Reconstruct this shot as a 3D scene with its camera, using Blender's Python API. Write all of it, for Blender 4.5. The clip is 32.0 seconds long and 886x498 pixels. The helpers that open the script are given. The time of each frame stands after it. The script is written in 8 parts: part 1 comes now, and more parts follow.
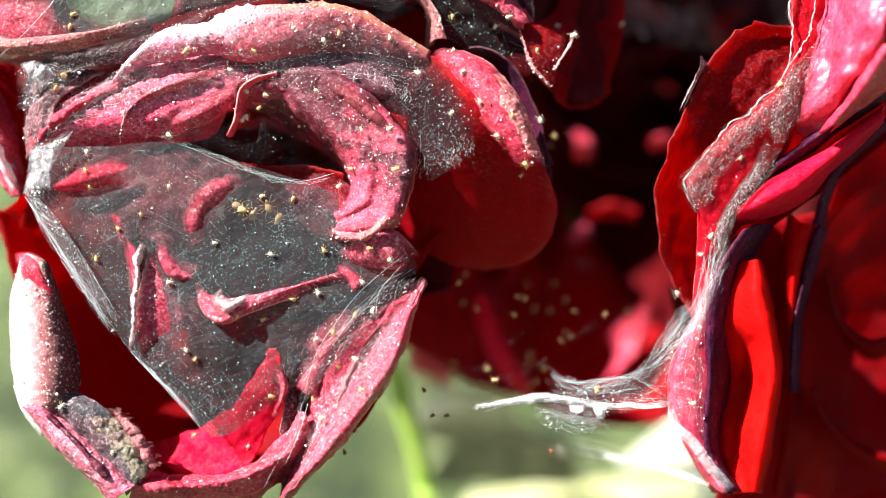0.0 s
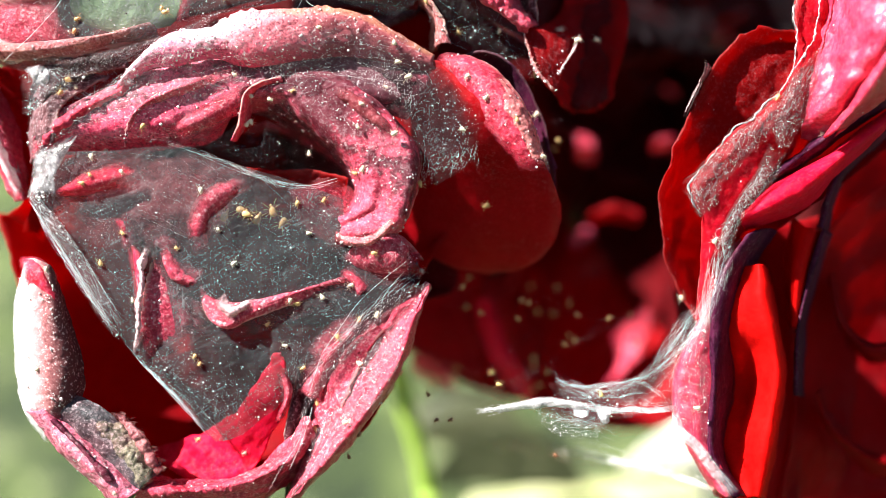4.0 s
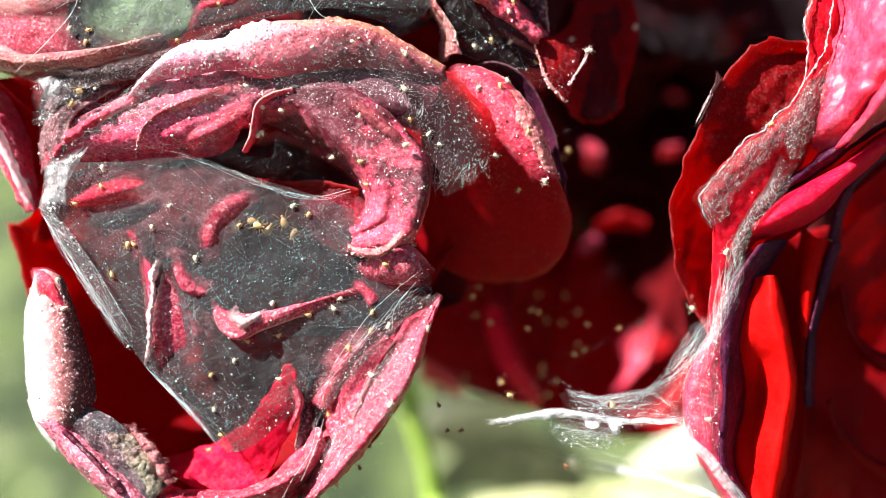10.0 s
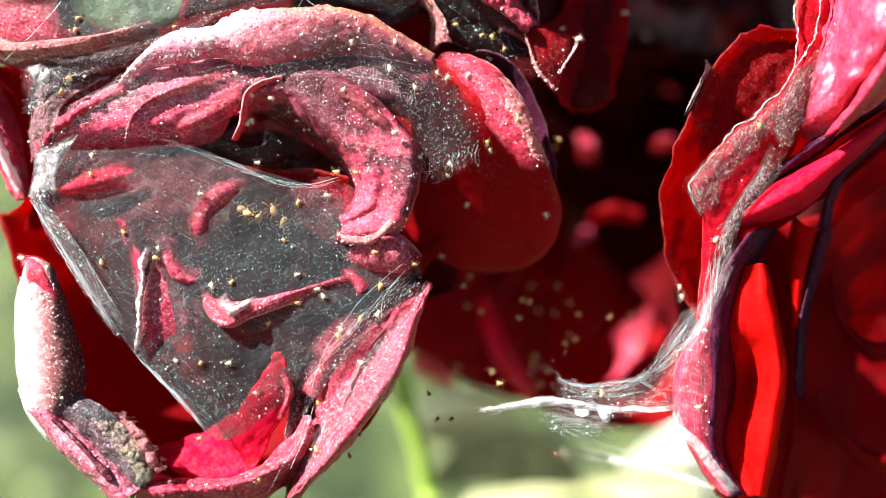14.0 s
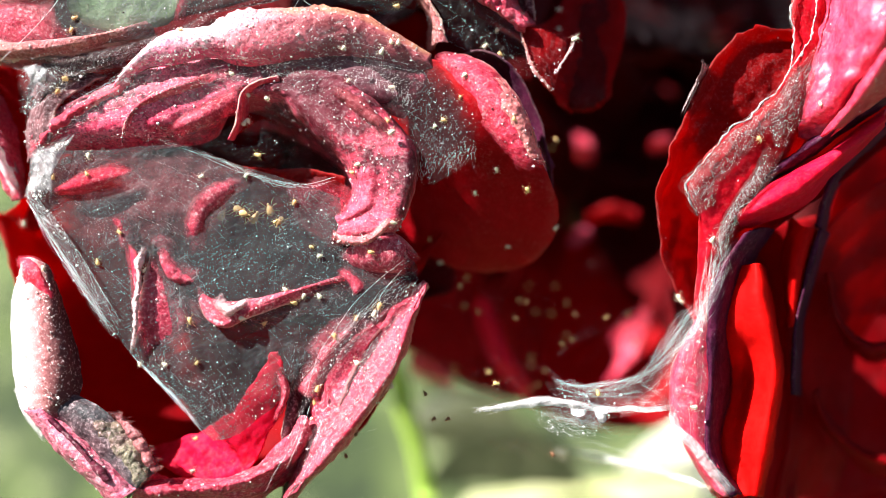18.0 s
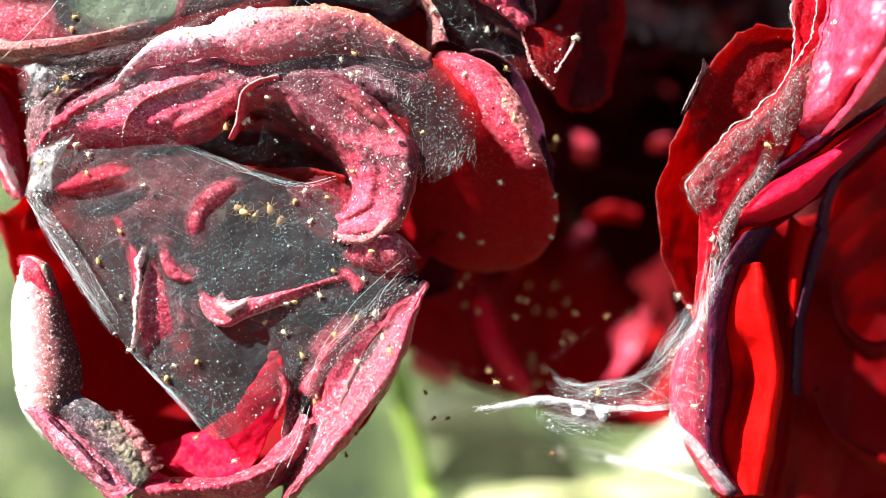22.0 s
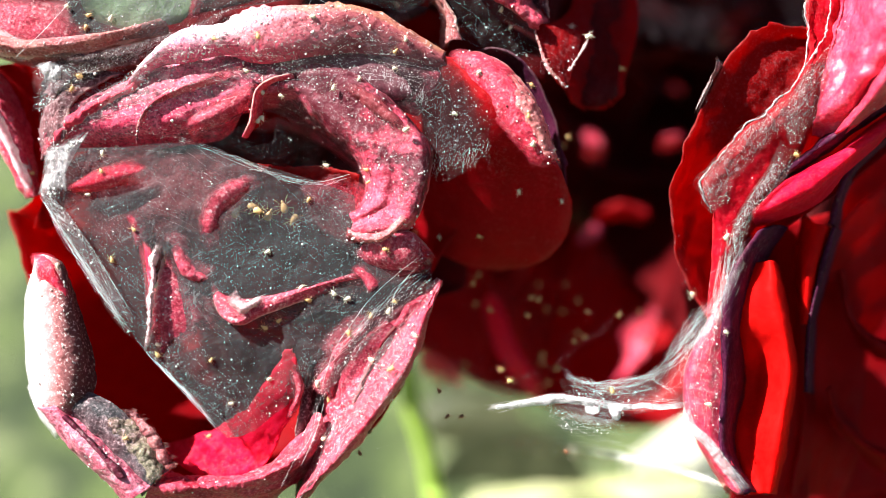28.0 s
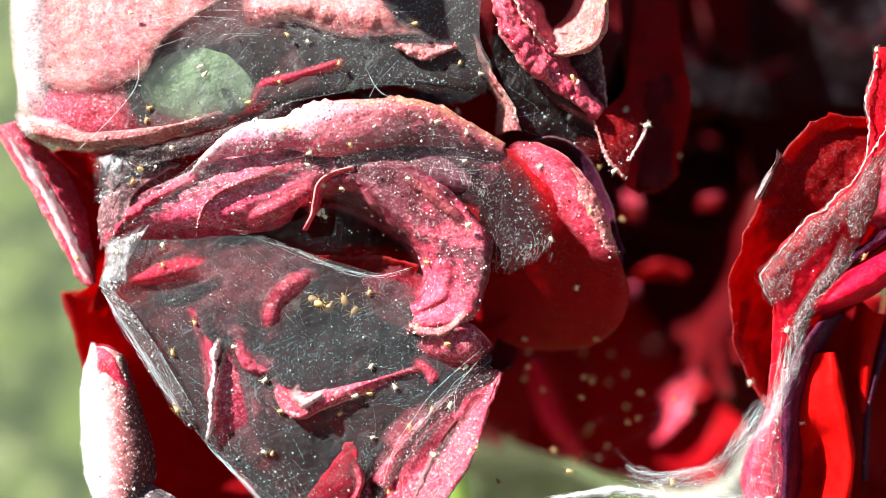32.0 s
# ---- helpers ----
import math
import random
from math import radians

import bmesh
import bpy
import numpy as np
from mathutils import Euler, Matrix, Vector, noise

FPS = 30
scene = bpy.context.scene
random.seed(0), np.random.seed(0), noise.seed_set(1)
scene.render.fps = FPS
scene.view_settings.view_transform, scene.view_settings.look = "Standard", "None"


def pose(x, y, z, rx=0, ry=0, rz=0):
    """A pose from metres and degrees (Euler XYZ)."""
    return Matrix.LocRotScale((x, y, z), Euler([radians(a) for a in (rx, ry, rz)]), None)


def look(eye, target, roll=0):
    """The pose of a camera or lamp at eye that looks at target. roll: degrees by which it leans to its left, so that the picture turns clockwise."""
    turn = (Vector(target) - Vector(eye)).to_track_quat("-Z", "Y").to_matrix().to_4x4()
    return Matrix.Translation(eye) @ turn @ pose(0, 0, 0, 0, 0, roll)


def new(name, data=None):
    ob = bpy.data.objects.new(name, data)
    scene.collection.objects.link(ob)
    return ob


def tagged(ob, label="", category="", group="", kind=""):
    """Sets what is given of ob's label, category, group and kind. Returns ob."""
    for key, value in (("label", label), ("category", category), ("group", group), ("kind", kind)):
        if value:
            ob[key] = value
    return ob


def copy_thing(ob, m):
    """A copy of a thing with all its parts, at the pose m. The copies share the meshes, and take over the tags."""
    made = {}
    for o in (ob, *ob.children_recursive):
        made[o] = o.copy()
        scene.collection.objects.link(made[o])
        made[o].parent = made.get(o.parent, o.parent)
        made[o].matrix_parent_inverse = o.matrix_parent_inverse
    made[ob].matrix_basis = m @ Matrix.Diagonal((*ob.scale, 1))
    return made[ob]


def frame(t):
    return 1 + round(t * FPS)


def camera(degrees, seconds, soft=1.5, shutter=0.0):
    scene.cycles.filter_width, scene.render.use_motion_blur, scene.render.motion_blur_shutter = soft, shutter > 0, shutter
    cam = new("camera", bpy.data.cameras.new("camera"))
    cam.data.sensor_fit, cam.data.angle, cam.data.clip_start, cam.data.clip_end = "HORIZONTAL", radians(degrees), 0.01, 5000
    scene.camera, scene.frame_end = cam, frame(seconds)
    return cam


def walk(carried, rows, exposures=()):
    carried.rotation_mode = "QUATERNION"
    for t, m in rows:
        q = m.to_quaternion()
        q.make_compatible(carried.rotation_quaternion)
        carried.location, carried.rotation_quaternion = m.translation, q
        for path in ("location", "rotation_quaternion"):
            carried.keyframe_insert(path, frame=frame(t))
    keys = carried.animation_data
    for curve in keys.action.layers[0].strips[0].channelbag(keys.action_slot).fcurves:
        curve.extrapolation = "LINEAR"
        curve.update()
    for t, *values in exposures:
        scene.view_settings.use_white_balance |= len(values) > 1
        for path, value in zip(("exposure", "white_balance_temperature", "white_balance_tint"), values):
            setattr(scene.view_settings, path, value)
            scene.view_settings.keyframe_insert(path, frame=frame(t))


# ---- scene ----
# The cluster of roses is modelled in millimetres: x to the side, y into the bush, z upward along the cluster,
# which leans back by LEAN degrees; W() takes it into the world.
LEAN = 35.0
TILT = Matrix.Rotation(radians(-LEAN), 4, "X")
EYE_Y = -60.0


def W(p):
    return TILT @ (Vector(p) * 0.001)


cam = camera(50.6, 32.0, soft=0.5)
cam.data.dof.use_dof = True
cam.data.dof.focus_distance = 0.060
cam.data.dof.aperture_fstop = 12.5
PATH = [
    (0, -0, 0),    (0.5, -0.06, 0.02),    (1, 0.03, -0.03),    (1.5, -0, 0.01),    (2, -0.11, 0.05),
    (2.5, -0.11, 0.13),    (3, -0.17, 0.09),    (3.5, -0.22, 0.17),    (5.5, -0.47, 0.56),    (6, -0.5, 0.59),
    (6.5, -0.46, 0.56),    (7, -0.75, 0.84),    (7.5, -0.72, 0.62),    (8, -0.71, 0.73),    (8.5, -0.67, 0.62),
    (9, -0.72, 0.67),    (9.5, -0.87, 0.84),    (10, -0.99, 1),    (10.5, -1.11, 1.22),    (11, -1.08, 1.12),
    (11.5, -0.69, 0.67),    (12, -0.67, 0.51),    (12.5, -0.97, 1.06),    (13, -1.08, 1.06),    (13.5, -0.63, 0.9),
    (14, -0.33, 0.23),    (14.5, -0.52, 0.73),    (16.5, -0.08, 0.28),    (17, -0.11, 0.23),    (17.5, -0.17, 0.29),
    (18, -0.09, 0.23),    (18.5, -0.09, 0.22),    (19, -0.11, 0.23),    (19.5, -0.03, 0.17),    (20, 0, 0.12),
    (20.5, 0.03, 0.06),    (21, 0.03, 0.11),    (21.5, -0.05, 0.17),    (22, -0.11, 0.17),    (22.5, -0.13, 0.22),
    (23, -0.11, 0.22),    (23.5, -0.11, 0.23),    (24, -0.14, 0.23),    (24.5, -0.17, 0.27),    (25, -0.19, 0.34),
    (25.5, -0.28, 0.4),    (27.5, -0.84, 0.16),    (28, -1, 0.06),    (28.5, -1.33, 0.4),    (29, -1.53, 0.44),
    (29.5, -1.44, 0.34),    (30, -1.94, 1.1),    (30.5, -4.1, 4.38),    (31, -4.82, 5.49),    (31.5, -4.1, 4.71),
    (32, -4.88, 5.99),
]
walk(cam, [(t, Matrix.Translation(W((x, EYE_Y, z))) @ TILT @ pose(0, 0, 0, 90, 0, 0)) for t, x, z in PATH],
     exposures=[(0.0, 1.79), (32.0, 1.76)])

# ---- light ----
SUN_DIR = (TILT.to_3x3() @ Vector((-0.62, -0.40, 0.68))).normalized()
world = bpy.data.worlds.new("sky")
scene.world = world
world.use_nodes = True
wn = world.node_tree.nodes
sky = wn.new("ShaderNodeTexSky")
sky.sky_type = "NISHITA"
sky.sun_disc = False
sky.sun_elevation = math.asin(SUN_DIR.z)
sky.sun_rotation = math.atan2(SUN_DIR.x, SUN_DIR.y)
world.node_tree.links.new(sky.outputs[0], wn["Background"].inputs[0])
wn["Background"].inputs[1].default_value = 0.03
sun_data = bpy.data.lights.new("sun", "SUN")
sun_data.energy = 5.0
sun_data.angle = radians(0.5)
sun_data.color = (1.0, 0.985, 0.965)
sun = new("sun", sun_data)
sun.matrix_world = look((0, 0, 0), -SUN_DIR)
sun.location = SUN_DIR * 2


# ---- materials ----
class Mat:
    """A small kit for building node materials."""

    def __init__(self, name):
        self.m = bpy.data.materials.new(name)
        self.m.use_nodes = True
        self.n = self.m.node_tree.nodes
        self.bsdf = self.n["Principled BSDF"]
        self.out = self.n["Material Output"]
        self.co = self.n.new("ShaderNodeTexCoord")

    def link(self, a, b):
        self.m.node_tree.links.new(a, b)

    def noise(self, scale, detail=4.0, rough=0.6, stretch=None, coord="Object", distort=0.0):
        t = self.n.new("ShaderNodeTexNoise")
        t.inputs["Scale"].default_value = scale
        t.inputs["Detail"].default_value = detail
        t.inputs["Roughness"].default_value = rough
        t.inputs["Distortion"].default_value = distort
        src = self.co.outputs[coord]
        if stretch:
            if len(stretch) > 3:
                tn = self.n.new("ShaderNodeMapping")
                tn.inputs["Rotation"].default_value = (radians(LEAN), radians(stretch[3]), 0)
                self.link(src, tn.inputs[0])
                src = tn.outputs[0]
            mp = self.n.new("ShaderNodeMapping")
            mp.inputs["Scale"].default_value = stretch[:3]
            self.link(src, mp.inputs[0])
            src = mp.outputs[0]
        self.link(src, t.inputs["Vector"])
        return t.outputs["Fac"]

    def ramp(self, fac, stops):
        r = self.n.new("ShaderNodeValToRGB")
        e = r.color_ramp.elements
        while len(e) < len(stops):
            e.new(0.5)
        for el, (p, c) in zip(e, stops):
            el.position = p
            el.color = (c, c, c, 1) if isinstance(c, (int, float)) else (*c, 1)
        self.link(fac, r.inputs[0])
        return r.outputs[0]

    def mix(self, fac, a, b, kind="MIX"):
        x = self.n.new("ShaderNodeMix")
        x.data_type = "RGBA"
        x.blend_type = kind
        for sock, v in ((x.inputs[0], fac), (x.inputs[6], a), (x.inputs[7], b)):
            if isinstance(v, (int, float)):
                sock.default_value = v
            elif isinstance(v, tuple):
                sock.default_value = (*v, 1)
            else:
                self.link(v, sock)
        return x.outputs[2]

    def math(self, op, a, b=0.0):
        x = self.n.new("ShaderNodeMath")
        x.operation = op
        x.use_clamp = True
        for sock, v in ((x.inputs[0], a), (x.inputs[1], b)):
            if isinstance(v, (int, float)):
                sock.default_value = v
            else:
                self.link(v, sock)
        return x.outputs[0]

    def bump(self, height, strength, dist):
        b = self.n.new("ShaderNodeBump")
        b.inputs["Strength"].default_value = strength
        b.inputs["Distance"].default_value = dist
        self.link(height, b.inputs["Height"])
        self.link(b.outputs[0], self.bsdf.inputs["Normal"])
        return b.outputs[0]

    def uv(self, axis):
        s = self.n.new("ShaderNodeSeparateXYZ")
        self.link(self.co.outputs["UV"], s.inputs[0])
        return s.outputs[axis]


def petal_material(name, dark, light, through_col, glow, dust=0.3, dry=0.5, rough=0.55, fine=1.0, stain=0.3, gloss=0.06, fray=0.0, keep_lip=False, soot=None):
    """Rose petal: veined red, thin enough to let light through, stained and dusted with silk, dried along its lip (uv y near 1)."""
    k = Mat(name)
    big = k.noise(260, 4, 0.65)
    veins = k.noise(7.0, 5, 0.65, stretch=(9.0, 0.7, 1.0), coord="UV", distort=0.5)
    fineg = k.noise(2400, 5, 0.75)
    mid = k.noise(850, 4, 0.7, distort=0.8)
    tone = k.math("ADD", k.math("MULTIPLY", k.math("ADD", k.math("MULTIPLY", big, 0.5), k.math("MULTIPLY", mid, 0.5)), 0.6), k.math("ADD", k.math("MULTIPLY", veins, 0.15), k.math("MULTIPLY", fineg, 0.25)))
    base = k.mix(k.ramp(tone, [(0.43, 0.0), (0.58, 1.0)]), dark, light)
    grime = k.math("ADD", k.math("MULTIPLY", k.noise(210, 5, 0.7, distort=0.6), 0.75), k.math("MULTIPLY", fineg, 0.25))
    if soot:
        grime = k.math("ADD", grime, k.ramp(k.uv(0), soot))
    blot = k.ramp(grime, [(0.52, 0.0), (0.58, 1.0)])
    base = k.mix(k.math("MULTIPLY", blot, stain), base, (0.035, 0.006, 0.012))
    patch = k.ramp(k.noise(300, 5, 0.7), [(0.47, 0.0), (0.60, 1.0)])
    spots = k.ramp(k.noise(3000, 3, 0.7), [(0.55, 0.0), (0.61, 1.0)])
    base = k.mix(k.math("MULTIPLY", k.math("MULTIPLY", spots, patch), dust), base, (0.87, 0.60, 0.61))
    grit = k.noise(5200, 3, 0.7)
    base = k.mix(k.math("MULTIPLY", k.ramp(grit, [(0.38, 1.0), (0.47, 0.0)]), min(0.75, 0.2 + dust * 0.55)), base, tuple(c * 0.3 for c in dark))
    sugar = k.ramp(grit, [(0.55, 0.0), (0.61, 1.0)])
    base = k.mix(k.math("MULTIPLY", sugar, dust * 0.42), base, (0.88, 0.62, 0.63))
    base = k.mix(k.math("MULTIPLY", patch, dust * 0.22), base, (0.66, 0.20, 0.24))
    lip = k.math("MULTIPLY", k.ramp(k.uv(1), [(0.90, 0.0), (0.99, 1.0)]), k.ramp(k.noise(420, 4), [(0.40, 0.0), (0.55, 1.0)]))
    base = k.mix(k.math("MULTIPLY", lip, dry), base, (0.72, 0.48, 0.40))
    k.link(base, k.bsdf.inputs["Base Color"])
    k.bsdf.inputs["Roughness"].default_value = rough
    k.bsdf.inputs["Specular IOR Level"].default_value = gloss
    h = k.math("ADD", k.math("MULTIPLY", veins, 0.2), k.math("ADD", k.math("MULTIPLY", fineg, 0.45), k.math("ADD", k.math("MULTIPLY", grit, 0.25), k.math("MULTIPLY", k.noise(800, 5, 0.75), 0.25))))
    nrm = k.bump(h, min(1.0, 0.7 * fine), 0.00022 * fine)
    tr = k.n.new("ShaderNodeBsdfTranslucent")
    k.link(k.mix(veins, through_col, tuple(c * 0.7 for c in through_col)), tr.inputs[0])
    k.link(nrm, tr.inputs["Normal"])
    mx = k.n.new("ShaderNodeMixShader")
    mx.inputs[0].default_value = glow
    k.link(k.bsdf.outputs[0], mx.inputs[1])
    k.link(tr.outputs[0], mx.inputs[2])
    if not fray:
        k.link(mx.outputs[0], k.out.inputs[0])
        return k.m
    # torn into fibres along its edges
    u, v = k.uv(0), k.uv(1)
    ends = k.math("MINIMUM", k.math("MULTIPLY", k.math("MINIMUM", u, k.math("SUBTRACT", 1.0, u)), 1.4), v)
    side = ends if keep_lip else k.math("MINIMUM", ends, k.math("SUBTRACT", 1.0, v))
    torn = k.math("ADD", k.math("MULTIPLY", k.noise(420, 5, 0.7, distort=0.8), 0.5), k.math("MULTIPLY", k.noise(2600, 4, 0.8, stretch=(1.0, 1.0, 0.25, 60)), 0.5))
    keep = k.ramp(k.math("ADD", side, k.math("MULTIPLY", k.math("SUBTRACT", torn, 0.40), fray * 2.2)), [(fray * 0.25, 0.0), (fray * 1.25, 1.0)])
    clear = k.n.new("ShaderNodeBsdfTransparent")
    edge = k.n.new("ShaderNodeMixShader")
    k.link(keep, edge.inputs[0])
    k.link(clear.outputs[0], edge.inputs[1])
    k.link(mx.outputs[0], edge.inputs[2])
    k.link(edge.outputs[0], k.out.inputs[0])
    return k.m


# darker copy of the red: shade inside the flowers put into its colour
M_DEEP = petal_material("petal_crimson_in_shade", (0.18, 0.001, 0.003), (0.34, 0.002, 0.006), (0.95, 0.008, 0.005), 0.42, 0.03, 0.04, 0.6, 0.6, 0.2)
M_RED = petal_material("petal_red", (0.38, 0.002, 0.008), (0.60, 0.005, 0.022), (0.95, 0.012, 0.01), 0.35, 0.06, 0.05, 0.6, 0.5, 0.1)
# brighter copy of the red petal: sunlight is put into its colour
M_GLOW = petal_material("petal_sunlit_red", (0.72, 0.004, 0.004), (0.86, 0.010, 0.008), (1.0, 0.016, 0.006), 0.45, 0.0, 0.03, 0.55, 0.3, 0.0)
# lit copy of the red: sun through the petal painted as scarlet
M_HOT = petal_material("petal_sunlit_scarlet", (0.70, 0.004, 0.03), (0.86, 0.012, 0.07), (1.0, 0.02, 0.03), 0.35, 0.05, 0.05, 0.5, 0.4, 0.0)
M_PINK = petal_material("petal_dusty_pink", (0.42, 0.012, 0.040), (0.82, 0.085, 0.150), (0.9, 0.04, 0.08), 0.18, 0.55, 0.8, 0.42, 1.2, 0.5, 0.3)
M_PALE = petal_material("petal_bleached", (0.60, 0.025, 0.10), (0.86, 0.30, 0.40), (0.9, 0.15, 0.2), 0.18, 1.0, 0.9, 0.42, 1.3, 0.08, 0.35)
PINKS = ((0.38, 0.012, 0.036), (0.78, 0.085, 0.15), (0.9, 0.04, 0.08))
M_PINK_TORN = petal_material("petal_torn_pink", *PINKS, 0.18, 0.7, 0.2, 0.42, 1.2, 0.25, 0.25, fray=0.28)
M_PINK_FOLD = petal_material("petal_folded_pink", *PINKS, 0.18, 0.8, 1.0, 0.42, 1.2, 0.25, 0.25, fray=0.3, keep_lip=True)
# torn, dusty lit copy, brightened in its colour where sun falls
M_HOT_TORN = petal_material("petal_torn_sunlit_scarlet", (0.55, 0.012, 0.035), (0.80, 0.05, 0.12), (1.0, 0.02, 0.03), 0.2, 0.4, 0.1, 0.5, 0.8, 0.1, 0.2, fray=0.3)
M_CORAL_TORN = petal_material("petal_torn_coral", (0.62, 0.010, 0.04), (0.82, 0.06, 0.12), (1.0, 0.05, 0.08), 0.2, 0.45, 0.8, 0.45, 1.2, 0.1, 0.3, fray=0.22, keep_lip=True)
M_CORAL = petal_material("petal_coral", (0.62, 0.012, 0.05), (0.84, 0.10, 0.18), (1.0, 0.05, 0.08), 0.2, 0.8, 0.8, 0.45, 1.2, 0.1, 0.3)
# red darkened in its colour for petals that lie in shade
M_LOBE = petal_material("petal_shaded_lobe", (0.26, 0.001, 0.003), (0.42, 0.002, 0.008), (0.95, 0.008, 0.006), 0.35, 0.05, 0.05, 0.55, 0.6, 0.1)
M_TAN_TORN = petal_material("petal_torn_tan", (0.62, 0.11, 0.13), (0.84, 0.34, 0.29), (0.8, 0.2, 0.15), 0.18, 0.6, 0.8, 0.5, 1.0, 0.12, 0.25, fray=0.14)
M_WHITE_TORN = petal_material("petal_torn_white", (0.80, 0.50, 0.50), (0.90, 0.82, 0.80), (0.9, 0.5, 0.5), 0.2, 1.0, 0.4, 0.5, 1.2, 0.1, 0.3, fray=0.3)
M_BROWN = petal_material("petal_dead_brown", (0.07, 0.022, 0.024), (0.26, 0.09, 0.10), (0.5, 0.03, 0.03), 0.15, 0.8, 0.5, 0.45, 1.3, 0.4, 0.35)
M_UMBER_TORN = petal_material("petal_torn_umber", (0.28, 0.06, 0.07), (0.58, 0.20, 0.19), (0.6, 0.1, 0.1), 0.18, 0.8, 0.6, 0.45, 1.4, 0.35, 0.3, fray=0.25)
M_BROWN_TORN = petal_material("petal_torn_brown", (0.20, 0.028, 0.036), (0.36, 0.062, 0.075), (0.5, 0.03, 0.03), 0.2, 0.35, 0.1, 0.5, 0.8, 0.3, 0.2, fray=0.35)


def rim_material():
    """Withered petal between hollow and lip: pink, streaked with soot, thickest at both ends."""
    k = Mat("petal_withered_face")
    band = k.noise(300, 5, 0.6, stretch=(0.25, 1.0, 1.0, 20), distort=1.0)
    fineg = k.noise(2600, 5, 0.75)
    mid = k.noise(800, 4, 0.7, distort=0.8)
    far = k.noise(170, 3, 0.6)
    base = k.mix(k.ramp(mid, [(0.38, 0.0), (0.62, 1.0)]), (0.68, 0.024, 0.085), (0.90, 0.14, 0.24))
    f = k.math("ADD", k.math("ADD", k.math("MULTIPLY", band, 0.45), k.math("MULTIPLY", far, 0.25)), k.math("MULTIPLY", fineg, 0.30))
    f = k.math("ADD", f, k.ramp(k.uv(0), [(0.0, 0.0), (0.40, 0.0), (0.56, 0.05), (0.82, 0.10)]))
    base = k.mix(k.ramp(f, [(0.50, 0.0), (0.60, 0.9)]), base, (0.055, 0.034, 0.038))
    grit = k.noise(5000, 3, 0.7)
    base = k.mix(k.ramp(grit, [(0.38, 0.75), (0.47, 0.0)]), base, (0.10, 0.008, 0.02))
    dots = k.ramp(grit, [(0.58, 0.0), (0.65, 1.0)])
    base = k.mix(k.math("MULTIPLY", dots, k.ramp(k.noise(260, 4), [(0.4, 0.15), (0.6, 0.75)])), base, (0.80, 0.70, 0.68))
    k.link(base, k.bsdf.inputs["Base Color"])
    k.bsdf.inputs["Roughness"].default_value = 0.45
    k.bsdf.inputs["Specular IOR Level"].default_value = 0.3
    k.bump(k.math("ADD", k.math("MULTIPLY", band, 0.3), k.math("ADD", k.math("MULTIPLY", fineg, 0.4), k.math("MULTIPLY", mid, 0.4))), 0.7, 0.0003)
    return k.m


def lip_material():
    """Rolled lip: magenta at one end, pale in its middle, coral and then brown and gilded at the other. Paler upward:
    sun on the crest put into the colour.
    """
    k = Mat("petal_rolled_lip")
    fineg = k.noise(2600, 5, 0.75)
    mid = k.noise(700, 5, 0.7, distort=0.9)
    far = k.noise(200, 4, 0.65, distort=0.6)
    u = k.math("ADD", k.uv(0), k.math("SUBTRACT", k.math("MULTIPLY", far, 0.30), 0.15))
    v = k.math("ADD", k.uv(1), k.math("SUBTRACT", k.math("MULTIPLY", mid, 0.5), 0.25))
    deep = k.ramp(u, [(0.0, (0.72, 0.08, 0.16)), (0.12, (0.80, 0.07, 0.20)), (0.36, (0.82, 0.06, 0.18)), (0.56, (0.80, 0.05, 0.11)), (0.68, (0.56, 0.045, 0.085)), (0.82, (0.26, 0.040, 0.055))])
    pale = k.ramp(u, [(0.0, (0.84, 0.56, 0.60)), (0.24, (0.90, 0.34, 0.48)), (0.38, (0.94, 0.76, 0.79)), (0.52, (0.92, 0.52, 0.56)), (0.62, (0.84, 0.24, 0.28)), (0.78, (0.40, 0.09, 0.10))])
    f = k.math("ADD", k.math("MULTIPLY", v, 0.6), k.math("MULTIPLY", fineg, 0.4))
    base = k.mix(k.ramp(f, [(0.38, 0.0), (0.62, 1.0)]), deep, pale)
    gilt = k.math("MULTIPLY", k.ramp(k.uv(1), [(0.74, 0.0), (0.90, 0.8)]), k.ramp(k.uv(0), [(0.56, 0.0), (0.72, 1.0)]))
    base = k.mix(k.math("MULTIPLY", gilt, k.ramp(mid, [(0.36, 0.3), (0.55, 1.0)])), base, (0.52, 0.23, 0.12))
    pits = k.ramp(k.noise(1900, 4, 0.7), [(0.62, 0.0), (0.70, 0.6)])
    base = k.mix(pits, base, (0.20, 0.012, 0.03))
    grit = k.noise(5200, 3, 0.7)
    base = k.mix(k.ramp(grit, [(0.38, 0.75), (0.47, 0.0)]), base, (0.16, 0.010, 0.03))
    dots = k.ramp(k.noise(3600, 3, 0.7), [(0.60, 0.0), (0.66, 0.7)])
    base = k.mix(dots, base, (0.88, 0.80, 0.78))
    k.link(base, k.bsdf.inputs["Base Color"])
    k.bsdf.inputs["Roughness"].default_value = 0.45
    k.bsdf.inputs["Specular IOR Level"].default_value = 0.3
    k.bump(k.math("ADD", k.math("MULTIPLY", fineg, 0.5), k.math("MULTIPLY", mid, 0.5)), 0.7, 0.0003)
    return k.m


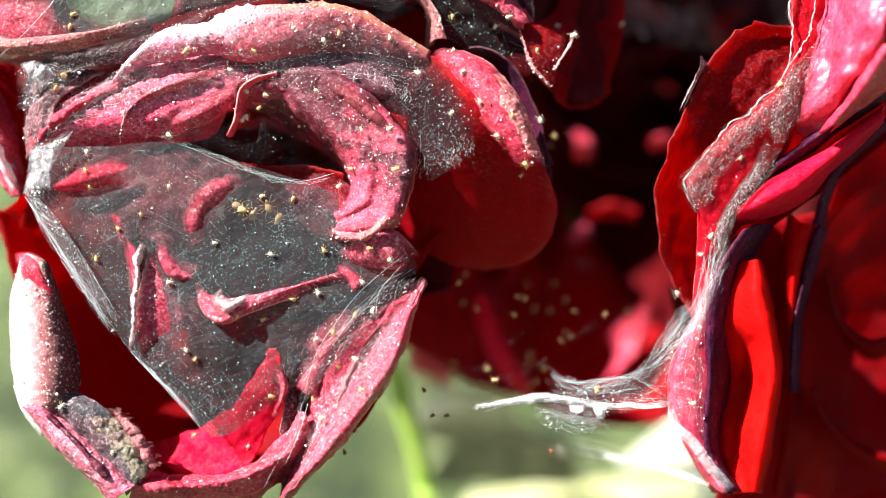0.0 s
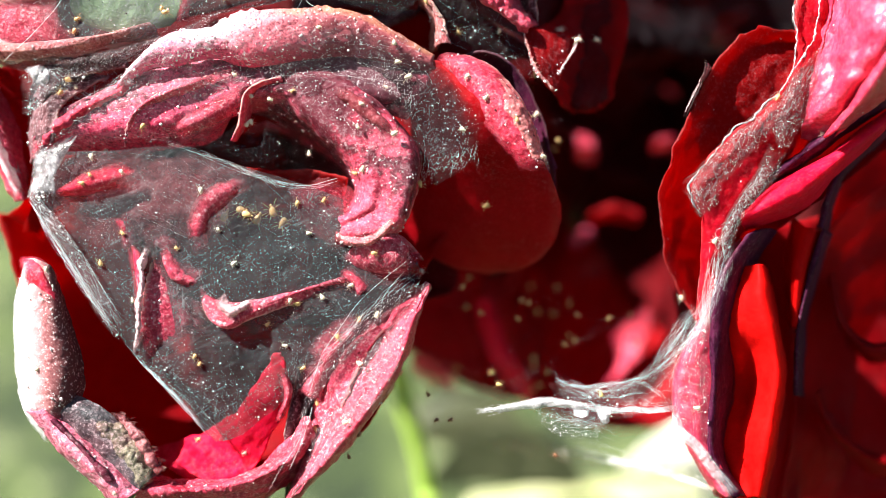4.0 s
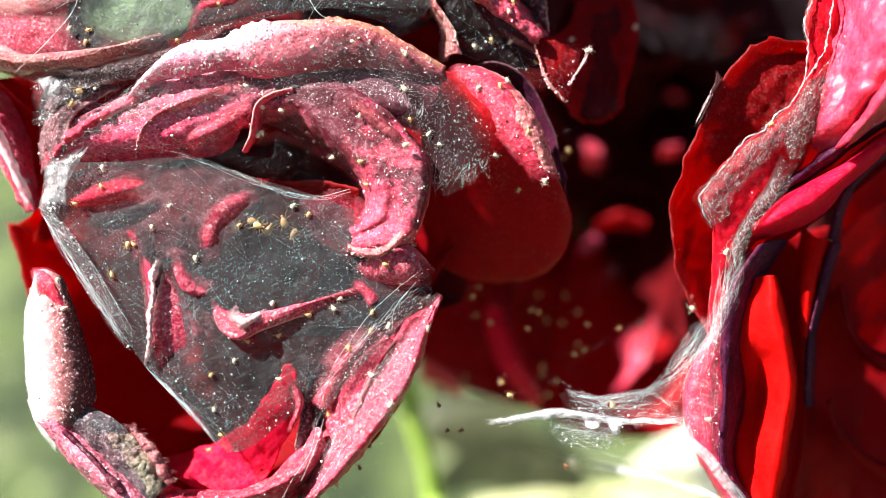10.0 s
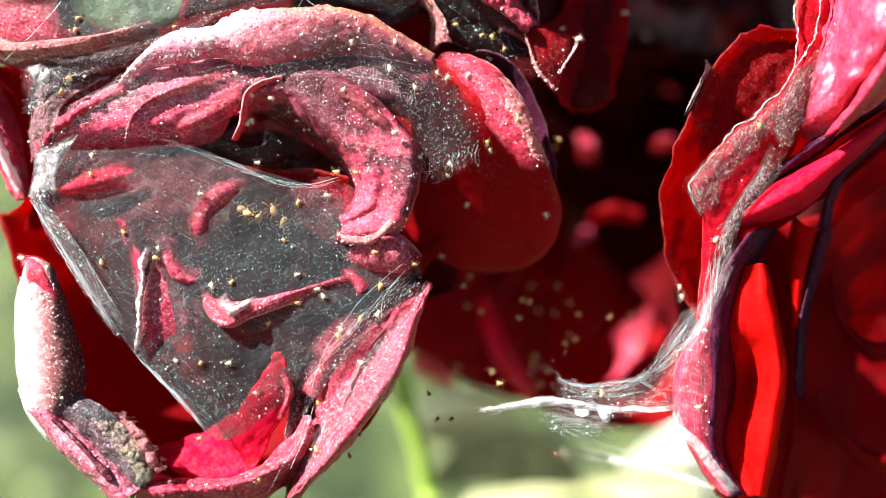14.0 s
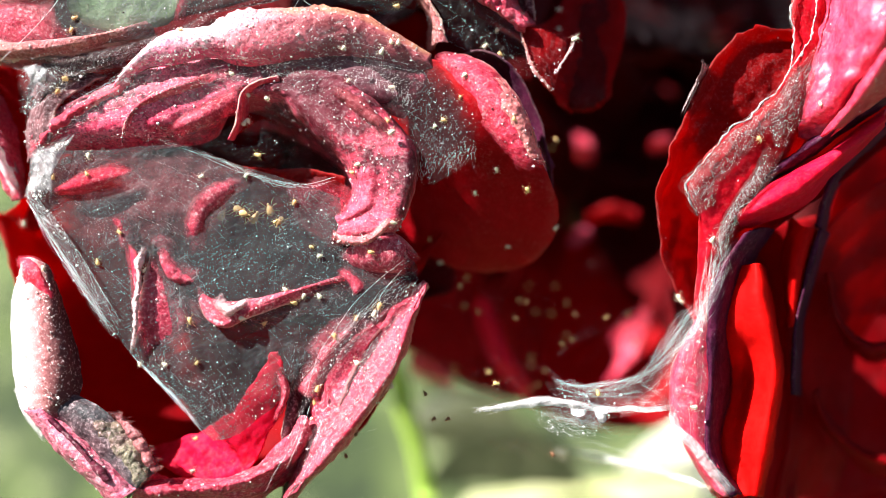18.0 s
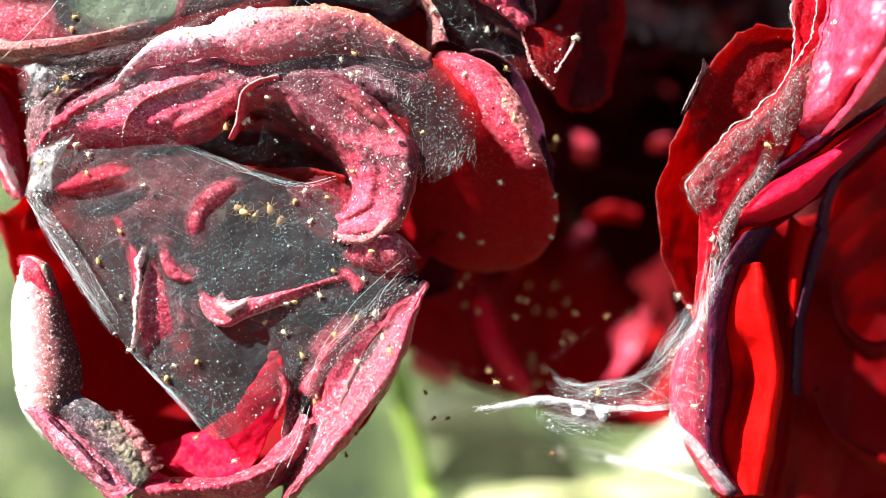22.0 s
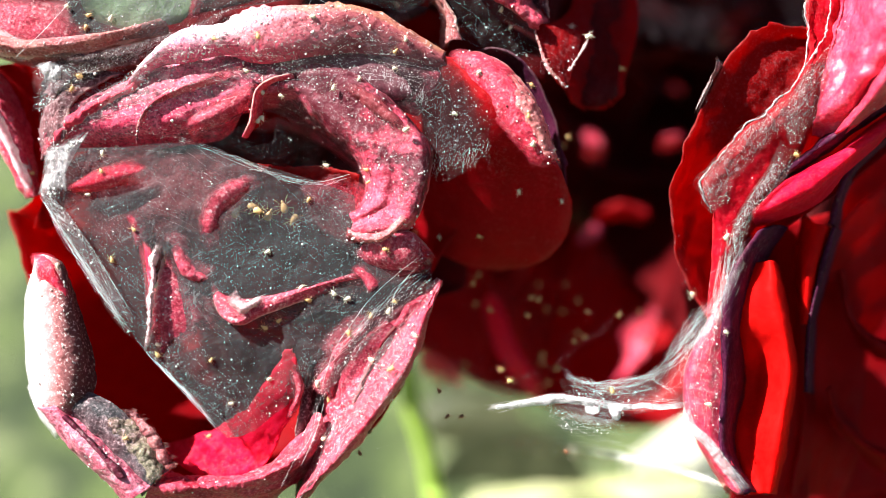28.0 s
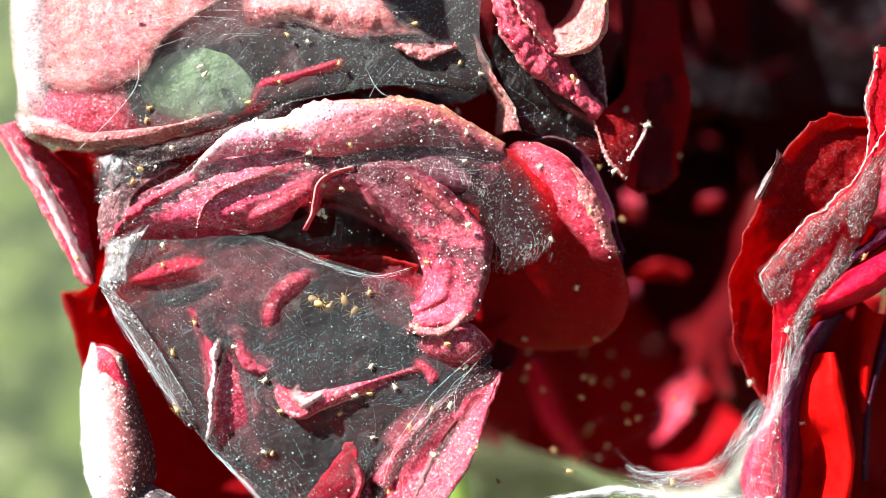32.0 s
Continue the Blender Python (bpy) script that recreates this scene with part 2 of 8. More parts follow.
def scorched_material():
    """Petal burnt brown along one side, passing through pink into white: the sun's glare put into its colour."""
    k = Mat("petal_scorched")
    fineg = k.noise(2400, 5, 0.75)
    mid = k.noise(600, 5, 0.7, distort=0.9)
    grit = k.noise(5200, 3, 0.7)
    v = k.math("ADD", k.uv(1), k.math("SUBTRACT", k.math("ADD", k.math("MULTIPLY", mid, 0.22), k.math("MULTIPLY", fineg, 0.16)), 0.19))
    base = k.ramp(v, [(0.08, (0.045, 0.012, 0.014)), (0.26, (0.13, 0.036, 0.036)), (0.42, (0.32, 0.10, 0.10)), (0.58, (0.66, 0.36, 0.36)), (0.72, (0.90, 0.84, 0.84))])
    base = k.mix(k.math("MULTIPLY", k.ramp(grit, [(0.34, 0.8), (0.46, 0.0)]), k.ramp(v, [(0.36, 1.0), (0.50, 0.15)])), base, (0.08, 0.02, 0.025))
    base = k.mix(k.ramp(grit, [(0.57, 0.0), (0.64, 0.5)]), base, (0.86, 0.78, 0.75))
    k.link(base, k.bsdf.inputs["Base Color"])
    k.bsdf.inputs["Roughness"].default_value = 0.5
    k.bsdf.inputs["Specular IOR Level"].default_value = 0.25
    k.bump(k.math("ADD", k.math("MULTIPLY", fineg, 0.5), k.math("MULTIPLY", mid, 0.5)), 0.8, 0.0003)
    return k.m


M_LIP = lip_material()
M_SCORCH = scorched_material()
M_CRESCENT = petal_material("petal_sooted_pink", (0.54, 0.022, 0.060), (0.88, 0.15, 0.235), (0.9, 0.04, 0.08), 0.15, 0.4, 0.5, 0.45, 1.3, 0.85, 0.25, soot=[(0.0, 0.05), (0.14, 0.10), (0.38, 0.07), (0.52, 0.0), (1.0, 0.0)])
M_ASH = petal_material("petal_ashen", (0.10, 0.075, 0.075), (0.46, 0.38, 0.37), (0.3, 0.1, 0.1), 0.12, 1.0, 0.4, 0.6, 1.6, 0.5, 0.2, fray=0.12)
M_SLATE = petal_material("petal_slate", (0.030, 0.028, 0.031), (0.11, 0.105, 0.11), (0.2, 0.05, 0.05), 0.1, 0.45, 0.3, 0.42, 1.2, 0.3, 0.4)
# dark burgundy used to paint the shadow in a crease
M_CREASE_SHADE = petal_material("petal_crease_shade", (0.05, 0.006, 0.018), (0.16, 0.016, 0.04), (0.4, 0.01, 0.03), 0.12, 0.3, 0.2, 0.5, 1.0, 0.3)
M_OLIVE = petal_material("petal_olive_crust", (0.10, 0.085, 0.06), (0.46, 0.40, 0.26), (0.3, 0.2, 0.1), 0.1, 0.9, 0.4, 0.55, 1.6, 0.5, 0.25, fray=0.2)
M_RIM = rim_material()
M_SATIN = petal_material("petal_satin_pink", (0.62, 0.014, 0.055), (0.80, 0.07, 0.15), (1.0, 0.04, 0.07), 0.25, 0.2, 0.1, 0.36, 0.7, 0.05, 0.6)
# near-black copy of the red petal: deep shade put into its colour
M_SHADE = petal_material("petal_shaded_red", (0.06, 0.001, 0.002), (0.12, 0.001, 0.003), (0.6, 0.006, 0.004), 0.15, 0.03, 0.04, 0.7, 0.6, 0.2)
# dim copy of the red: the outer petal's shadow put into its colour
M_EMBER = petal_material("petal_shaded_ember", (0.16, 0.002, 0.003), (0.28, 0.003, 0.005), (0.95, 0.010, 0.006), 0.42, 0.12, 0.05, 0.55, 0.8, 0.3)
M_TAN = petal_material("petal_dried_tan", (0.52, 0.09, 0.10), (0.80, 0.36, 0.29), (0.8, 0.2, 0.15), 0.18, 0.9, 1.0, 0.5, 1.6, 0.35, 0.3)
# withered petal blackened for hollows: their shade is put into the colour
M_DARK = petal_material("petal_withered_in_shade", (0.020, 0.002, 0.005), (0.07, 0.005, 0.012), (0.3, 0.01, 0.01), 0.12, 0.55, 0.3, 0.45, 1.0, 0.4, 0.3)
M_PURPLE = petal_material("petal_purple_lip", (0.045, 0.006, 0.024), (0.12, 0.014, 0.050), (0.3, 0.005, 0.03), 0.15, 0.08, 0.1, 0.6, 0.7, 0.3)


def silk_material(name, low, high, scale_fine, colour, film_colour, film, turn=30, light_through=0.3, fade=0.0, fibres=0.6, soft=False):
    """Sheet of mite silk: a thin soiled film, patchy, with pale crossed fibres and grains on it; fade: how far its border frays."""
    k = Mat(name)
    f1 = k.noise(scale_fine * 1.3, 6, 0.8, stretch=(1.0, 1.0, 0.13, turn), distort=1.0)
    f2 = k.noise(scale_fine * 0.9, 6, 0.8, stretch=(1.0, 1.0, 0.16, turn + 57), distort=0.8)
    cloud = k.noise(170, 5, 0.65)
    grain = k.noise(6800, 2, 0.6)
    fib = k.math("MAXIMUM", k.ramp(f1, [(0.54, 0.0), (0.62, 1.0)]), k.ramp(f2, [(0.56, 0.0), (0.64, 0.9)]))
    dots = k.math("MULTIPLY", k.ramp(grain, [(0.61, 0.0), (0.67, 1.0)]), 0.5)
    mask = k.math("MAXIMUM", k.math("MULTIPLY", fib, fibres), dots)
    patch = k.ramp(cloud, [(0.40, low), (0.60, high)])
    fac = k.math("ADD", k.math("MULTIPLY", patch, film), k.math("MULTIPLY", mask, k.math("MULTIPLY", patch, 0.6)))
    if fade:
        ragged = k.noise(900, 6, 0.8, distort=1.0)
        u, v = k.uv(0), k.uv(1)
        side = k.math("MINIMUM", k.math("MINIMUM", u, k.math("SUBTRACT", 1.0, u)), k.math("MINIMUM", v, k.math("SUBTRACT", 1.0, v)))
        if soft:
            torn = k.math("ADD", k.math("MULTIPLY", k.noise(350, 5, 0.7, distort=0.8), 0.5), k.math("MULTIPLY", k.noise(2600, 4, 0.8, stretch=(1.0, 1.0, 0.12, turn)), 0.5))
            fac = k.math("MULTIPLY", fac, k.ramp(k.math("ADD", side, k.math("MULTIPLY", k.math("SUBTRACT", torn, 0.42), fade * 2.5)), [(fade * 0.2, 0.0), (fade * 1.3, 1.0)]))
        else:
            fac = k.math("MULTIPLY", fac, k.ramp(k.math("ADD", side, k.math("MULTIPLY", k.math("SUBTRACT", ragged, 0.45), fade * 6)), [(0.0, 0.0), (fade * 0.5, 1.0)]))
    col = k.mix(k.math("MULTIPLY", mask, 0.75), film_colour, colour)
    df = k.n.new("ShaderNodeBsdfDiffuse")
    k.link(col, df.inputs[0])
    tr = k.n.new("ShaderNodeBsdfTranslucent")
    k.link(col, tr.inputs[0])
    both = k.n.new("ShaderNodeMixShader")
    both.inputs[0].default_value = light_through
    k.link(df.outputs[0], both.inputs[1])
    k.link(tr.outputs[0], both.inputs[2])
    clear = k.n.new("ShaderNodeBsdfTransparent")
    mx = k.n.new("ShaderNodeMixShader")
    k.link(fac, mx.inputs[0])
    k.link(clear.outputs[0], mx.inputs[1])
    k.link(both.outputs[0], mx.inputs[2])
    k.link(mx.outputs[0], k.out.inputs[0])
    k.n.remove(k.bsdf)
    return k.m


M_SILK = silk_material("silk_sheet", 0.6, 1.0, 4600, (0.46, 0.48, 0.48), (0.078, 0.088, 0.089), 0.56, turn=-62, fibres=0.40)
M_SILK_PALE = silk_material("silk_pale", 0.6, 1.0, 2600, (0.58, 0.62, 0.60), (0.12, 0.118, 0.115), 0.50, turn=-40, fibres=0.36)
M_SILK_THIN = silk_material("silk_thin", 0.0, 0.9, 3000, (0.42, 0.42, 0.43), (0.02, 0.02, 0.022), 0.2, turn=-70, fade=0.2, fibres=0.25, soft=True)
M_SILK_FRAYED = silk_material("silk_frayed", 0.85, 1.0, 3000, (0.40, 0.36, 0.36), (0.036, 0.020, 0.022), 0.85, turn=-62, fade=0.24, fibres=0.22, soft=True)
M_SILK_DENSE = silk_material("silk_dense", 0.35, 1.0, 2600, (0.74, 0.72, 0.72), (0.22, 0.20, 0.20), 0.45, turn=55, fade=0.2, fibres=0.8, soft=True)
M_SILK_DUSTY = silk_material("silk_dusty", 0.6, 1.0, 3200, (0.68, 0.60, 0.58), (0.14, 0.095, 0.096), 0.74, turn=-35, fade=0.16, fibres=0.5, soft=True)
M_SILK_WHITE = silk_material("silk_white", 0.6, 1.0, 2600, (0.90, 0.89, 0.89), (0.74, 0.71, 0.71), 0.8, turn=35, fade=0.16, fibres=0.8, soft=True)
M_VEIL = silk_material("silk_veil", 0.1, 1.0, 3200, (0.86, 0.80, 0.79), (0.34, 0.26, 0.27), 0.12, turn=68, fade=0.12, fibres=0.75, soft=True)
M_GAUZE = silk_material("silk_gauze", 0.05, 0.7, 2400, (0.78, 0.78, 0.78), (0.3, 0.28, 0.28), 0.08, turn=-35, fade=0.2)
M_GAUZE_TAN = silk_material("silk_brownish", 0.1, 0.7, 1500, (0.80, 0.70, 0.52), (0.66, 0.55, 0.38), 0.35, turn=70, fade=0.3)
M_GAUZE_FAR = silk_material("silk_haze", 0.05, 0.6, 1500, (0.40, 0.34, 0.37), (0.14, 0.10, 0.12), 0.12, turn=15, fade=0.3)


def plain_material(name, a, b, scale, rough, bump=0.3, glow=0.0, through_col=None, spec=0.4):
    k = Mat(name)
    f = k.noise(scale, 5, 0.65)
    k.link(k.mix(k.ramp(f, [(0.3, 0.0), (0.7, 1.0)]), a, b), k.bsdf.inputs["Base Color"])
    k.bsdf.inputs["Roughness"].default_value = rough
    k.bsdf.inputs["Specular IOR Level"].default_value = spec
    k.bump(k.noise(scale * 5, 4), bump, 0.2 / scale)
    if glow:
        tr = k.n.new("ShaderNodeBsdfTranslucent")
        tr.inputs[0].default_value = (*through_col, 1)
        mx = k.n.new("ShaderNodeMixShader")
        mx.inputs[0].default_value = glow
        k.link(k.bsdf.outputs[0], mx.inputs[1])
        k.link(tr.outputs[0], mx.inputs[2])
        k.link(mx.outputs[0], k.out.inputs[0])
    return k.m


M_THREAD = plain_material("silk_thread", (0.78, 0.78, 0.78), (0.86, 0.85, 0.83), 900, 0.45, 0.1)
M_SILK_CORD = plain_material("silk_matted", (0.16, 0.12, 0.12), (0.62, 0.57, 0.54), 1800, 0.7, 0.8)
M_THREAD_GREY = plain_material("silk_cord", (0.50, 0.50, 0.50), (0.66, 0.66, 0.65), 700, 0.5, 0.1)
M_STEM = plain_material("stem_green", (0.30, 0.46, 0.06), (0.44, 0.58, 0.12), 300, 0.5, 0.3, 0.25, (0.6, 0.8, 0.15))
M_STEM_DARK = plain_material("stem_reddish", (0.05, 0.03, 0.012), (0.09, 0.05, 0.02), 300, 0.5, 0.3)
M_LEAF = plain_material("leaf_green", (0.05, 0.11, 0.03), (0.10, 0.18, 0.05), 220, 0.5, 0.3, 0.3, (0.25, 0.45, 0.08))
M_LEAF_DULL = plain_material("leaf_dull", (0.045, 0.055, 0.022), (0.11, 0.11, 0.05), 180, 0.6, 0.3, 0.2, (0.2, 0.25, 0.08))
M_LEAF_PALE = plain_material("leaf_yellowed", (0.52, 0.54, 0.20), (0.70, 0.68, 0.40), 160, 0.55, 0.3, 0.25, (0.7, 0.8, 0.3))
k = Mat("grass")
g1 = k.ramp(k.noise(15, 3, 0.6), [(0.40, 0.0), (0.50, 0.45), (0.57, 1.0)])
g2 = k.noise(60, 5, 0.7)
tuft = k.ramp(k.noise(34, 2, 0.5), [(0.60, 0.0), (0.66, 1.0)])
lawn = k.mix(g1, k.mix(g2, (0.008, 0.016, 0.004), (0.028, 0.048, 0.011)), k.mix(g2, (0.060, 0.092, 0.020), (0.130, 0.170, 0.046)))
k.link(k.mix(k.math("MULTIPLY", tuft, 0.8), lawn, (0.30, 0.34, 0.15)), k.bsdf.inputs["Base Color"])
k.bsdf.inputs["Roughness"].default_value = 0.9
k.bump(g2, 0.8, 0.02)
M_GRASS = k.m
M_LEAF_LIGHT = plain_material("leaf_young", (0.30, 0.46, 0.24), (0.42, 0.58, 0.34), 220, 0.5, 0.3, 0.3, (0.5, 0.7, 0.3))
M_LEAF_WHITE = plain_material("leaf_bleached", (0.78, 0.76, 0.56), (0.86, 0.84, 0.72), 160, 0.5, 0.3, 0.2, (0.8, 0.8, 0.5))
M_MITE = plain_material("mite_amber", (0.62, 0.34, 0.11), (0.78, 0.52, 0.25), 5000, 0.4, 0.2)
M_MITE_PALE = plain_material("mite_straw", (0.70, 0.58, 0.40), (0.82, 0.72, 0.55), 5000, 0.4, 0.2)
M_MITE_DARK = plain_material("mite_brown", (0.16, 0.06, 0.03), (0.30, 0.12, 0.05), 5000, 0.5, 0.2)
M_SKIN = plain_material("shed_skin_white", (0.78, 0.74, 0.70), (0.88, 0.86, 0.84), 4000, 0.6, 0.2)
M_FRASS = plain_material("frass_dark", (0.012, 0.007, 0.008), (0.05, 0.02, 0.02), 4000, 0.6, 0.2)


# ---- modelling helpers ----
def spline(pts, n):
    """n points along a Catmull-Rom curve through pts."""
    p = np.asarray(pts, float)
    if len(p) == 1:
        return np.repeat(p, n, 0)
    if len(p) == 2:
        s = np.linspace(0, 1, n).reshape((-1,) + (1,) * (p.ndim - 1))
        return p[0] * (1 - s) + p[1] * s
    q = np.concatenate([(2 * p[0] - p[1])[None], p, (2 * p[-1] - p[-2])[None]])
    s = np.linspace(0, len(p) - 1 - 1e-9, n)
    i = s.astype(int)
    f = (s - i).reshape((-1,) + (1,) * (p.ndim - 1))
    a, b, c, d = q[i], q[i + 1], q[i + 2], q[i + 3]
    return 0.5 * (2 * b + (c - a) * f + (2 * a - 5 * b + 4 * c - d) * f ** 2 + (3 * b - a - 3 * c + d) * f ** 3)


def loft(rows, nu, nv):
    """A grid (nu along the rows' points, nv from row to row) through the rows."""
    lines = np.array([spline(r, nu) for r in rows])
    return spline(lines, nv)


def grid_normals(g):
    du = np.gradient(g, axis=1)
    dv = np.gradient(g, axis=0)
    n = np.cross(du, dv)
    ln = np.linalg.norm(n, axis=2, keepdims=True)
    return n / np.maximum(ln, 1e-9)


def crumple(g, amount, size, seed, ridge=0.0, crust=0.0):
    """Wrinkles across a grid, along its normals, at two sizes."""
    nrm = grid_normals(g)
    out = g.copy()
    for i in range(g.shape[0]):
        for j in range(g.shape[1]):
            q = Vector(g[i, j]) / size + Vector((seed * 7.3, seed * 3.1, seed * 1.7))
            h = noise.noise(q) + 0.45 * noise.noise(q * 2.7) + 0.2 * noise.noise(q * 6.1)
            if ridge:
                h += ridge * (0.5 - abs(noise.noise(q * 1.3 + Vector((5, 5, 5))))) 
            h *= amount
            if crust:
                c = noise.noise(q * (size / 0.45)) + 0.6 * noise.noise(q * (size / 0.2))
                h += crust * c * (0.4 + noise.noise(q * 1.7))
            out[i, j] += nrm[i, j] * h
    return out


def thing(name, at, label, category, group="", kind=""):
    ob = new(name)
    ob.location = W(at)
    ob.empty_display_size = 0.002
    ob["at"] = at
    return tagged(ob, label, category, group, kind)


def home(parent):
    """The millimetre place of the thing that a part belongs to."""
    top = parent
    while top.parent:
        top = top.parent
    return np.array(top["at"])


def mesh_part(name, verts, faces, material, parent, label="", uv=None, smooth=True):
    """One mesh object under a thing (or under a part of it), from places in millimetres."""
    rot = np.array(TILT.to_3x3())
    v = (np.asarray(verts, float) - home(parent)) * 0.001 @ rot.T
    me = bpy.data.meshes.new(name)
    me.from_pydata(v.tolist(), [], faces)
    if uv is not None:
        lay = me.uv_layers.new(name="uv")
        ids = np.empty(len(me.loops), int)
        me.loops.foreach_get("vertex_index", ids)
        lay.data.foreach_set("uv", np.asarray(uv, np.float32)[ids].ravel())
    me.materials.append(material)
    if smooth:
        me.shade_smooth()
    ob = new(name, me)
    ob.parent = parent
    return tagged(ob, label)


def sheet(name, g, material, parent, label="", thick=0.16, ragged=0.0, seed=0):
    """A petal or leaf: the grid as a thin closed shell. Its last row is the lip."""
    nv, nu = g.shape[:2]
    if ragged:
        for j in range(nu):
            w = j * 60.0 / nu
            h = noise.noise(Vector((w * 0.31, seed * 2.3, 0))) + 0.6 * noise.noise(Vector((w * 0.9, seed * 2.3, 4))) + 0.4 * noise.noise(Vector((w * 2.3, seed * 2.3, 8)))
            g[-1, j] += (g[-1, j] - g[-2, j]) / max(np.linalg.norm(g[-1, j] - g[-2, j]), 1e-6) * h * ragged
    nrm = grid_normals(g)
    taper = np.ones((nv, nu, 1))
    taper[-1] = 0.35
    a = g + nrm * thick * 0.5 * taper
    b = g - nrm * thick * 0.5 * taper
    verts = np.vstack([a.reshape(-1, 3), b.reshape(-1, 3)])
    vv, uu = np.meshgrid(np.linspace(0, 1, nv), np.linspace(0, 1, nu), indexing="ij")
    uv = np.stack([uu, vv], -1).reshape(-1, 2)
    o = nv * nu
    faces = []
    for i in range(nv - 1):
        for j in range(nu - 1):
            q = i * nu + j
            faces.append((q, q + 1, q + nu + 1, q + nu))
            faces.append((o + q, o + q + nu, o + q + nu + 1, o + q + 1))
    rim = [j for j in range(nu)] + [i * nu + nu - 1 for i in range(1, nv)] + [(nv - 1) * nu + j for j in range(nu - 2, -1, -1)] + [i * nu for i in range(nv - 2, 0, -1)]
    for s, e in zip(rim, rim[1:] + rim[:1]):
        faces.append((e, s, o + s, o + e))
    return mesh_part(name, verts, faces, material, parent, label, np.vstack([uv, uv]))


SEED = [0]


def petal(parent, rows, material, nu=56, nv=36, wrinkle=0.25, size=4.0, ragged=0.12, thick=0.16, label="", name="petal", ridge=0.0, crust=0.0):
    SEED[0] += 1
    if crust == 0.0 and material in (M_PINK, M_PALE, M_TAN, M_PINK_FOLD, M_TAN_TORN, M_CORAL_TORN):
        crust, nu, nv = 0.009, int(nu * 1.9), int(nv * 1.9)
    if material in (M_PINK_TORN, M_HOT_TORN, M_PINK_FOLD):
        wrinkle *= 0.5
    g = crumple(loft(rows, nu, nv), wrinkle, size, SEED[0], ridge, crust)
    ob = sheet(name, g, material, parent, label, thick, ragged, SEED[0])
    GRIDS[ob] = g
    return ob


def cup(parent, rim, base, material, bulge=2.0, lip=None, **kw):
    """A petal of a bowl: from the base of the flower up its wall to the rim, and over it to a rolled lip where there is one."""
    rim = np.array(spline(rim, 9))
    base = np.array(base, float)
    mid = rim.mean(0)
    rows = [rim * 0.08 + base * 0.92]
    for f in (0.35, 0.7):
        row = base * (1 - f) + rim * f
        away = rim - mid
        away[:, 1] = 0
        out = rim - base
        out[:, 1] = 0
        out /= np.maximum(np.linalg.norm(out, axis=1, keepdims=True), 1e-6)
        row = row + out * bulge * math.sin(f * math.pi * 0.8)
        rows.append(row)
    rows.append(rim)
    for extra in (lip or []):
        rows.append(np.array(spline(extra, 9)))
    return petal(parent, rows, material, **kw)


def web_sheet(name, rows, material, parent, nu=60, nv=40, sag=0.2, size=3.0, label=""):
    """A sheet of silk, one layer of fibres thin."""
    SEED[0] += 1
    g = crumple(loft(rows, nu, nv), sag, size, SEED[0], 0.6)
    faces = [(i * nu + j, i * nu + j + 1, (i + 1) * nu + j + 1, (i + 1) * nu + j) for i in range(nv - 1) for j in range(nu - 1)]
    vv, uu = np.meshgrid(np.linspace(0, 1, nv), np.linspace(0, 1, nu), indexing="ij")
    ob = mesh_part(name, g.reshape(-1, 3), faces, material, parent, label, np.stack([uu, vv], -1).reshape(-1, 2))
    GRIDS[ob] = g
    return ob


GRIDS = {}


def tube(pts, radius, sides=8, n=None, taper=1.0):
    """Vertices and faces of a round tube along pts."""
    c = spline(pts, n or max(8, len(pts) * 5))
    t = np.gradient(c, axis=0)
    t /= np.maximum(np.linalg.norm(t, axis=1, keepdims=True), 1e-9)
    ref = np.array([0.13, 0.97, 0.21])
    a = np.cross(t, ref)
    a /= np.maximum(np.linalg.norm(a, axis=1, keepdims=True), 1e-9)
    b = np.cross(t, a)
    r = radius * np.linspace(1, taper, len(c))[:, None]
    ring = [c + r * (math.cos(2 * math.pi * s / sides) * a + math.sin(2 * math.pi * s / sides) * b) for s in range(sides)]
    verts = np.stack(ring, 1).reshape(-1, 3)
    faces = [(i * sides + s, i * sides + (s + 1) % sides, (i + 1) * sides + (s + 1) % sides, (i + 1) * sides + s) for i in range(len(c) - 1) for s in range(sides)]
    faces.append(tuple(range(sides - 1, -1, -1)))
    faces.append(tuple((len(c) - 1) * sides + s for s in range(sides)))
    return verts, faces


def tubes(name, lines, material, parent, label="", sides=3, n=None, taper=1.0):
    """Many thin strands joined in one mesh; lines: (points, radius)."""
    vs, fs, o = [], [], 0
    for pts, r in lines:
        v, f = tube(pts, r, sides, n, taper)
        vs.append(v)
        fs += [tuple(q + o for q in face) for face in f]
        o += len(v)
    return tagged(mesh_part(name, np.vstack(vs), fs, material, parent, label), kind="stuff")


def cord(pts, radius, n, parent):
    """A matted cord of silk that wanders and swells along its way."""
    c = spline(pts, n)
    c = c + np.array([np.array(noise.noise_vector(Vector(q) * 2.6)) * 0.10 + np.array(noise.noise_vector(Vector(q) * 7)) * 0.05 for q in c])
    v, f = tube(c, radius, 7, n)
    ring = v[:n * 7].reshape(n, 7, 3)
    swell = np.array([0.75 + 0.9 * noise.noise(Vector(q) * 4 + Vector((9, 9, 9))) for q in c])[:, None, None]
    v = (c[:, None] + (ring - c[:, None]) * np.clip(swell, 0.25, 1.8)).reshape(-1, 3)
    v = v + np.array([np.array(noise.noise_vector(Vector(q) * 14)) for q in v]) * radius * 0.5
    return mesh_part("cord", v, f, M_SILK_CORD, parent, "matted white silk cord")


def stalk(parent, pts, radius, name="stem", material=None):
    v, f = tube(pts, radius, 12, 40)
    return mesh_part(name, v, f, material or M_STEM, parent)


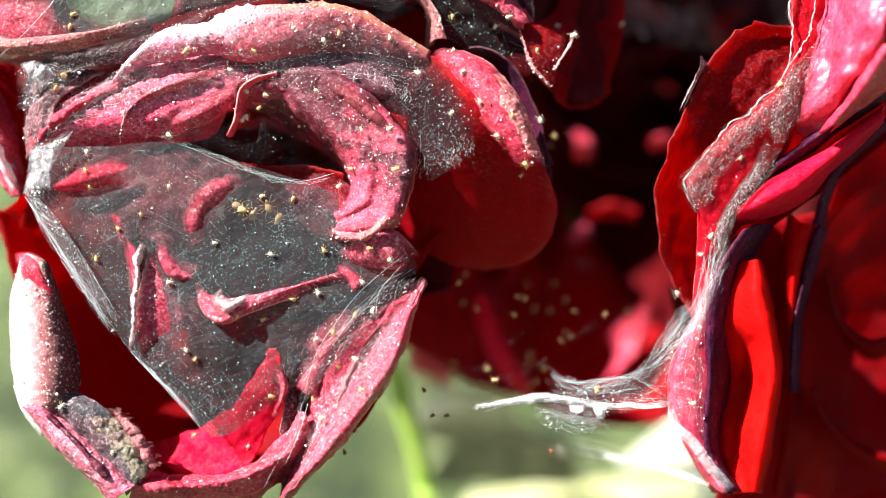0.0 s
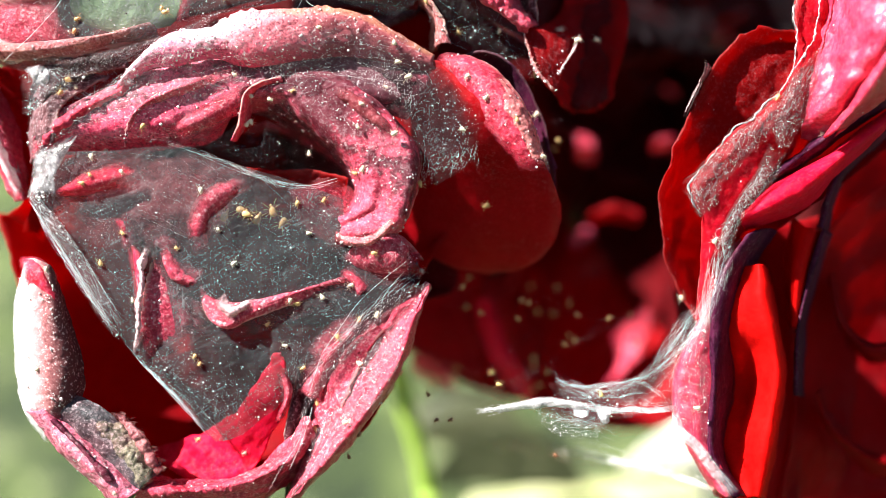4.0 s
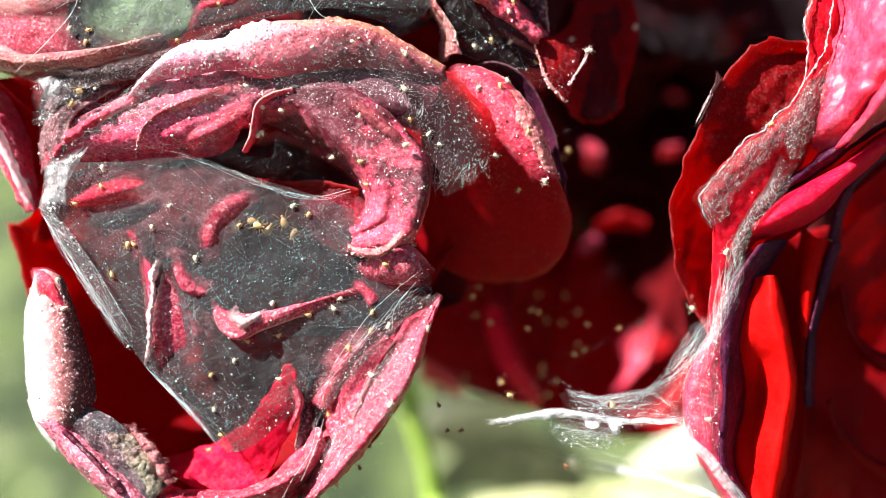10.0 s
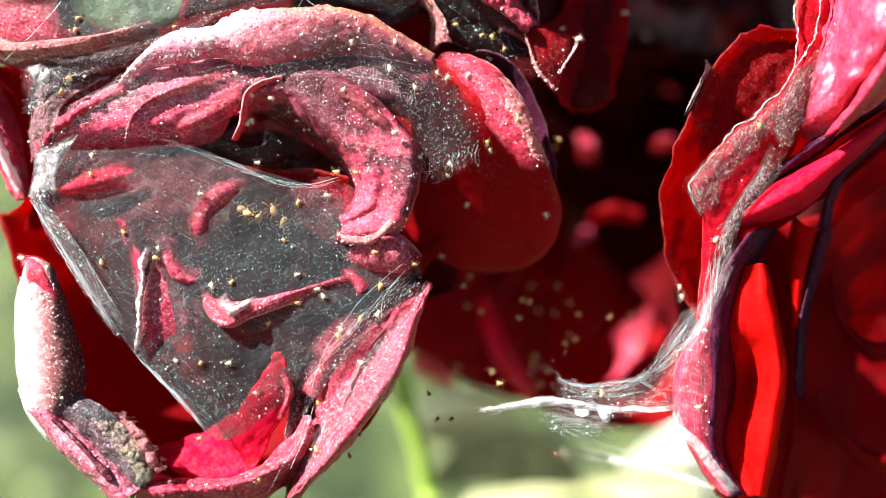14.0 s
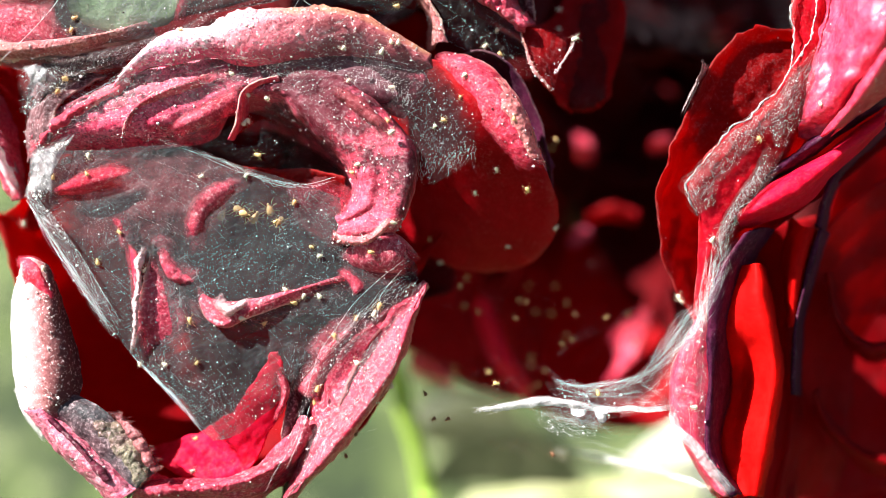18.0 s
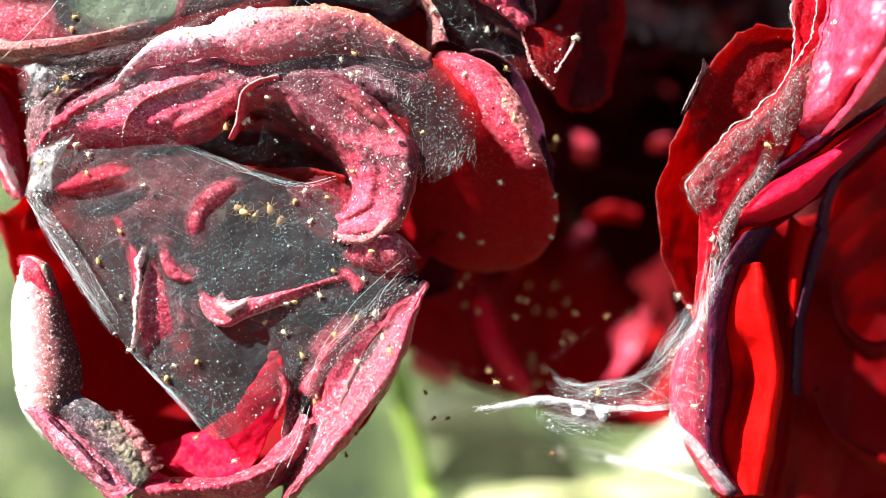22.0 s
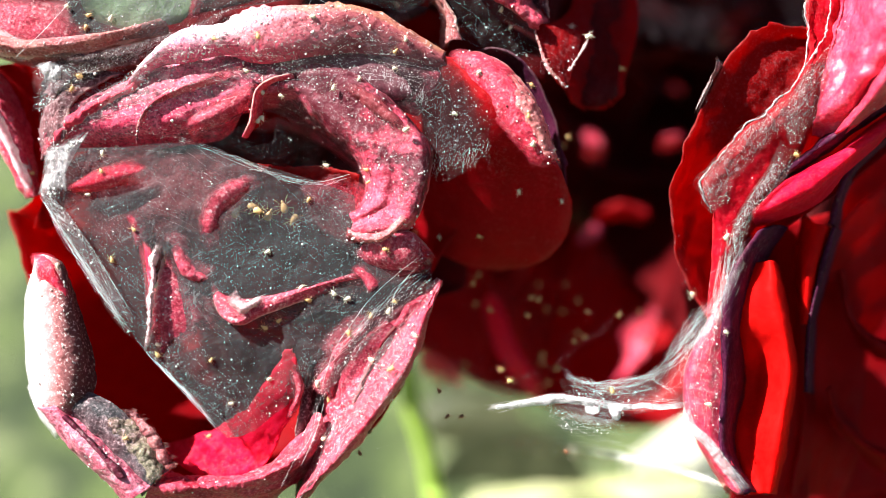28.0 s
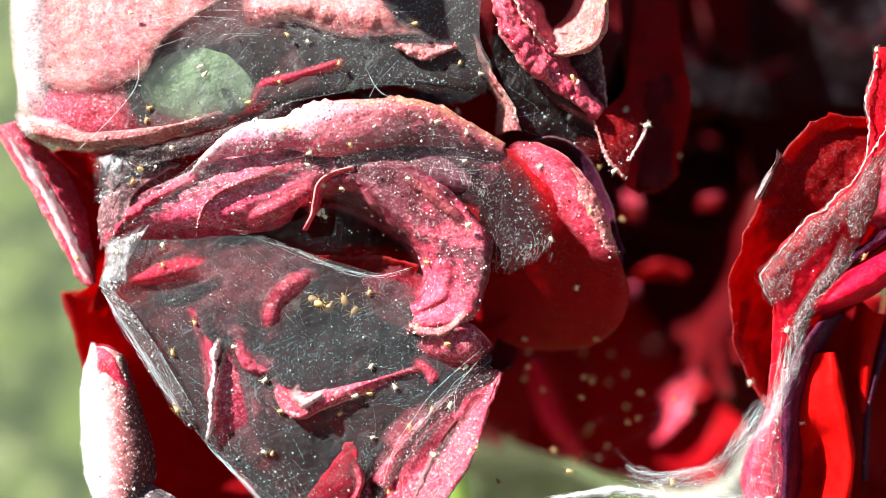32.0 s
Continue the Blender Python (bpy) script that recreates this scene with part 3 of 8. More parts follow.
# ---- ground ----
GROUND_Z = -0.55
gm = bmesh.new()
bmesh.ops.create_grid(gm, x_segments=120, y_segments=120, size=60)
for v in gm.verts:
    r = v.co.length
    v.co.z = GROUND_Z + 0.03 * noise.noise(v.co * 0.8) * min(1, r / 2)
gme = bpy.data.meshes.new("ground")
gm.to_mesh(gme)
gm.free()
gme.materials.append(M_GRASS)
tagged(new("ground", gme), "green lawn under the rose bush", "ground", kind="structure")


def down_to_ground(p):
    """Places in millimetres from p straight down to the ground."""
    w = W(p)
    inv = TILT.inverted()
    out = []
    for f, dx in ((0.0, 0), (0.15, 0.004), (0.4, -0.01), (0.7, 0.012), (1.0, 0.0)):
        q = Vector((w.x + dx, w.y + 0.06 * f, w.z + (GROUND_Z - 0.02 - w.z) * f))
        out.append(tuple((inv @ q) * 1000))
    return out


HIDDEN_FOOT = [(30.5, 100, 2), (51.2, 78, -21.5), (52.2, 70, -32.8)] + down_to_ground((52.2, 68, -41.6))


# ---- the webbed rose ----
rose = thing("rose", (-18.4, 24, -1), "webbed red rose with dusty pink dried petal rims", "rose", "roses")
BASE = (-17.9, 24, 0.6)
stalk(rose, [(-16.6, 20, 0), (-14.7, 40, -6), (-6, 46, -13.4), (-4.6, 47, -18), (-3, 48, -23.4), (-2.1, 49, -29)] + down_to_ground((-1.6, 50, -33.1)), 1.1)
# bowl walls
cup(rose, [(-32.5, 8, 2.9), (-31.1, 7, -0.8), (-29.4, 7, -6.4), (-26, 6, -12.7), (-19.3, 6, -17.1)], BASE, M_DEEP, 3, wrinkle=0.35)
cup(rose, [(-21.2, 7, -17.7), (-14.5, 6, -17.5), (-8.9, 6, -14.3), (-4.9, 6, -8.7), (-2, 7, -2.4)], BASE, M_DEEP, 3, wrinkle=0.35)
cup(rose, [(-1.8, 6, -1.6), (1.4, 6, 4.4), (0.6, 5, 10.2), (-2.5, 5, 13.8), (-7.1, 4, 14.7)], BASE, M_DEEP, 3, wrinkle=0.35)
cup(rose, [(-6.3, 4, 14.3), (-12.9, 4, 14.3), (-18.7, 4, 12.8), (-23.3, 4, 9.7), (-26.8, 4, 6.6), (-30, 6, 1.6)], BASE, M_DEEP, 3, wrinkle=0.35)
# inner whorl, deep in the bowl
cup(rose, [(-23.6, 7, 0.8), (-19.5, 7, 4.5), (-14.3, 7, 5.7), (-9.9, 7, 4.1), (-9.2, 8, 0.5)], (-18, 22, -1.9), M_DEEP, 1, wrinkle=0.3)
cup(rose, [(-9.2, 8, 0.9), (-11.6, 8, -3.2), (-16.6, 8, -4.9), (-21.5, 8, -3.2), (-23.5, 8, 0.5)], (-19, 22, 0), M_DEEP, 1, wrinkle=0.3)
# blackened cup: the hollow's darkness is painted into it
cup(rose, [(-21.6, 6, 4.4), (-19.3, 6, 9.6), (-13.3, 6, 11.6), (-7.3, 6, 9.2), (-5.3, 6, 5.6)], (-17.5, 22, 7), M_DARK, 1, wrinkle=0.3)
# top petal: a sooty face above the dark hollow, under a rolled sunlit lip
petal(rose, [[(-28.1, 3, 6.7), (-23.8, 2.5, 6.6), (-19.6, 2.5, 6.9), (-15.6, 3, 7.6), (-14, 2.5, 9.9), (-10.8, 1.8, 11), (-7.1, 1.4, 9.9), (-2.6, 1.2, 8.8)],
             [(-26.6, 0.7, 7.8), (-22.3, 0.4, 7.8), (-18.6, 0.2, 8.1), (-15, 0.3, 8.9), (-13.1, 0.3, 10.4), (-10.6, 0.1, 11.2), (-6.6, 0.1, 10.4), (-1.9, 0.2, 9.6)],
             [(-25.2, 0.5, 9.1), (-21.2, 0.1, 9.6), (-18.1, -0.1, 10.2), (-14.9, -0.1, 10.8), (-12.3, 0, 11.2), (-9.8, 0, 11.6), (-6.2, 0, 11.2), (-1.3, 0.3, 10.7)],
             [(-23.4, 0.6, 10), (-20.7, 0.5, 11.2), (-18.3, 0.5, 12), (-15.3, 0.4, 12.5), (-12.4, 0.3, 12.2), (-9.5, 0.3, 12.4), (-5.9, 0.4, 12.7), (-1, 0.9, 12.1)]], M_RIM, wrinkle=0.1, size=1.5, nu=190, nv=90, ridge=0.6, ragged=0.1, crust=0.01, label="sooty withered petal face")
petal(rose, [[(-21.4, 0.6, 10.5), (-19.1, 0.2, 11.9), (-17.4, 0, 12), (-14.9, -0.1, 12.5), (-12.5, -0.3, 11.9), (-9.1, -0.2, 12.4), (-5.8, 0.1, 12.6), (-0.6, 0.8, 11.7)],
             [(-21, -0.1, 10.9), (-18.7, -0.6, 12.4), (-17, -0.8, 12.7), (-14.7, -0.9, 13), (-12.3, -1.1, 12.9), (-9.1, -1, 13.2), (-5.8, -0.5, 13.4), (-0.8, 0.4, 12)],
             [(-20.6, -0.3, 11.3), (-18.6, -0.8, 12.9), (-16.8, -1, 13.5), (-14.8, -1.1, 13.7), (-12.6, -1.3, 14.3), (-9.4, -1.3, 14.5), (-5.8, -0.8, 14.5), (-1, 0.3, 12.3)],
             [(-20.4, 0, 11.7), (-18.5, -0.5, 13.4), (-16.7, -0.7, 14.1), (-14.9, -0.8, 14.3), (-12.9, -0.9, 15.2), (-9.7, -0.9, 15.4), (-5.8, -0.5, 15.3), (-0.8, 0.6, 12.8)]], M_LIP, wrinkle=0.08, size=1.0, nu=200, nv=80, ridge=0.5, ragged=0.3, crust=0.012, label="rolled petal lip with sunlight in its pale colour")
petal(rose, [[(-27.4, 1.4, 6.2), (-26.5, 1, 7.6), (-25, 0.8, 8.8), (-22.8, 0.8, 10), (-20.6, 0.9, 11.4)], [(-26.5, 0.3, 6.4), (-25.4, 0, 7.8), (-23.9, -0.1, 9), (-21.7, -0.1, 10.1), (-19.9, 0.1, 11.5)], [(-25.3, 0.6, 7.3), (-24.2, 0.2, 8.3), (-22.7, 0.2, 9.2), (-20.9, 0.2, 10.1), (-19.3, 0.4, 11.3)]], M_CORAL_TORN, nv=24, wrinkle=0.25, size=1.0, ridge=0.6, ragged=0.3, label="crusted torn edge")
petal(rose, [[(-20.5, 0.6, 8.5), (-19.5, 0.3, 9.2), (-17.5, 0.2, 9.9), (-13.5, 0.2, 11.2)], [(-20.6, 0, 7.4), (-19.7, -0.4, 9.1), (-17.6, -0.6, 10.2), (-13.7, -0.4, 11.5)], [(-20.7, 0.2, 6.7), (-20.4, -0.3, 8.2), (-19.1, -0.5, 9.7), (-16.5, -0.6, 10.8), (-13.7, -0.3, 11.8)]], M_PINK_FOLD, wrinkle=0.14, size=1.2, nv=34, ragged=0.2, label="raised pink petal edge")
petal(rose, [[(-17.4, 0.5, 7.3), (-15, 0.3, 8.1), (-13.1, 0.3, 8.9)], [(-17.6, -0.1, 7.7), (-15.1, -0.4, 8.8), (-13, -0.2, 9.9)], [(-17.4, 0.1, 8.5), (-15, -0.2, 9.8), (-13.1, 0, 10.8)]], M_PINK_TORN, wrinkle=0.16, size=1.2, nv=24, ragged=0.2, label="raised pink petal edge")
# crescent curl
petal(rose, [[(-15.1, 9, 8.9), (-12, 9, 8.7), (-9.1, 9, 7.3), (-7.1, 8, 5.3), (-7, 6, 3)],
             [(-12.8, 1, 9.9), (-10.9, 0.6, 10), (-9.1, 0.3, 8.7), (-7.4, 0.1, 7.1), (-6, 0, 5.7), (-5.4, 0, 4.3), (-5.8, 0.1, 2.9), (-7, 0.3, 2.3)],
             [(-11.7, 0.1, 11), (-9.6, -0.2, 10.9), (-7.6, -0.4, 9.7), (-5.9, -0.6, 8.3), (-4.3, -0.7, 6.6), (-3.8, -0.8, 4.7), (-4.4, -0.7, 2.8), (-6.7, -0.4, 1.6)],
             [(-11.3, 0.2, 11.5), (-8.6, -0.1, 11.8), (-6.5, -0.4, 10.8), (-4.5, -0.8, 9.1), (-2.6, -1.1, 7), (-2.3, -1.2, 4.6), (-3.4, -1.1, 1.7), (-7.1, -0.5, 0.9)],
             [(-11.3, 1.4, 11.9), (-8.6, 1.4, 12.4), (-6.2, 1.4, 11.5), (-2.2, 1, 7.2), (-1.9, 1, 4.7), (-3.3, 1, 1.3), (-7.3, 1, 0.5)]], M_CRESCENT, wrinkle=0.12, size=1.5, nu=120, nv=80, ridge=0.4, crust=0.012, ragged=0.3, label="crescent of curled pink petal, sooty at one end")
petal(rose, [[(-7.6, -0.1, 10.1), (-5.8, -0.4, 8.7), (-4, -0.7, 7.2)], [(-7.3, -0.7, 10.6), (-5.2, -1.2, 9.1), (-3.3, -1.4, 7.3)], [(-6.8, -0.2, 10.9), (-4.7, -0.6, 9.4), (-2.8, -1, 7.3)]], M_BROWN_TORN, nv=20, wrinkle=0.1, size=0.8, ridge=0.6, ragged=0.4, label="sooty withered fold")
# thin upright petal beside the dark hollow
petal(rose, [[(-10.7, 1.2, 10.9), (-11.9, 1.4, 10.6), (-12.7, 1.6, 10), (-13, 1.6, 9), (-13.4, 1.4, 8.1), (-13.7, 0.8, 7.3)], [(-10.5, -0.1, 11), (-11.8, -0.2, 10.8), (-12.7, -0.3, 10.1), (-12.9, -0.3, 9.1), (-13.2, -0.2, 8.1), (-13.7, 0.1, 7.2)], [(-10.6, -0.3, 11.3), (-11.9, -0.6, 10.9), (-12.8, -0.7, 10.2), (-13.1, -0.7, 9.1), (-13.3, -0.6, 8.1), (-13.8, -0.2, 7.2)]], M_CORAL, wrinkle=0.06, size=2, nv=18, ragged=0.05, label="thin upright petal edge")
petal(rose, [[(-13.4, 2.6, 10.5), (-11.8, 3, 10.7), (-9.6, 3.4, 9.6)], [(-13.8, 3.4, 9.3), (-12.3, 4, 9.7), (-10.3, 4.4, 9.4)], [(-14.1, 3, 7.8), (-12.9, 5, 9.1), (-11.1, 6, 9)]], M_DEEP, wrinkle=0.2, size=2, label="deep red inner fold")
# dark petals at the foot of the hollow
petal(rose, [[(-13.9, 9, 2.5), (-11, 9, 2.1), (-7.5, 8, 2.1)], [(-13.1, 3, 4.2), (-10.2, 4, 3.9), (-7, 3, 3.5)], [(-13, 0.6, 5.7), (-11.7, 1.6, 5.4), (-9.1, 2, 5.6), (-6.4, 1.2, 5)]], M_DEEP, wrinkle=0.35, size=2)
petal(rose, [[(-7.3, 6, -0.4), (-8.9, 6, 0.8), (-11.1, 5, 2.4)], [(-6.5, 1.6, 1.5), (-8.3, 1.2, 1.9), (-10.2, 0.8, 3.3)], [(-5.9, 0.9, 4.1), (-7.8, 0.5, 4.9), (-10.3, 0.4, 4.2)]], M_PINK_TORN, wrinkle=0.2, size=2)
# closes the gap behind, with the shade put into its colour
petal(rose, [[(-13.8, 13, 1.8), (-8.1, 13, 2.2), (0.7, 12, 0.9)], [(-13.4, 13, -1.7), (-7.1, 12, -1.7), (0.7, 12, -2.6)], [(-12.2, 11, -5.5), (-6.1, 10, -5.4), (-1.6, 9, -3.3)]], M_SHADE, wrinkle=0.3, label="inner petal darkened for shade")
# right lobe: smooth petal turned back
# the lobe's shade is painted in through its darkened red
petal(rose, [[(-8.9, 6, 11.6), (-7.7, 9, 7.5), (-6.2, 11, 2.6), (-4.5, 12, -0.8)],
             [(-3.5, 2, 13.1), (-1.6, 2, 9.4), (-1.5, 5, 4.3), (-2.2, 8.5, 0)],
             [(-0.5, 0.4, 12.4), (1.6, -0.6, 8.3), (2.5, 2.6, 4.2), (0.7, 8, -1.1)],
             [(0.6, 0.2, 12.5), (3.6, -0.9, 8.9), (5.3, 1.8, 4.9), (4.7, 6.5, 0), (2.7, 9, -1.5)],
             [(1.3, 1, 12.2), (4.4, 0.2, 9.3), (6.7, 1.8, 5.3), (7.8, 4, 2.4), (6.5, 7, -0.6), (3.2, 10, -1.6)]], M_LOBE, wrinkle=0.25, size=6, nu=80, nv=50, label="smooth red lobe darkened for shade")
petal(rose, [[(-0.6, 0.8, 12.4), (1.2, 0, 9.8), (2.7, -0.7, 7.6), (4.7, -0.2, 5.3)], [(-0.5, 0.2, 12.7), (1.5, -0.8, 10.9), (3.5, -1.2, 8.4), (5.6, -0.7, 5.2)], [(0.1, 0.2, 12.9), (2.2, -0.7, 11.5), (4.3, -1, 8.9), (6.2, -0.4, 5.3)], [(0.6, 1.4, 13.1), (3.1, 0.6, 11.9), (5.1, 0.3, 9.3), (6.6, 0.7, 5.5)]], M_CORAL_TORN, nv=30, wrinkle=0.15, size=1.8, ragged=0.2, label="crusted lit rim")
petal(rose, [[(2.2, -0.6, 10.4), (3.8, -1.2, 8.4), (5.4, -0.9, 5.9)], [(2.6, -0.7, 11), (4.4, -1.3, 8.7), (5.9, -0.8, 5.6)], [(3, 0.2, 11.6), (5, -0.3, 9.2), (6.5, 0.2, 5.5)]], M_TAN_TORN, nv=18, wrinkle=0.15, size=0.9, ragged=0.3, label="dried crust on the rim")
petal(rose, [[(0.2, 6, 13.6), (3, 6, 11.6), (5.8, 6, 7.6), (7.6, 6, 2.8)], [(0.6, 4, 13.3), (3.3, 3.5, 13.1), (5.6, 3.5, 10), (7.4, 4, 5.4)], [(0.4, 3, 13.1), (2.5, 2.4, 13.5), (4.6, 2.4, 12.3), (6.3, 3, 9.2), (7.4, 4, 5.8)]], M_PURPLE, wrinkle=0.2)
# lower right outer petal with a crusted face
petal(rose, [[(-11.6, 8, -17.2), (-8.8, 5, -12.5), (-6.4, 5, -6.2), (-1.7, 5, -2.3)],
             [(-10.1, 2, -15.3), (-8.4, 1, -10.1), (-5.5, 0.8, -5.8), (-1.4, 1.6, -1.9)],
             [(-10.3, 0.4, -15.6), (-7.6, -0.4, -10.6), (-4.8, -0.5, -6.3), (-1.4, 0.9, -1.8)],
             [(-10.7, -0.4, -16.3), (-6.9, -1.4, -11.3), (-3.8, -1.5, -7), (-2.6, -0.8, -4.6), (-1.2, 0.6, -1.9)],
             [(-11, -0.2, -16.7), (-6.4, -1.5, -11.9), (-3.2, -1.7, -7.3), (-2.2, -1, -4.4), (-1.1, 0.6, -2)],
             [(-12.1, 4, -18.5), (-7, 3.5, -13.4), (-3.3, 3.5, -8.4), (-2.1, 3.5, -4.9), (-1.1, 4, -2.3)]], M_PINK, wrinkle=0.24, size=2.0, nu=90, nv=70, ridge=0.9, label="crusted pink outer petal")
petal(rose, [[(-3.6, 4, -4.5), (-4.6, 4, -7.6), (-6.7, 4, -11), (-9.4, 4, -13.3)], [(-3, 3, -5.8), (-3.7, 3, -8.4), (-5.6, 3, -11.5), (-8.2, 3, -14)], [(-2.9, 3.4, -6), (-3.6, 3.4, -8.6), (-5.5, 3.4, -11.8), (-8.1, 3.4, -14.3)]], M_DEEP, nv=20, wrinkle=0.15, size=2, label="dark red petal behind the crusted one")
# left outer petal, the glare on its sunlit side painted white
petal(rose, [[(-25.6, 1.2, -1.4), (-24.6, 1, -4.1), (-23.6, 0.8, -7.4), (-23.6, 0.8, -9), (-24.3, 1, -10.2)],
             [(-25.4, 0, -0.8), (-24.7, -0.3, -4), (-24.1, -0.5, -7.2), (-24.2, -0.5, -9.2), (-24.4, 0.2, -10.9)],
             [(-25.9, -0.1, -0.5), (-25.5, -0.6, -3.8), (-25.2, -0.8, -7.2), (-25.1, -0.7, -9.5), (-25, 0.6, -11.4)],
             [(-26.8, 0.4, -0.3), (-26.9, 0.2, -3.7), (-26.7, 0, -7.3), (-26.4, 0.2, -9.9), (-25.8, 1.2, -11.8)],
             [(-28.1, 2.6, -0.5), (-28.8, 2.6, -3.7), (-28.6, 2.4, -7.6), (-28, 2.2, -10.3), (-26.8, 2.6, -12.2)],
             [(-29.6, 6, -0.6), (-30.6, 7, -4), (-30.5, 7, -8.5), (-29.9, 7, -11.5), (-28.5, 7, -13.4)]], M_SCORCH, wrinkle=0.12, size=1.4, nu=110, nv=90, ridge=0.7, ragged=0.2, crust=0.02, label="outer petal, painted sun-white outside and scorched brown within")
petal(rose, [[(-28.5, 4, -9), (-26.2, 4, -12.1), (-22.4, 4, -15.6)], [(-27.4, 5, -8.8), (-24.7, 5, -11.9), (-19.6, 5, -15.4)]], M_DEEP, nv=12, wrinkle=0.2, size=3, label="inner side of the bowl")
petal(rose, [[(-27.5, 1, -2.1), (-26.5, 0.6, -3.1), (-25.6, 0.8, -4.5)], [(-27.3, 0.1, -1.1), (-25.8, -0.5, -1.8), (-24.8, -0.2, -3.5)], [(-27.6, 0.4, -0.5), (-26.2, 0, -0.6), (-25.1, 0.2, -1.9)], [(-27.9, 1.4, -0.3), (-26.4, 1, -0.4), (-25.3, 1.2, -1.7)]], M_HOT_TORN, nv=30, wrinkle=0.15, size=1.2, ragged=0.3, label="pink flap at its tip")
petal(rose, [[(-25.2, 0.4, -9), (-23.2, 0.1, -9.3), (-21.5, -0.1, -10.3), (-20, -0.2, -11.9), (-18.5, -0.2, -14.1)], [(-25, -0.3, -9.4), (-23.3, -0.6, -9.9), (-21.9, -0.7, -11), (-20.4, -0.8, -12.6), (-19, -0.8, -14.4)], [(-25.1, -0.2, -9.9), (-23.6, -0.5, -10.9), (-22.3, -0.6, -12), (-20.9, -0.7, -13.4), (-19.6, -0.7, -15.1)], [(-25.6, 0.8, -10.8), (-24.2, 0.6, -11.9), (-22.9, 0.5, -13), (-21.7, 0.4, -14.3), (-20.4, 0.4, -15.9)]], M_SLATE, nv=44, nu=90, wrinkle=0.1, size=1.2, ridge=0.6, ragged=0.2, crust=0.02, label="slate-dark withered fold")
petal(rose, [[(-22.9, 0.4, -9.8), (-21.2, 0.2, -10.5), (-19.7, 0, -11.9), (-18.4, 0, -14.2)], [(-22.4, -0.7, -10.5), (-21.2, -0.9, -11.3), (-20, -1, -12.6), (-18.7, -1, -14.4)], [(-22.4, -0.5, -11.4), (-21.4, -0.7, -12.3), (-20.5, -0.8, -13.5), (-19.3, -0.8, -15)]], M_OLIVE, nv=30, nu=80, wrinkle=0.12, size=0.6, ridge=0.8, ragged=0.7, crust=0.035, label="olive-yellow crust along the fold")
petal(rose, [[(-22.1, 1.4, -10.3), (-20.2, 1, -11.5), (-18.5, 0.8, -14)], [(-21.3, -0.2, -10.1), (-19.7, -0.6, -11.7), (-18.3, -0.8, -13.9)], [(-20.8, -0.1, -10.1), (-19.2, -0.4, -11.7), (-17.9, -0.6, -13.8)]], M_UMBER_TORN, nv=20, wrinkle=0.25, size=0.7, ridge=0.8, ragged=0.9, crust=0.04, label="fuzzy torn margin")
petal(rose, [[(-25.4, 0.2, -10), (-23.5, -0.2, -11.5), (-21.5, -0.4, -13.1), (-19.4, -0.5, -15)], [(-25.9, -0.4, -10), (-23.7, -0.9, -11.9), (-21.6, -1.2, -13.5), (-19.7, -1.3, -15.1)], [(-26.9, 0.4, -10.1), (-24.6, -0.4, -12.3), (-22.3, -0.8, -14.2), (-20.6, -1, -15.7)], [(-28.3, 3, -10.4), (-26.1, 2.6, -13), (-23.6, 2.2, -15.1), (-21.9, 2, -16.9)]], M_PALE, nv=34, nu=80, wrinkle=0.13, size=1.3, ridge=0.8, ragged=0.3, label="pink crusted outer lip")
# dark strip standing in for the shadow that lies on the lip
petal(rose, [[(-25.8, 0.4, -10.8), (-24.2, -0.2, -11.9), (-22.8, -0.5, -13.2), (-21.8, -0.6, -14.4)], [(-25, -0.7, -10.5), (-23.5, -1.2, -11.7), (-22.1, -1.5, -13), (-21, -1.6, -14.2)], [(-24.9, -0.3, -10.7), (-23.4, -0.7, -11.9), (-22, -1, -13.1), (-20.9, -1.1, -14.3)]], M_CREASE_SHADE, nv=16, wrinkle=0.14, size=1, ragged=0.2, label="painted shadow strip in the lip's crease")
# bottom lip
petal(rose, [[(-20.8, 3, -14.5), (-17.7, 2.6, -15.1), (-14.3, 2.4, -15.2), (-11.3, 2.4, -13.8)], [(-20, 0.4, -14.8), (-16.7, 0, -14.9), (-13, -0.2, -14.3), (-10.5, -0.2, -12.7), (-9.2, 0, -10.5)], [(-19.7, -0.6, -15.1), (-16.4, -1, -15.1), (-12.5, -1, -14.5), (-9.8, -0.8, -13.1), (-8.5, -0.4, -11.2)], [(-21, 2, -17.3), (-17.2, 2, -17.7), (-12.4, 2, -16.6), (-8.6, 2, -13.5)]], M_PINK, wrinkle=0.25, size=1.6, ridge=0.8, nu=80, ragged=0.3)
# bright petal in the foot of the bowl
petal(rose, [[(-20.4, 4.5, -13.5), (-17.7, 2.6, -14.9), (-14.1, 1.6, -15.2), (-12.6, 1.4, -14.1)], [(-18.5, 4, -12.9), (-15.5, 2.6, -12.8), (-12.7, 1.8, -12.4), (-11.2, 1.6, -11.4)], [(-15, 3, -11.6), (-12.7, 1.6, -9.4), (-10.8, -0.1, -6.2), (-10.2, 0.4, -8.2), (-10.8, 1.4, -10.6)]], M_HOT, wrinkle=0.26, size=1.6, ridge=0.8, ragged=0.25, nu=80, nv=60)
petal(rose, [[(-11.3, 1, -8.2), (-10.9, 1.2, -9.5), (-11.3, 1.6, -11.2)], [(-10.6, -0.3, -7.5), (-10.1, -0.2, -8.9), (-10.9, 0.6, -10.8)], [(-10.5, 0.4, -7.4), (-10, 0.4, -8.9), (-10.6, 1, -10.7)]], M_PINK_TORN, nv=16, wrinkle=0.15, size=1, label="paler folded margin")
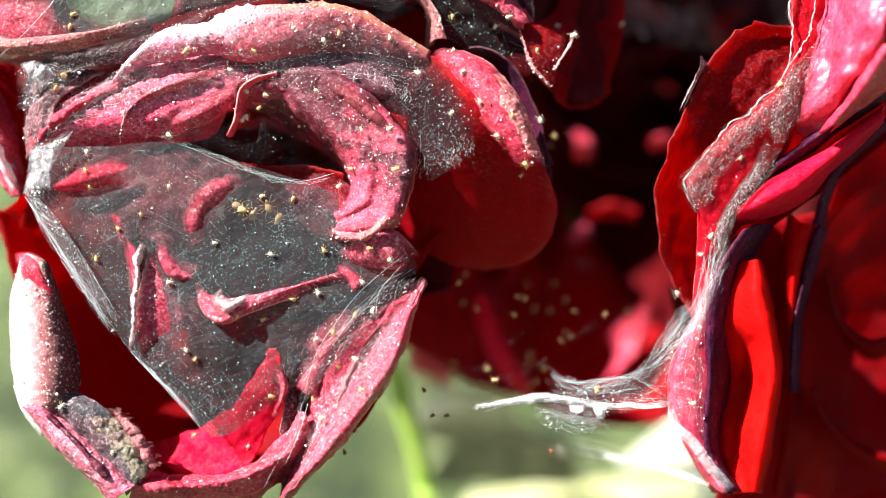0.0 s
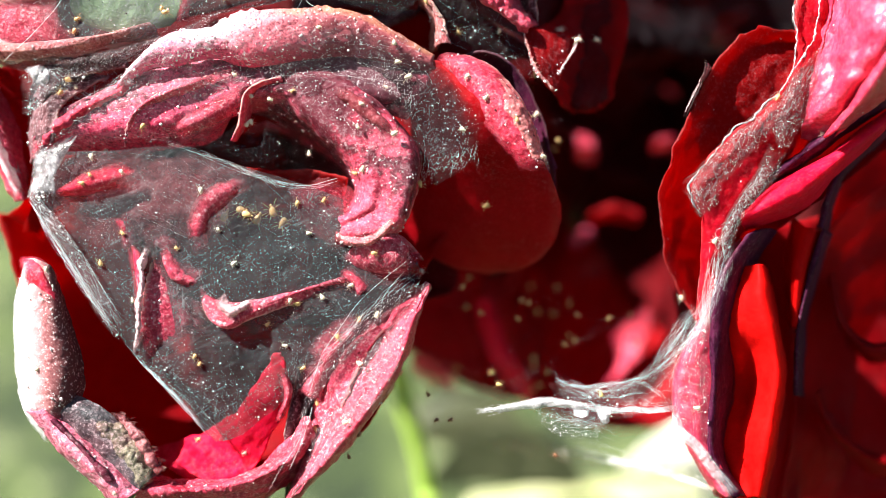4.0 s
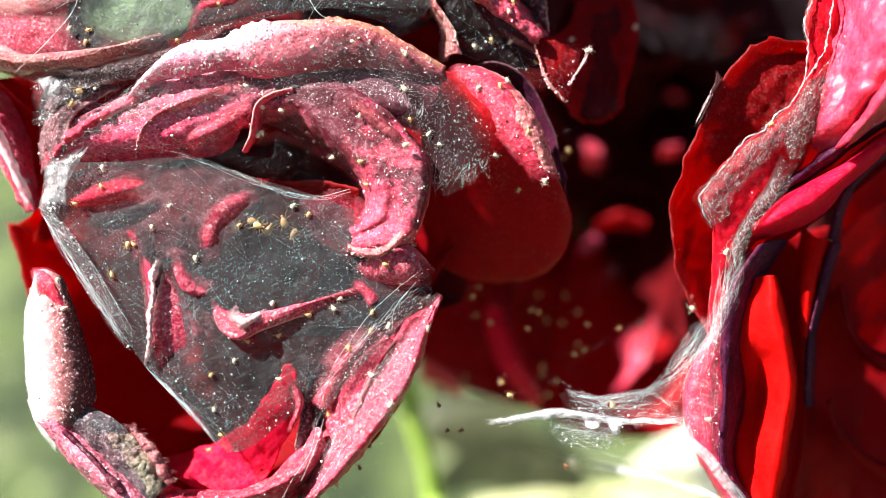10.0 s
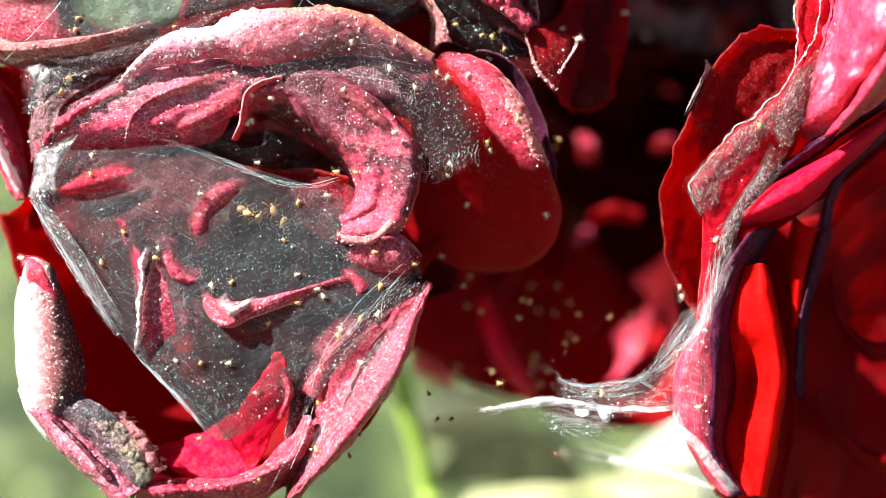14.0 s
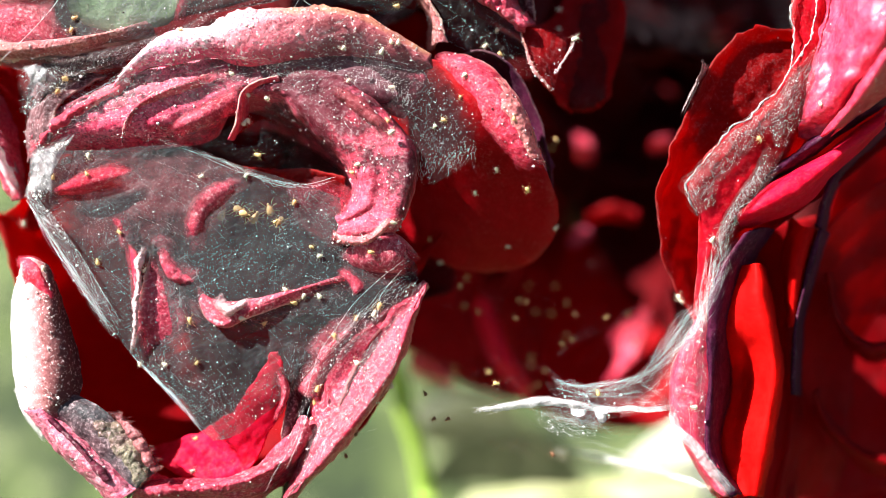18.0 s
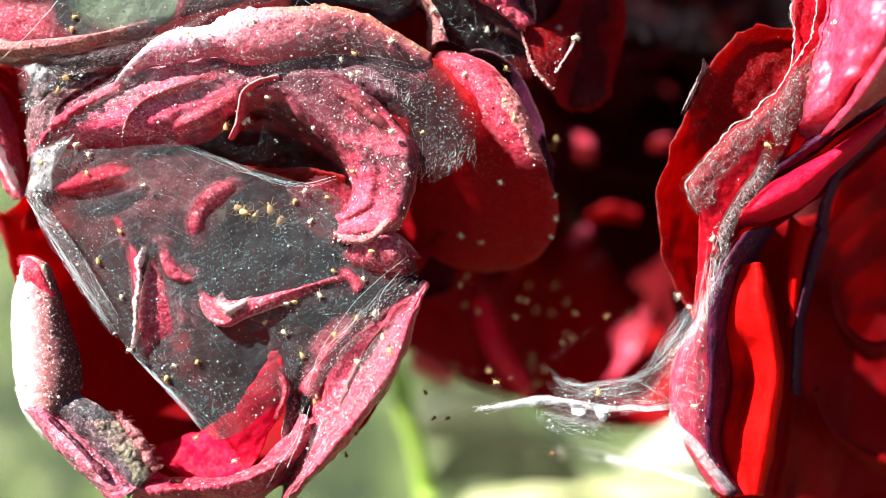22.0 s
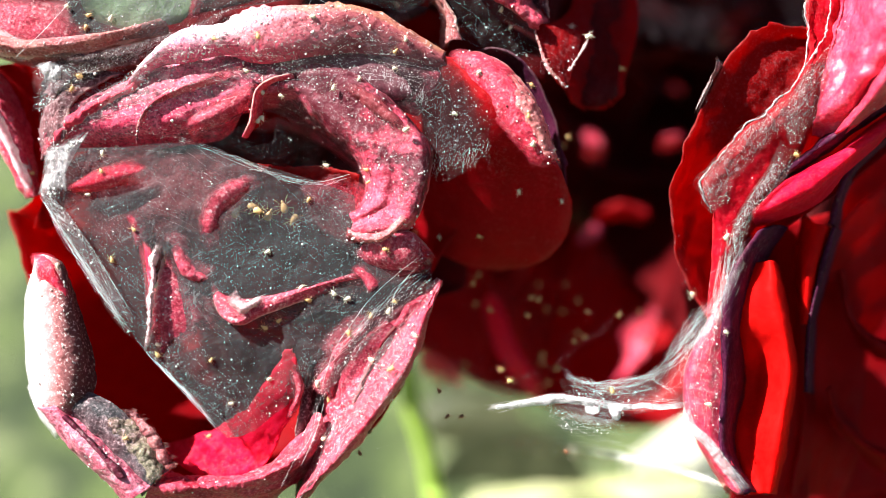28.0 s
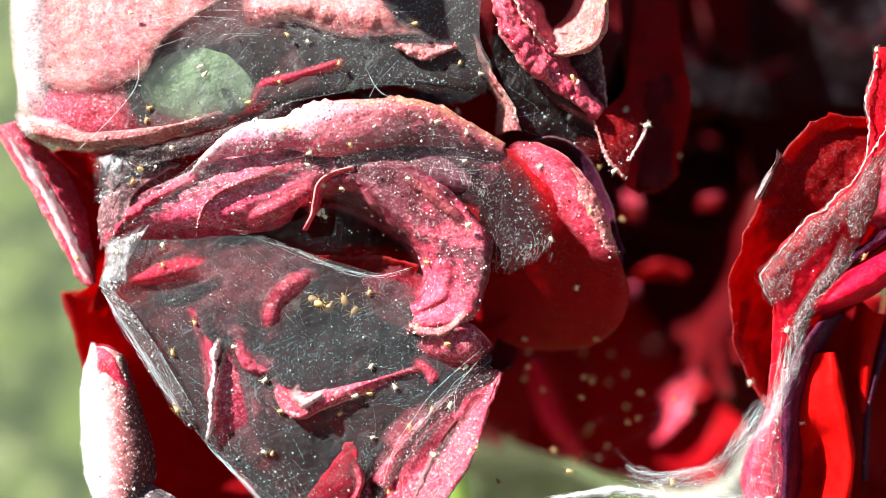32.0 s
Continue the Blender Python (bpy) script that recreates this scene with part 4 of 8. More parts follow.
petal(rose, [[(-5.3, 1.8, -4.4), (-7.5, 1.6, -6.8), (-8.7, 1.8, -9.8), (-8.9, 2, -12.4)], [(-4.8, 0.1, -4.4), (-6.5, -0.2, -6.7), (-7.7, -0.2, -9.6), (-8, 0.2, -12)], [(-4, -0.4, -4.9), (-5.3, -0.8, -6.8), (-6.5, -0.9, -9.5), (-7.2, -0.5, -11.9)]], M_CORAL, nv=36, wrinkle=0.25, size=1.6, ridge=0.5, label="smooth pink petal face")
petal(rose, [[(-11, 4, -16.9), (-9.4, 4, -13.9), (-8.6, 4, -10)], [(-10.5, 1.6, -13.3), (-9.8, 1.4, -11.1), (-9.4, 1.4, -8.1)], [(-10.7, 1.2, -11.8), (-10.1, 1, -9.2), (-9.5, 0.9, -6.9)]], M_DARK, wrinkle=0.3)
petal(rose, [[(-7.1, -0.6, 1.5), (-6.6, -0.8, 1.2), (-5.8, -1, 1.1), (-5, -1.15, 1.1), (-4.3, -1.25, 1.6), (-3.6, -1.25, 2.3)], [(-7.1, -0.8, 1.2), (-6.5, -1, 0.8), (-5.9, -1.2, 0.7), (-5, -1.35, 0.7), (-4.1, -1.45, 1.2), (-3.3, -1.45, 2.1)], [(-7.2, -0.4, 0.9), (-6.6, -0.6, 0.6), (-5.9, -0.8, 0.5), (-5.1, -0.9, 0.5), (-4.1, -1, 1.1), (-3.2, -1, 2.1)]], M_TAN_TORN, nu=80, nv=20, wrinkle=0.12, size=0.6, ragged=0.4, thick=0.06, crust=0.03, label="pale curled tip of the petal")
# petals that push through the silk
petal(rose, [[(-15.1, 0.3, -4.9), (-17.2, 0.2, -6.2), (-19.4, 0.2, -6.9)], [(-16.6, 0, -3), (-17.8, -0.2, -4.3), (-19.5, 0, -6.2)], [(-17.8, -0.2, -1), (-18.6, -0.4, -3.2), (-19.6, -0.2, -5.4)], [(-18.7, -0.3, 0.1), (-19.2, -0.5, -2.1), (-19.7, -0.3, -4.3), (-20, 0.1, -6.3)]], M_PINK_FOLD, wrinkle=0.12, size=1.5, label="torn petal with a pale edge")
petal(rose, [[(-18.8, -0.3, 0.2), (-19.2, -0.5, -0.8), (-19.2, -0.5, -1.8), (-19.4, -0.5, -3.3), (-19.5, -0.4, -4.7), (-19.9, 0, -6.3)], [(-18.9, -0.7, 0.4), (-19.3, -0.9, -0.5), (-19.2, -1, -1.8), (-19.4, -1, -3.2), (-19.5, -0.8, -4.7), (-20, -0.3, -6.4)], [(-19.5, -0.3, 0.2), (-19.6, -0.5, -0.8), (-19.5, -0.6, -2), (-19.8, -0.6, -3.3), (-19.7, -0.5, -4.8), (-20.1, -0.1, -6.4)]], M_WHITE_TORN, nv=18, nu=80, wrinkle=0.16, size=0.5, ridge=0.6, ragged=0.15, crust=0.04, label="bleached fold along the tear")
petal(rose, [[(-14.7, -0.8, -3.2), (-13.8, -1, -4.1), (-12.9, -0.8, -3.6)], [(-14.3, -1.2, -2.8), (-13.5, -1.5, -3.6), (-12.4, -1, -3.1)], [(-14.1, -0.8, -2.4), (-13.3, -1, -3.3), (-12.2, -0.6, -2.8)]], M_WHITE_TORN, nv=18, wrinkle=0.15, size=0.7, ragged=0.2, label="bleached scrap of petal")
petal(rose, [[(-21.6, 3, 0.4), (-21.2, 3, -1.5), (-20.9, 3, -4.5)], [(-20.4, 0.2, 0.8), (-19.9, -0.1, -1), (-19.6, 0, -3.6)], [(-21.2, 0.6, 1.7), (-19.5, -0.4, 0), (-19.3, -0.5, -1), (-19.6, -0.3, -3.6)]], M_HOT_TORN, nv=20, wrinkle=0.2, size=1.5)
petal(rose, [[(-15.6, 4, -6.1), (-13.7, 4, -5.7), (-8.6, 4, -3.4), (-5.6, 4, -2.7)], [(-15.8, 0.2, -2.9), (-14, -0.2, -3.2), (-12, -0.2, -3), (-8.1, -0.1, -2.1), (-5.6, 0.1, -1.6)],
             [(-16.1, 0.3, -1.3), (-15.1, -0.8, -3.7), (-13.9, -1.1, -4.4), (-12.5, -1, -3.7), (-8.8, -0.5, -2.3), (-5.7, -0.1, -1.3)], [(-15.8, 0, -3.4), (-14.9, -0.6, -4.3), (-13.7, -0.8, -4.7), (-12.3, -0.7, -4.1), (-8.6, -0.2, -2.8), (-5.5, 0.2, -2)]], M_PINK_FOLD, wrinkle=0.16, size=1.5, nu=80, nv=30, label="folded pink petal ridge")
petal(rose, [[(-12.6, 0.8, 4.4), (-14.3, 0.5, 2.9), (-15.2, 0.5, 1.5), (-15.5, 0.8, 0)], [(-12.7, 0.1, 4.6), (-14.6, -0.3, 3.3), (-15.6, -0.3, 1.7), (-15.7, 0.2, 0)], [(-13.5, 0, 5), (-15.7, -0.5, 3.8), (-16.6, -0.4, 1.8), (-16.3, 0.2, -0.2)]], M_PINK_TORN, nv=24, wrinkle=0.2, size=1.2)
petal(rose, [[(-25.4, 0.6, 3.6), (-23.1, 0.5, 3.7), (-20.7, 0.8, 4.2)], [(-25.1, -0.1, 3.8), (-22.7, -0.5, 4.3), (-20.2, -0.4, 4.9)], [(-25.2, 0, 3.9), (-23.1, -0.5, 5.1), (-20.8, -0.5, 5.8), (-19.7, 0, 5.4)]], M_HOT_TORN, nv=24, wrinkle=0.12, size=1.2, ragged=0.2)
petal(rose, [[(-6.3, 4, -2.3), (-4, 4, -2.3), (-2.1, 4, -1.5)], [(-6.5, 0.6, -0.9), (-4.1, -0.3, -1.1), (-2.1, 0.2, -1)], [(-6.7, 0, -0.2), (-5.1, -0.8, 0.6), (-3.4, -0.8, 0.7), (-1.8, 0, -0.5)], [(-6.5, 0.6, 0.3), (-4.7, 0.2, 1.1), (-2.9, 0.2, 1.1), (-1.5, 0.8, -0.5)]], M_PINK_FOLD, nv=24, wrinkle=0.25, size=1.5)
petal(rose, [[(-19, 2.5, -1.1), (-17.9, 2.5, -2.2), (-17.1, 2.5, -3.4)], [(-18.3, -0.3, -0), (-17.4, -0.5, -1.6), (-16, -0.3, -2.1)], [(-17.8, 0, 0.6), (-16.8, -0.2, -0.8), (-15.7, 0, -1.4)]], M_PINK_TORN, nv=20, wrinkle=0.3, size=1)
# brown dead petals that lie against the silk from behind
petal(rose, [[(-26.3, 1.2, 6.6), (-21.4, 0.8, 6.6), (-16.6, 0.8, 6.6), (-12.7, 1, 5.5)], [(-26.3, 1, 4.1), (-21.3, 0.5, 3.9), (-16.9, 0.5, 3.5), (-13.3, 0.8, 3.3)], [(-24.1, 1.2, 0), (-21.3, 0.6, 0), (-17.7, 0.6, 0.4), (-14.8, 0.8, 1.1)]], M_BROWN_TORN, wrinkle=0.25, size=2.5, label="dead brown petal behind the silk")
petal(rose, [[(-13.4, 1.2, -5.5), (-9.7, 0.8, -4.4), (-6, 0.8, -2.9)], [(-13.7, 0.8, -4.4), (-9.6, 0.4, -3.2), (-5.2, 0.4, -1.8)], [(-12.7, 1, -3.6), (-8.9, 0.6, -2.2), (-4.5, 0.6, -0.9)]], M_BROWN_TORN, wrinkle=0.2, size=2, label="dead brown petal behind the silk")
petal(rose, [[(-19.7, 1.2, -6.2), (-16.6, 0.8, -5.5), (-14.1, 0.8, -4.9)], [(-19.8, 0.8, -4.4), (-16.5, 0.4, -4), (-14, 0.4, -3.8)], [(-19.6, 1, -1.1), (-17.3, 0.5, -2.2), (-15.5, 0.5, -2.9)]], M_BROWN_TORN, wrinkle=0.2, size=2, label="dead brown petal behind the silk")
# near-black petal standing in for the shade under the silk
petal(rose, [[(-20.6, 5.4, -7.5), (-15, 5, -6.2), (-8.8, 5, -5.8)], [(-18.4, 5.6, -10.2), (-14.7, 5.4, -9.8), (-9.6, 5.4, -8.4)], [(-16.6, 6.5, -13.4), (-14.2, 6.5, -12.8), (-10.7, 6.2, -10.3)]], M_SHADE, wrinkle=0.3, size=2, label="petal under the silk, darkened for shade")
# scraps of petal caught in the silk
for scrap in ([(-21.1, 0, 2.3), (-20.6, 0, 1.5), (-20.3, 0, 0.3)], [(-18.7, 0, 1), (-17.9, 0, 0.4), (-17.5, 0, -0.5)], [(-18, 0, -0.5), (-16.9, 0, -1.4), (-15.9, 0, -1.8)], [(-17.5, 0, -2.9), (-16.9, 0, -3.8), (-16.7, 0, -4.8)], [(-6.7, 0, -1), (-5.9, 0, -1.8), (-5.4, 0, -2.6)], [(-8.1, 0, -7.2), (-7, 0, -5.8), (-5.2, 0, -4.5)], [(-8.6, 0, -9.4), (-8.2, 0, -7.9), (-7.2, 0, -6.7)]):
    pts = np.array(scrap, float)
    way = pts[-1] - pts[0]
    out = np.array((-way[2], 0, way[0])) / np.linalg.norm(way)
    w = 0.34 * np.linalg.norm(way)
    petal(rose, [pts + out * w + (0, 0.35, 0), pts + (0, -0.2, 0), pts - out * w * 0.7 + (0, 0.25, 0)], M_PINK_TORN, nu=26, nv=16, wrinkle=0.15, size=0.9, ragged=0.25, label="torn scrap of pink petal")
# leftmost petals
petal(rose, [[(-30.1, 10, 0.9), (-29.3, 9, 4.6), (-29.3, 9, 10), (-30.1, 9, 13.8)], [(-29.8, 7, 1.7), (-28.9, 6, 4.8), (-29, 6, 8.8), (-30.4, 6, 13.2)], [(-31, 6, 2.6), (-29.2, 4.5, 3.7), (-29.7, 4.5, 6.6), (-30.7, 4.5, 9.4), (-32.4, 4.5, 12.5)]], M_DEEP, wrinkle=0.25)
petal(rose, [[(-29, 5, 4), (-29.5, 5, 7.5), (-31.1, 5, 11.4), (-34.2, 5, 14.9)], [(-28.4, 3, 3.6), (-29.2, 2.5, 6.4), (-30.7, 2.5, 9.8), (-33.7, 2.5, 14.4)], [(-29.6, 4, 3.5), (-30.5, 3.4, 5.8), (-32.3, 3.4, 9.2), (-35.3, 3.4, 14.2)]], M_CORAL, nv=40, nu=80, wrinkle=0.2, size=1.8, ridge=0.6, crust=0.015)
web_sheet("silk_cover", [[(-28.4, 3.4, 4.1), (-29.4, 3, 7.3), (-31.3, 3, 11.1), (-34.3, 3, 14.5)], [(-28.3, 2.2, 3.8), (-29.3, 1.8, 6.2), (-31.1, 1.8, 9.7), (-33.9, 1.8, 14.1)], [(-28.7, 2.6, 3.6), (-29.7, 2.2, 6), (-31.5, 2.2, 9.4), (-34.3, 2.2, 14.1)]], M_SILK_WHITE, rose, 50, 20, 0.2, 1.2)
# crumpled silk-covered corner
petal(rose, [[(-27.5, 2, 5.9), (-27.9, 2.4, 8.2), (-27.2, 2.6, 10.5), (-25.1, 3, 12.4)], [(-26.2, 0.4, 6.5), (-26.2, 0.4, 8.3), (-25.5, 0.6, 10.2), (-23.3, 1.4, 11.8)], [(-25.3, 0.2, 7.2), (-25, 0, 8.6), (-24.3, 0.4, 10.1), (-22, 1.2, 11.6)]], M_BROWN, wrinkle=0.2, size=1.1, ridge=0.8, label="crumpled brown corner under silk")
petal(rose, [[(-28.1, 3, 10.2), (-27.2, 2.6, 12), (-24.9, 2.6, 12.7), (-22, 3, 12.8)], [(-26.9, 1, 10.2), (-25.8, 0.6, 11.8), (-23.9, 0.9, 12.4), (-21.3, 1.8, 13)], [(-26.2, 0.8, 9.7), (-25, 0.5, 11.1), (-23.2, 0.9, 11.7), (-20.9, 1.8, 12.3)]], M_BROWN, nv=24, wrinkle=0.2, size=1.2, ridge=0.8, label="crumpled brown corner under silk")

# ---- the upper rose, seen through its silk ----
upper = thing("rose", (-29.4, 24, 25.3), "withered pink rose behind a dense sheet of silk", "rose", "roses")
stalk(upper, [(-22, 18, 24.8), (-22.5, 30, 20), (-19.5, 42, 8), (-16, 42, -2), (-14.2, 41, -7)], 1.1, material=M_STEM_DARK)
UB = (-21.3, 15, 25)
cup(upper, [(-36.7, 10, 27.1), (-35.8, 9, 20.2), (-34.2, 8, 15.5), (-30.1, 7, 13.3)], UB, M_SHADE, 2, wrinkle=0.4)
cup(upper, [(-30.9, 8, 13.2), (-23.5, 8, 13), (-17.3, 8, 15.9), (-10.8, 8, 17.1)], UB, M_SHADE, 2, wrinkle=0.4)
cup(upper, [(-11.6, 8, 16.7), (-5.9, 8, 16.3), (-1.8, 8, 17.9), (-0.1, 9, 23.5)], (-10.2, 11, 24), M_DARK, 1, wrinkle=0.4)
petal(upper, [[(-33.3, 5, 13.9), (-28.5, 5, 12.7), (-22.7, 5, 13.9), (-19.9, 5, 15)], [(-31.7, 0.6, 14.3), (-27.6, 0.3, 13.4), (-22.4, 0.2, 13.9), (-19.3, 0.6, 14.9)], [(-31, -0.2, 13.5), (-27.6, -0.6, 12.9), (-23.6, -0.6, 13.3), (-18.8, 0, 14.6)], [(-31, 0.7, 13), (-27.9, 0.2, 12.4), (-23.5, 0.2, 12.8), (-18.8, 0.8, 14.4)]], M_TAN, wrinkle=0.1, ragged=0.5, size=1.6, ridge=0.4, nu=80, label="dried tan-pink rim")
petal(upper, [[(-32.4, 1.4, 25.6), (-26.3, 0.8, 25.8), (-17.9, 0.8, 25.5)], [(-32.2, 0.9, 20.7), (-26.8, 0.1, 20.5), (-19.9, 0.2, 22.4)], [(-32, 0.8, 17.8), (-28.8, 0.1, 15.7), (-24.3, -0.1, 16.9), (-22.4, -0.1, 19.7), (-18.5, 0.2, 22.4)]], M_TAN_TORN, wrinkle=0.2, size=3, nu=80)
petal(upper, [[(-32.1, 0.6, 13.2), (-29, 0.2, 12.9), (-23.5, 0.1, 13.6)], [(-32.1, 0.6, 15), (-28.6, 0.1, 14.9), (-24.5, -0.1, 14.7)], [(-31.8, 0.8, 16.4), (-28.6, 0.2, 16.4), (-25.1, 0.1, 16)]], M_PINK_TORN, wrinkle=0.3, nv=24)
petal(upper, [[(-19.4, 6, 25.9), (-13.8, 6, 25.9), (-5.8, 6, 25.9)], [(-17.9, 0.3, 22), (-13.4, 0.2, 22.2), (-8.3, 0.3, 21.7)], [(-18.1, 0.3, 19.8), (-14.8, 0.1, 20.5), (-10.8, 0.1, 19.5), (-5.9, 0.4, 19.8)]], M_TAN_TORN, wrinkle=0.2, size=2, ragged=0.35, nu=70)
petal(upper, [[(-8.1, 3, 20.1), (-5.8, 3, 20.1), (-4.3, 3, 20.1)], [(-7.9, 0.4, 19.1), (-5.9, 0.3, 18.7), (-3.9, 0.5, 19.1)], [(-8.1, 0.3, 19.2), (-6.1, 0.2, 18), (-3.9, 0.4, 19.3)]], M_TAN_TORN, nv=16, wrinkle=0.3, size=1)
petal(upper, [[(-16.8, 0.6, 14.8), (-16.2, 0.4, 16), (-14.3, 0.3, 16.7), (-11.1, 0.4, 17.6)], [(-17.2, 0.4, 14.6), (-16.5, 0, 16.3), (-14.3, -0.1, 17), (-11.1, 0, 18)], [(-17.6, 0.5, 14.6), (-16.8, 0.1, 16.7), (-14.4, -0.1, 17.4), (-11, 0.1, 18.3)]], M_HOT_TORN, nv=20, wrinkle=0.2, size=1.4)
petal(upper, [[(-1.1, 5, 13.9), (-1.1, 5, 16.2), (-2.3, 5, 18.6)], [(-0.4, 1.6, 13.8), (-1.1, 1.4, 16), (-2.4, 1.6, 18.3)], [(0.3, 1.2, 13.7), (-0.4, 0.8, 15.4), (-1.8, 0.8, 17.8), (-2.9, 1, 20)]], M_TAN, nv=20, wrinkle=0.25, size=1.6)
# white petal along the edge, its colour standing in for blown-out sunlight
petal(upper, [[(-35.1, 5, 28), (-34.2, 4, 19.9), (-33.8, 4, 14.7)], [(-32.8, 1.4, 26.8), (-32.3, 0.9, 19.2), (-32.1, 0.9, 14.3)], [(-31.8, 0.8, 26.6), (-31.2, 0.4, 19.1), (-31.2, 0.5, 14.2)], [(-30.4, 1, 26.6), (-29.9, 0.6, 19.2), (-30.1, 0.7, 14.3)]], M_WHITE_TORN, nv=24, wrinkle=0.2, label="outer edge whitened for the sun's glare")
petal(upper, [[(-33.1, 2, 13.7), (-30.4, 1, 12.6), (-27.8, 1, 12.3)], [(-32.8, 0.6, 14.1), (-30.2, 0, 13.3), (-27.1, 0, 12.8)], [(-32.7, 0.8, 15), (-30.4, 0.2, 14.6), (-27.9, 0.3, 13.8)]], M_WHITE_TORN, nv=24, wrinkle=0.25, size=1.4, label="bleached crumpled corner")
# added close behind, its dark colour standing in for shade through the silk
petal(upper, [[(-26.8, 4.4, 27.8), (-18.2, 4, 27.6), (-7.3, 4, 27.6), (-0.4, 4, 27.6)], [(-26.8, 4, 21.5), (-18.1, 3.6, 21.4), (-7.3, 3.4, 21.3), (-1.2, 3.6, 21.4)], [(-26, 2.8, 14.9), (-18.7, 2.8, 15.5), (-12.2, 2.8, 16.9), (-7.3, 2.6, 17), (-2, 3, 16.3)]], M_SHADE, wrinkle=0.4, size=3, label="petal close behind the silk, darkened for shade")
leaf_behind = thing("leaf", (-22.9, 9, 18.5), "green leaf behind the silk sheet", "leaf")
sheet("blade", crumple(loft([[(-23.5, 1.2, 14.9), (-21, 1, 14.3), (-18.1, 1.2, 14.9)], [(-24.3, 0.9, 15.7), (-20.8, 0.7, 15.4), (-17.3, 0.9, 15.6)], [(-24.4, 0.8, 16.7), (-20.7, 0.6, 16.6), (-17.1, 0.8, 16.4)], [(-24, 0.9, 17.7), (-20.8, 0.7, 18), (-17.6, 0.9, 17.4)], [(-22.7, 1.2, 18.7), (-20.8, 1, 19.1), (-19, 1.2, 18.7)]], 30, 20), 0.2, 3, 77), M_LEAF_LIGHT, leaf_behind)

petal(upper, [[(-38.5, 17, 33.9), (-25.5, 17, 34.4), (-11.5, 16, 33.5)], [(-38.5, 17, 26.5), (-25.5, 17, 26.5), (-11.5, 16, 26.2)], [(-36.6, 17, 20), (-25.2, 16, 19.3), (-12.3, 15, 19.1)]], M_SHADE, wrinkle=0.6, size=8)
petal(upper, [[(-32.7, 15, 3.7), (-28.2, 15, 4.6), (-21.6, 14, 6.3), (-10, 14, 9.9), (3.3, 13, 9.7)], [(-33.2, 12, 9.6), (-28.4, 11, 10.3), (-20.7, 11, 11.2), (-9.6, 11, 12.9), (0.7, 11, 12.5)], [(-33.4, 9, 13.4), (-28.2, 8.5, 13.9), (-20, 8.5, 15.7), (-9.3, 8.5, 17.8), (-2.6, 8.5, 17.8), (1.9, 8, 15.2)]], M_DEEP, wrinkle=0.5, nu=70, label="dark outer petal in the gap")

petal(upper, [[(-5.9, 13, 30.7), (-3.3, 13, 22.8), (-2, 13, 16.6), (-2.9, 13, 12.2)], [(0.2, 12, 30.3), (1.5, 12, 22.5), (2.8, 12, 17.3), (1.9, 12, 12.5)], [(4.2, 10, 29.7), (4.8, 11, 22.3), (6.1, 11, 16.3), (7.5, 12, 13)]], M_SHADE, wrinkle=0.5, label="dark petal between the roses")

# ---- the rose above, dried and half in shade ----
top = thing("rose", (9.4, 20, 26.3), "dried dark red rose with curled tan petal edges", "rose", "roses")
stalk(top, [(12.7, 27, 29.1), (16, 50, 27), (18, 66, 16), (16.8, 68, 4)], 1.1, material=M_STEM_DARK)
TB = (12.1, 24, 28.3)
cup(top, [(-2.3, 6, 25.1), (-0.3, 6, 21.1), (2.1, 6, 17.2), (6.3, 7, 14.5)], TB, M_SHADE, 2)
petal(top, [[(8.9, 16, 40.5), (11.7, 16, 41.4), (14.9, 16, 41.4)], [(8.8, 12, 22.7), (11, 12, 23.6), (13.2, 12, 23.2)], [(8.7, 8, 15.4), (10.3, 8, 15.8), (12.2, 9, 15.6)], [(8.1, 6.4, 10.8), (9.6, 6, 10), (11.5, 7, 10.9)]], M_SHADE, wrinkle=0.4, size=2.5, ragged=0.3, label="dark red hanging petal")
petal(top, [[(0.8, 5, 24.8), (2, 5, 22.5), (3.8, 5, 19.4), (6.3, 5, 15.8)], [(-0, 1.6, 23.5), (1.2, 1.2, 20.4), (2.8, 1.2, 18.1), (5.6, 1.8, 15)], [(-1.4, 0.4, 23.1), (-0.5, -0.4, 19.7), (1.1, -0.2, 17.6), (3, 0.6, 16.1), (5.3, 1.2, 14.7)], [(-1.8, 1.4, 23.1), (-1, 1, 19.6), (0.9, 1, 17.4), (5.3, 1.8, 14.5)]], M_PINK, wrinkle=0.25, size=1.2, ridge=0.6, nu=70)
petal(top, [[(4.6, 4, 25.3), (3.9, 4.5, 22.4), (2.3, 4, 20.7)], [(5.5, 1.8, 24.3), (5, 1.6, 20.4), (3.5, 1.6, 19.2), (2.3, 1.4, 18.9)], [(5.6, 0.6, 23.9), (5.2, 0.3, 19.9), (3.6, 0.3, 18.7), (2.2, 0.6, 18.6)], [(6, 1.4, 24.2), (5.6, 1, 19.9), (3.8, 1, 18.6), (2.4, 1.2, 18.5)]], M_TAN, nv=24, wrinkle=0.2, size=1.5, label="curled tan edge")
petal(top, [[(0.7, 3, 22), (1.8, 3, 20.1), (2.8, 3, 19.1)], [(0.2, 0.8, 21.8), (1, 0.4, 20.2), (2.1, 0.4, 18.7)], [(-0.7, 0.2, 22.4), (0.2, -0.3, 20.8), (1.1, -0.2, 19.7), (2, 0.3, 18.6)]], M_PINK, wrinkle=0.3, size=1.2, nv=24)
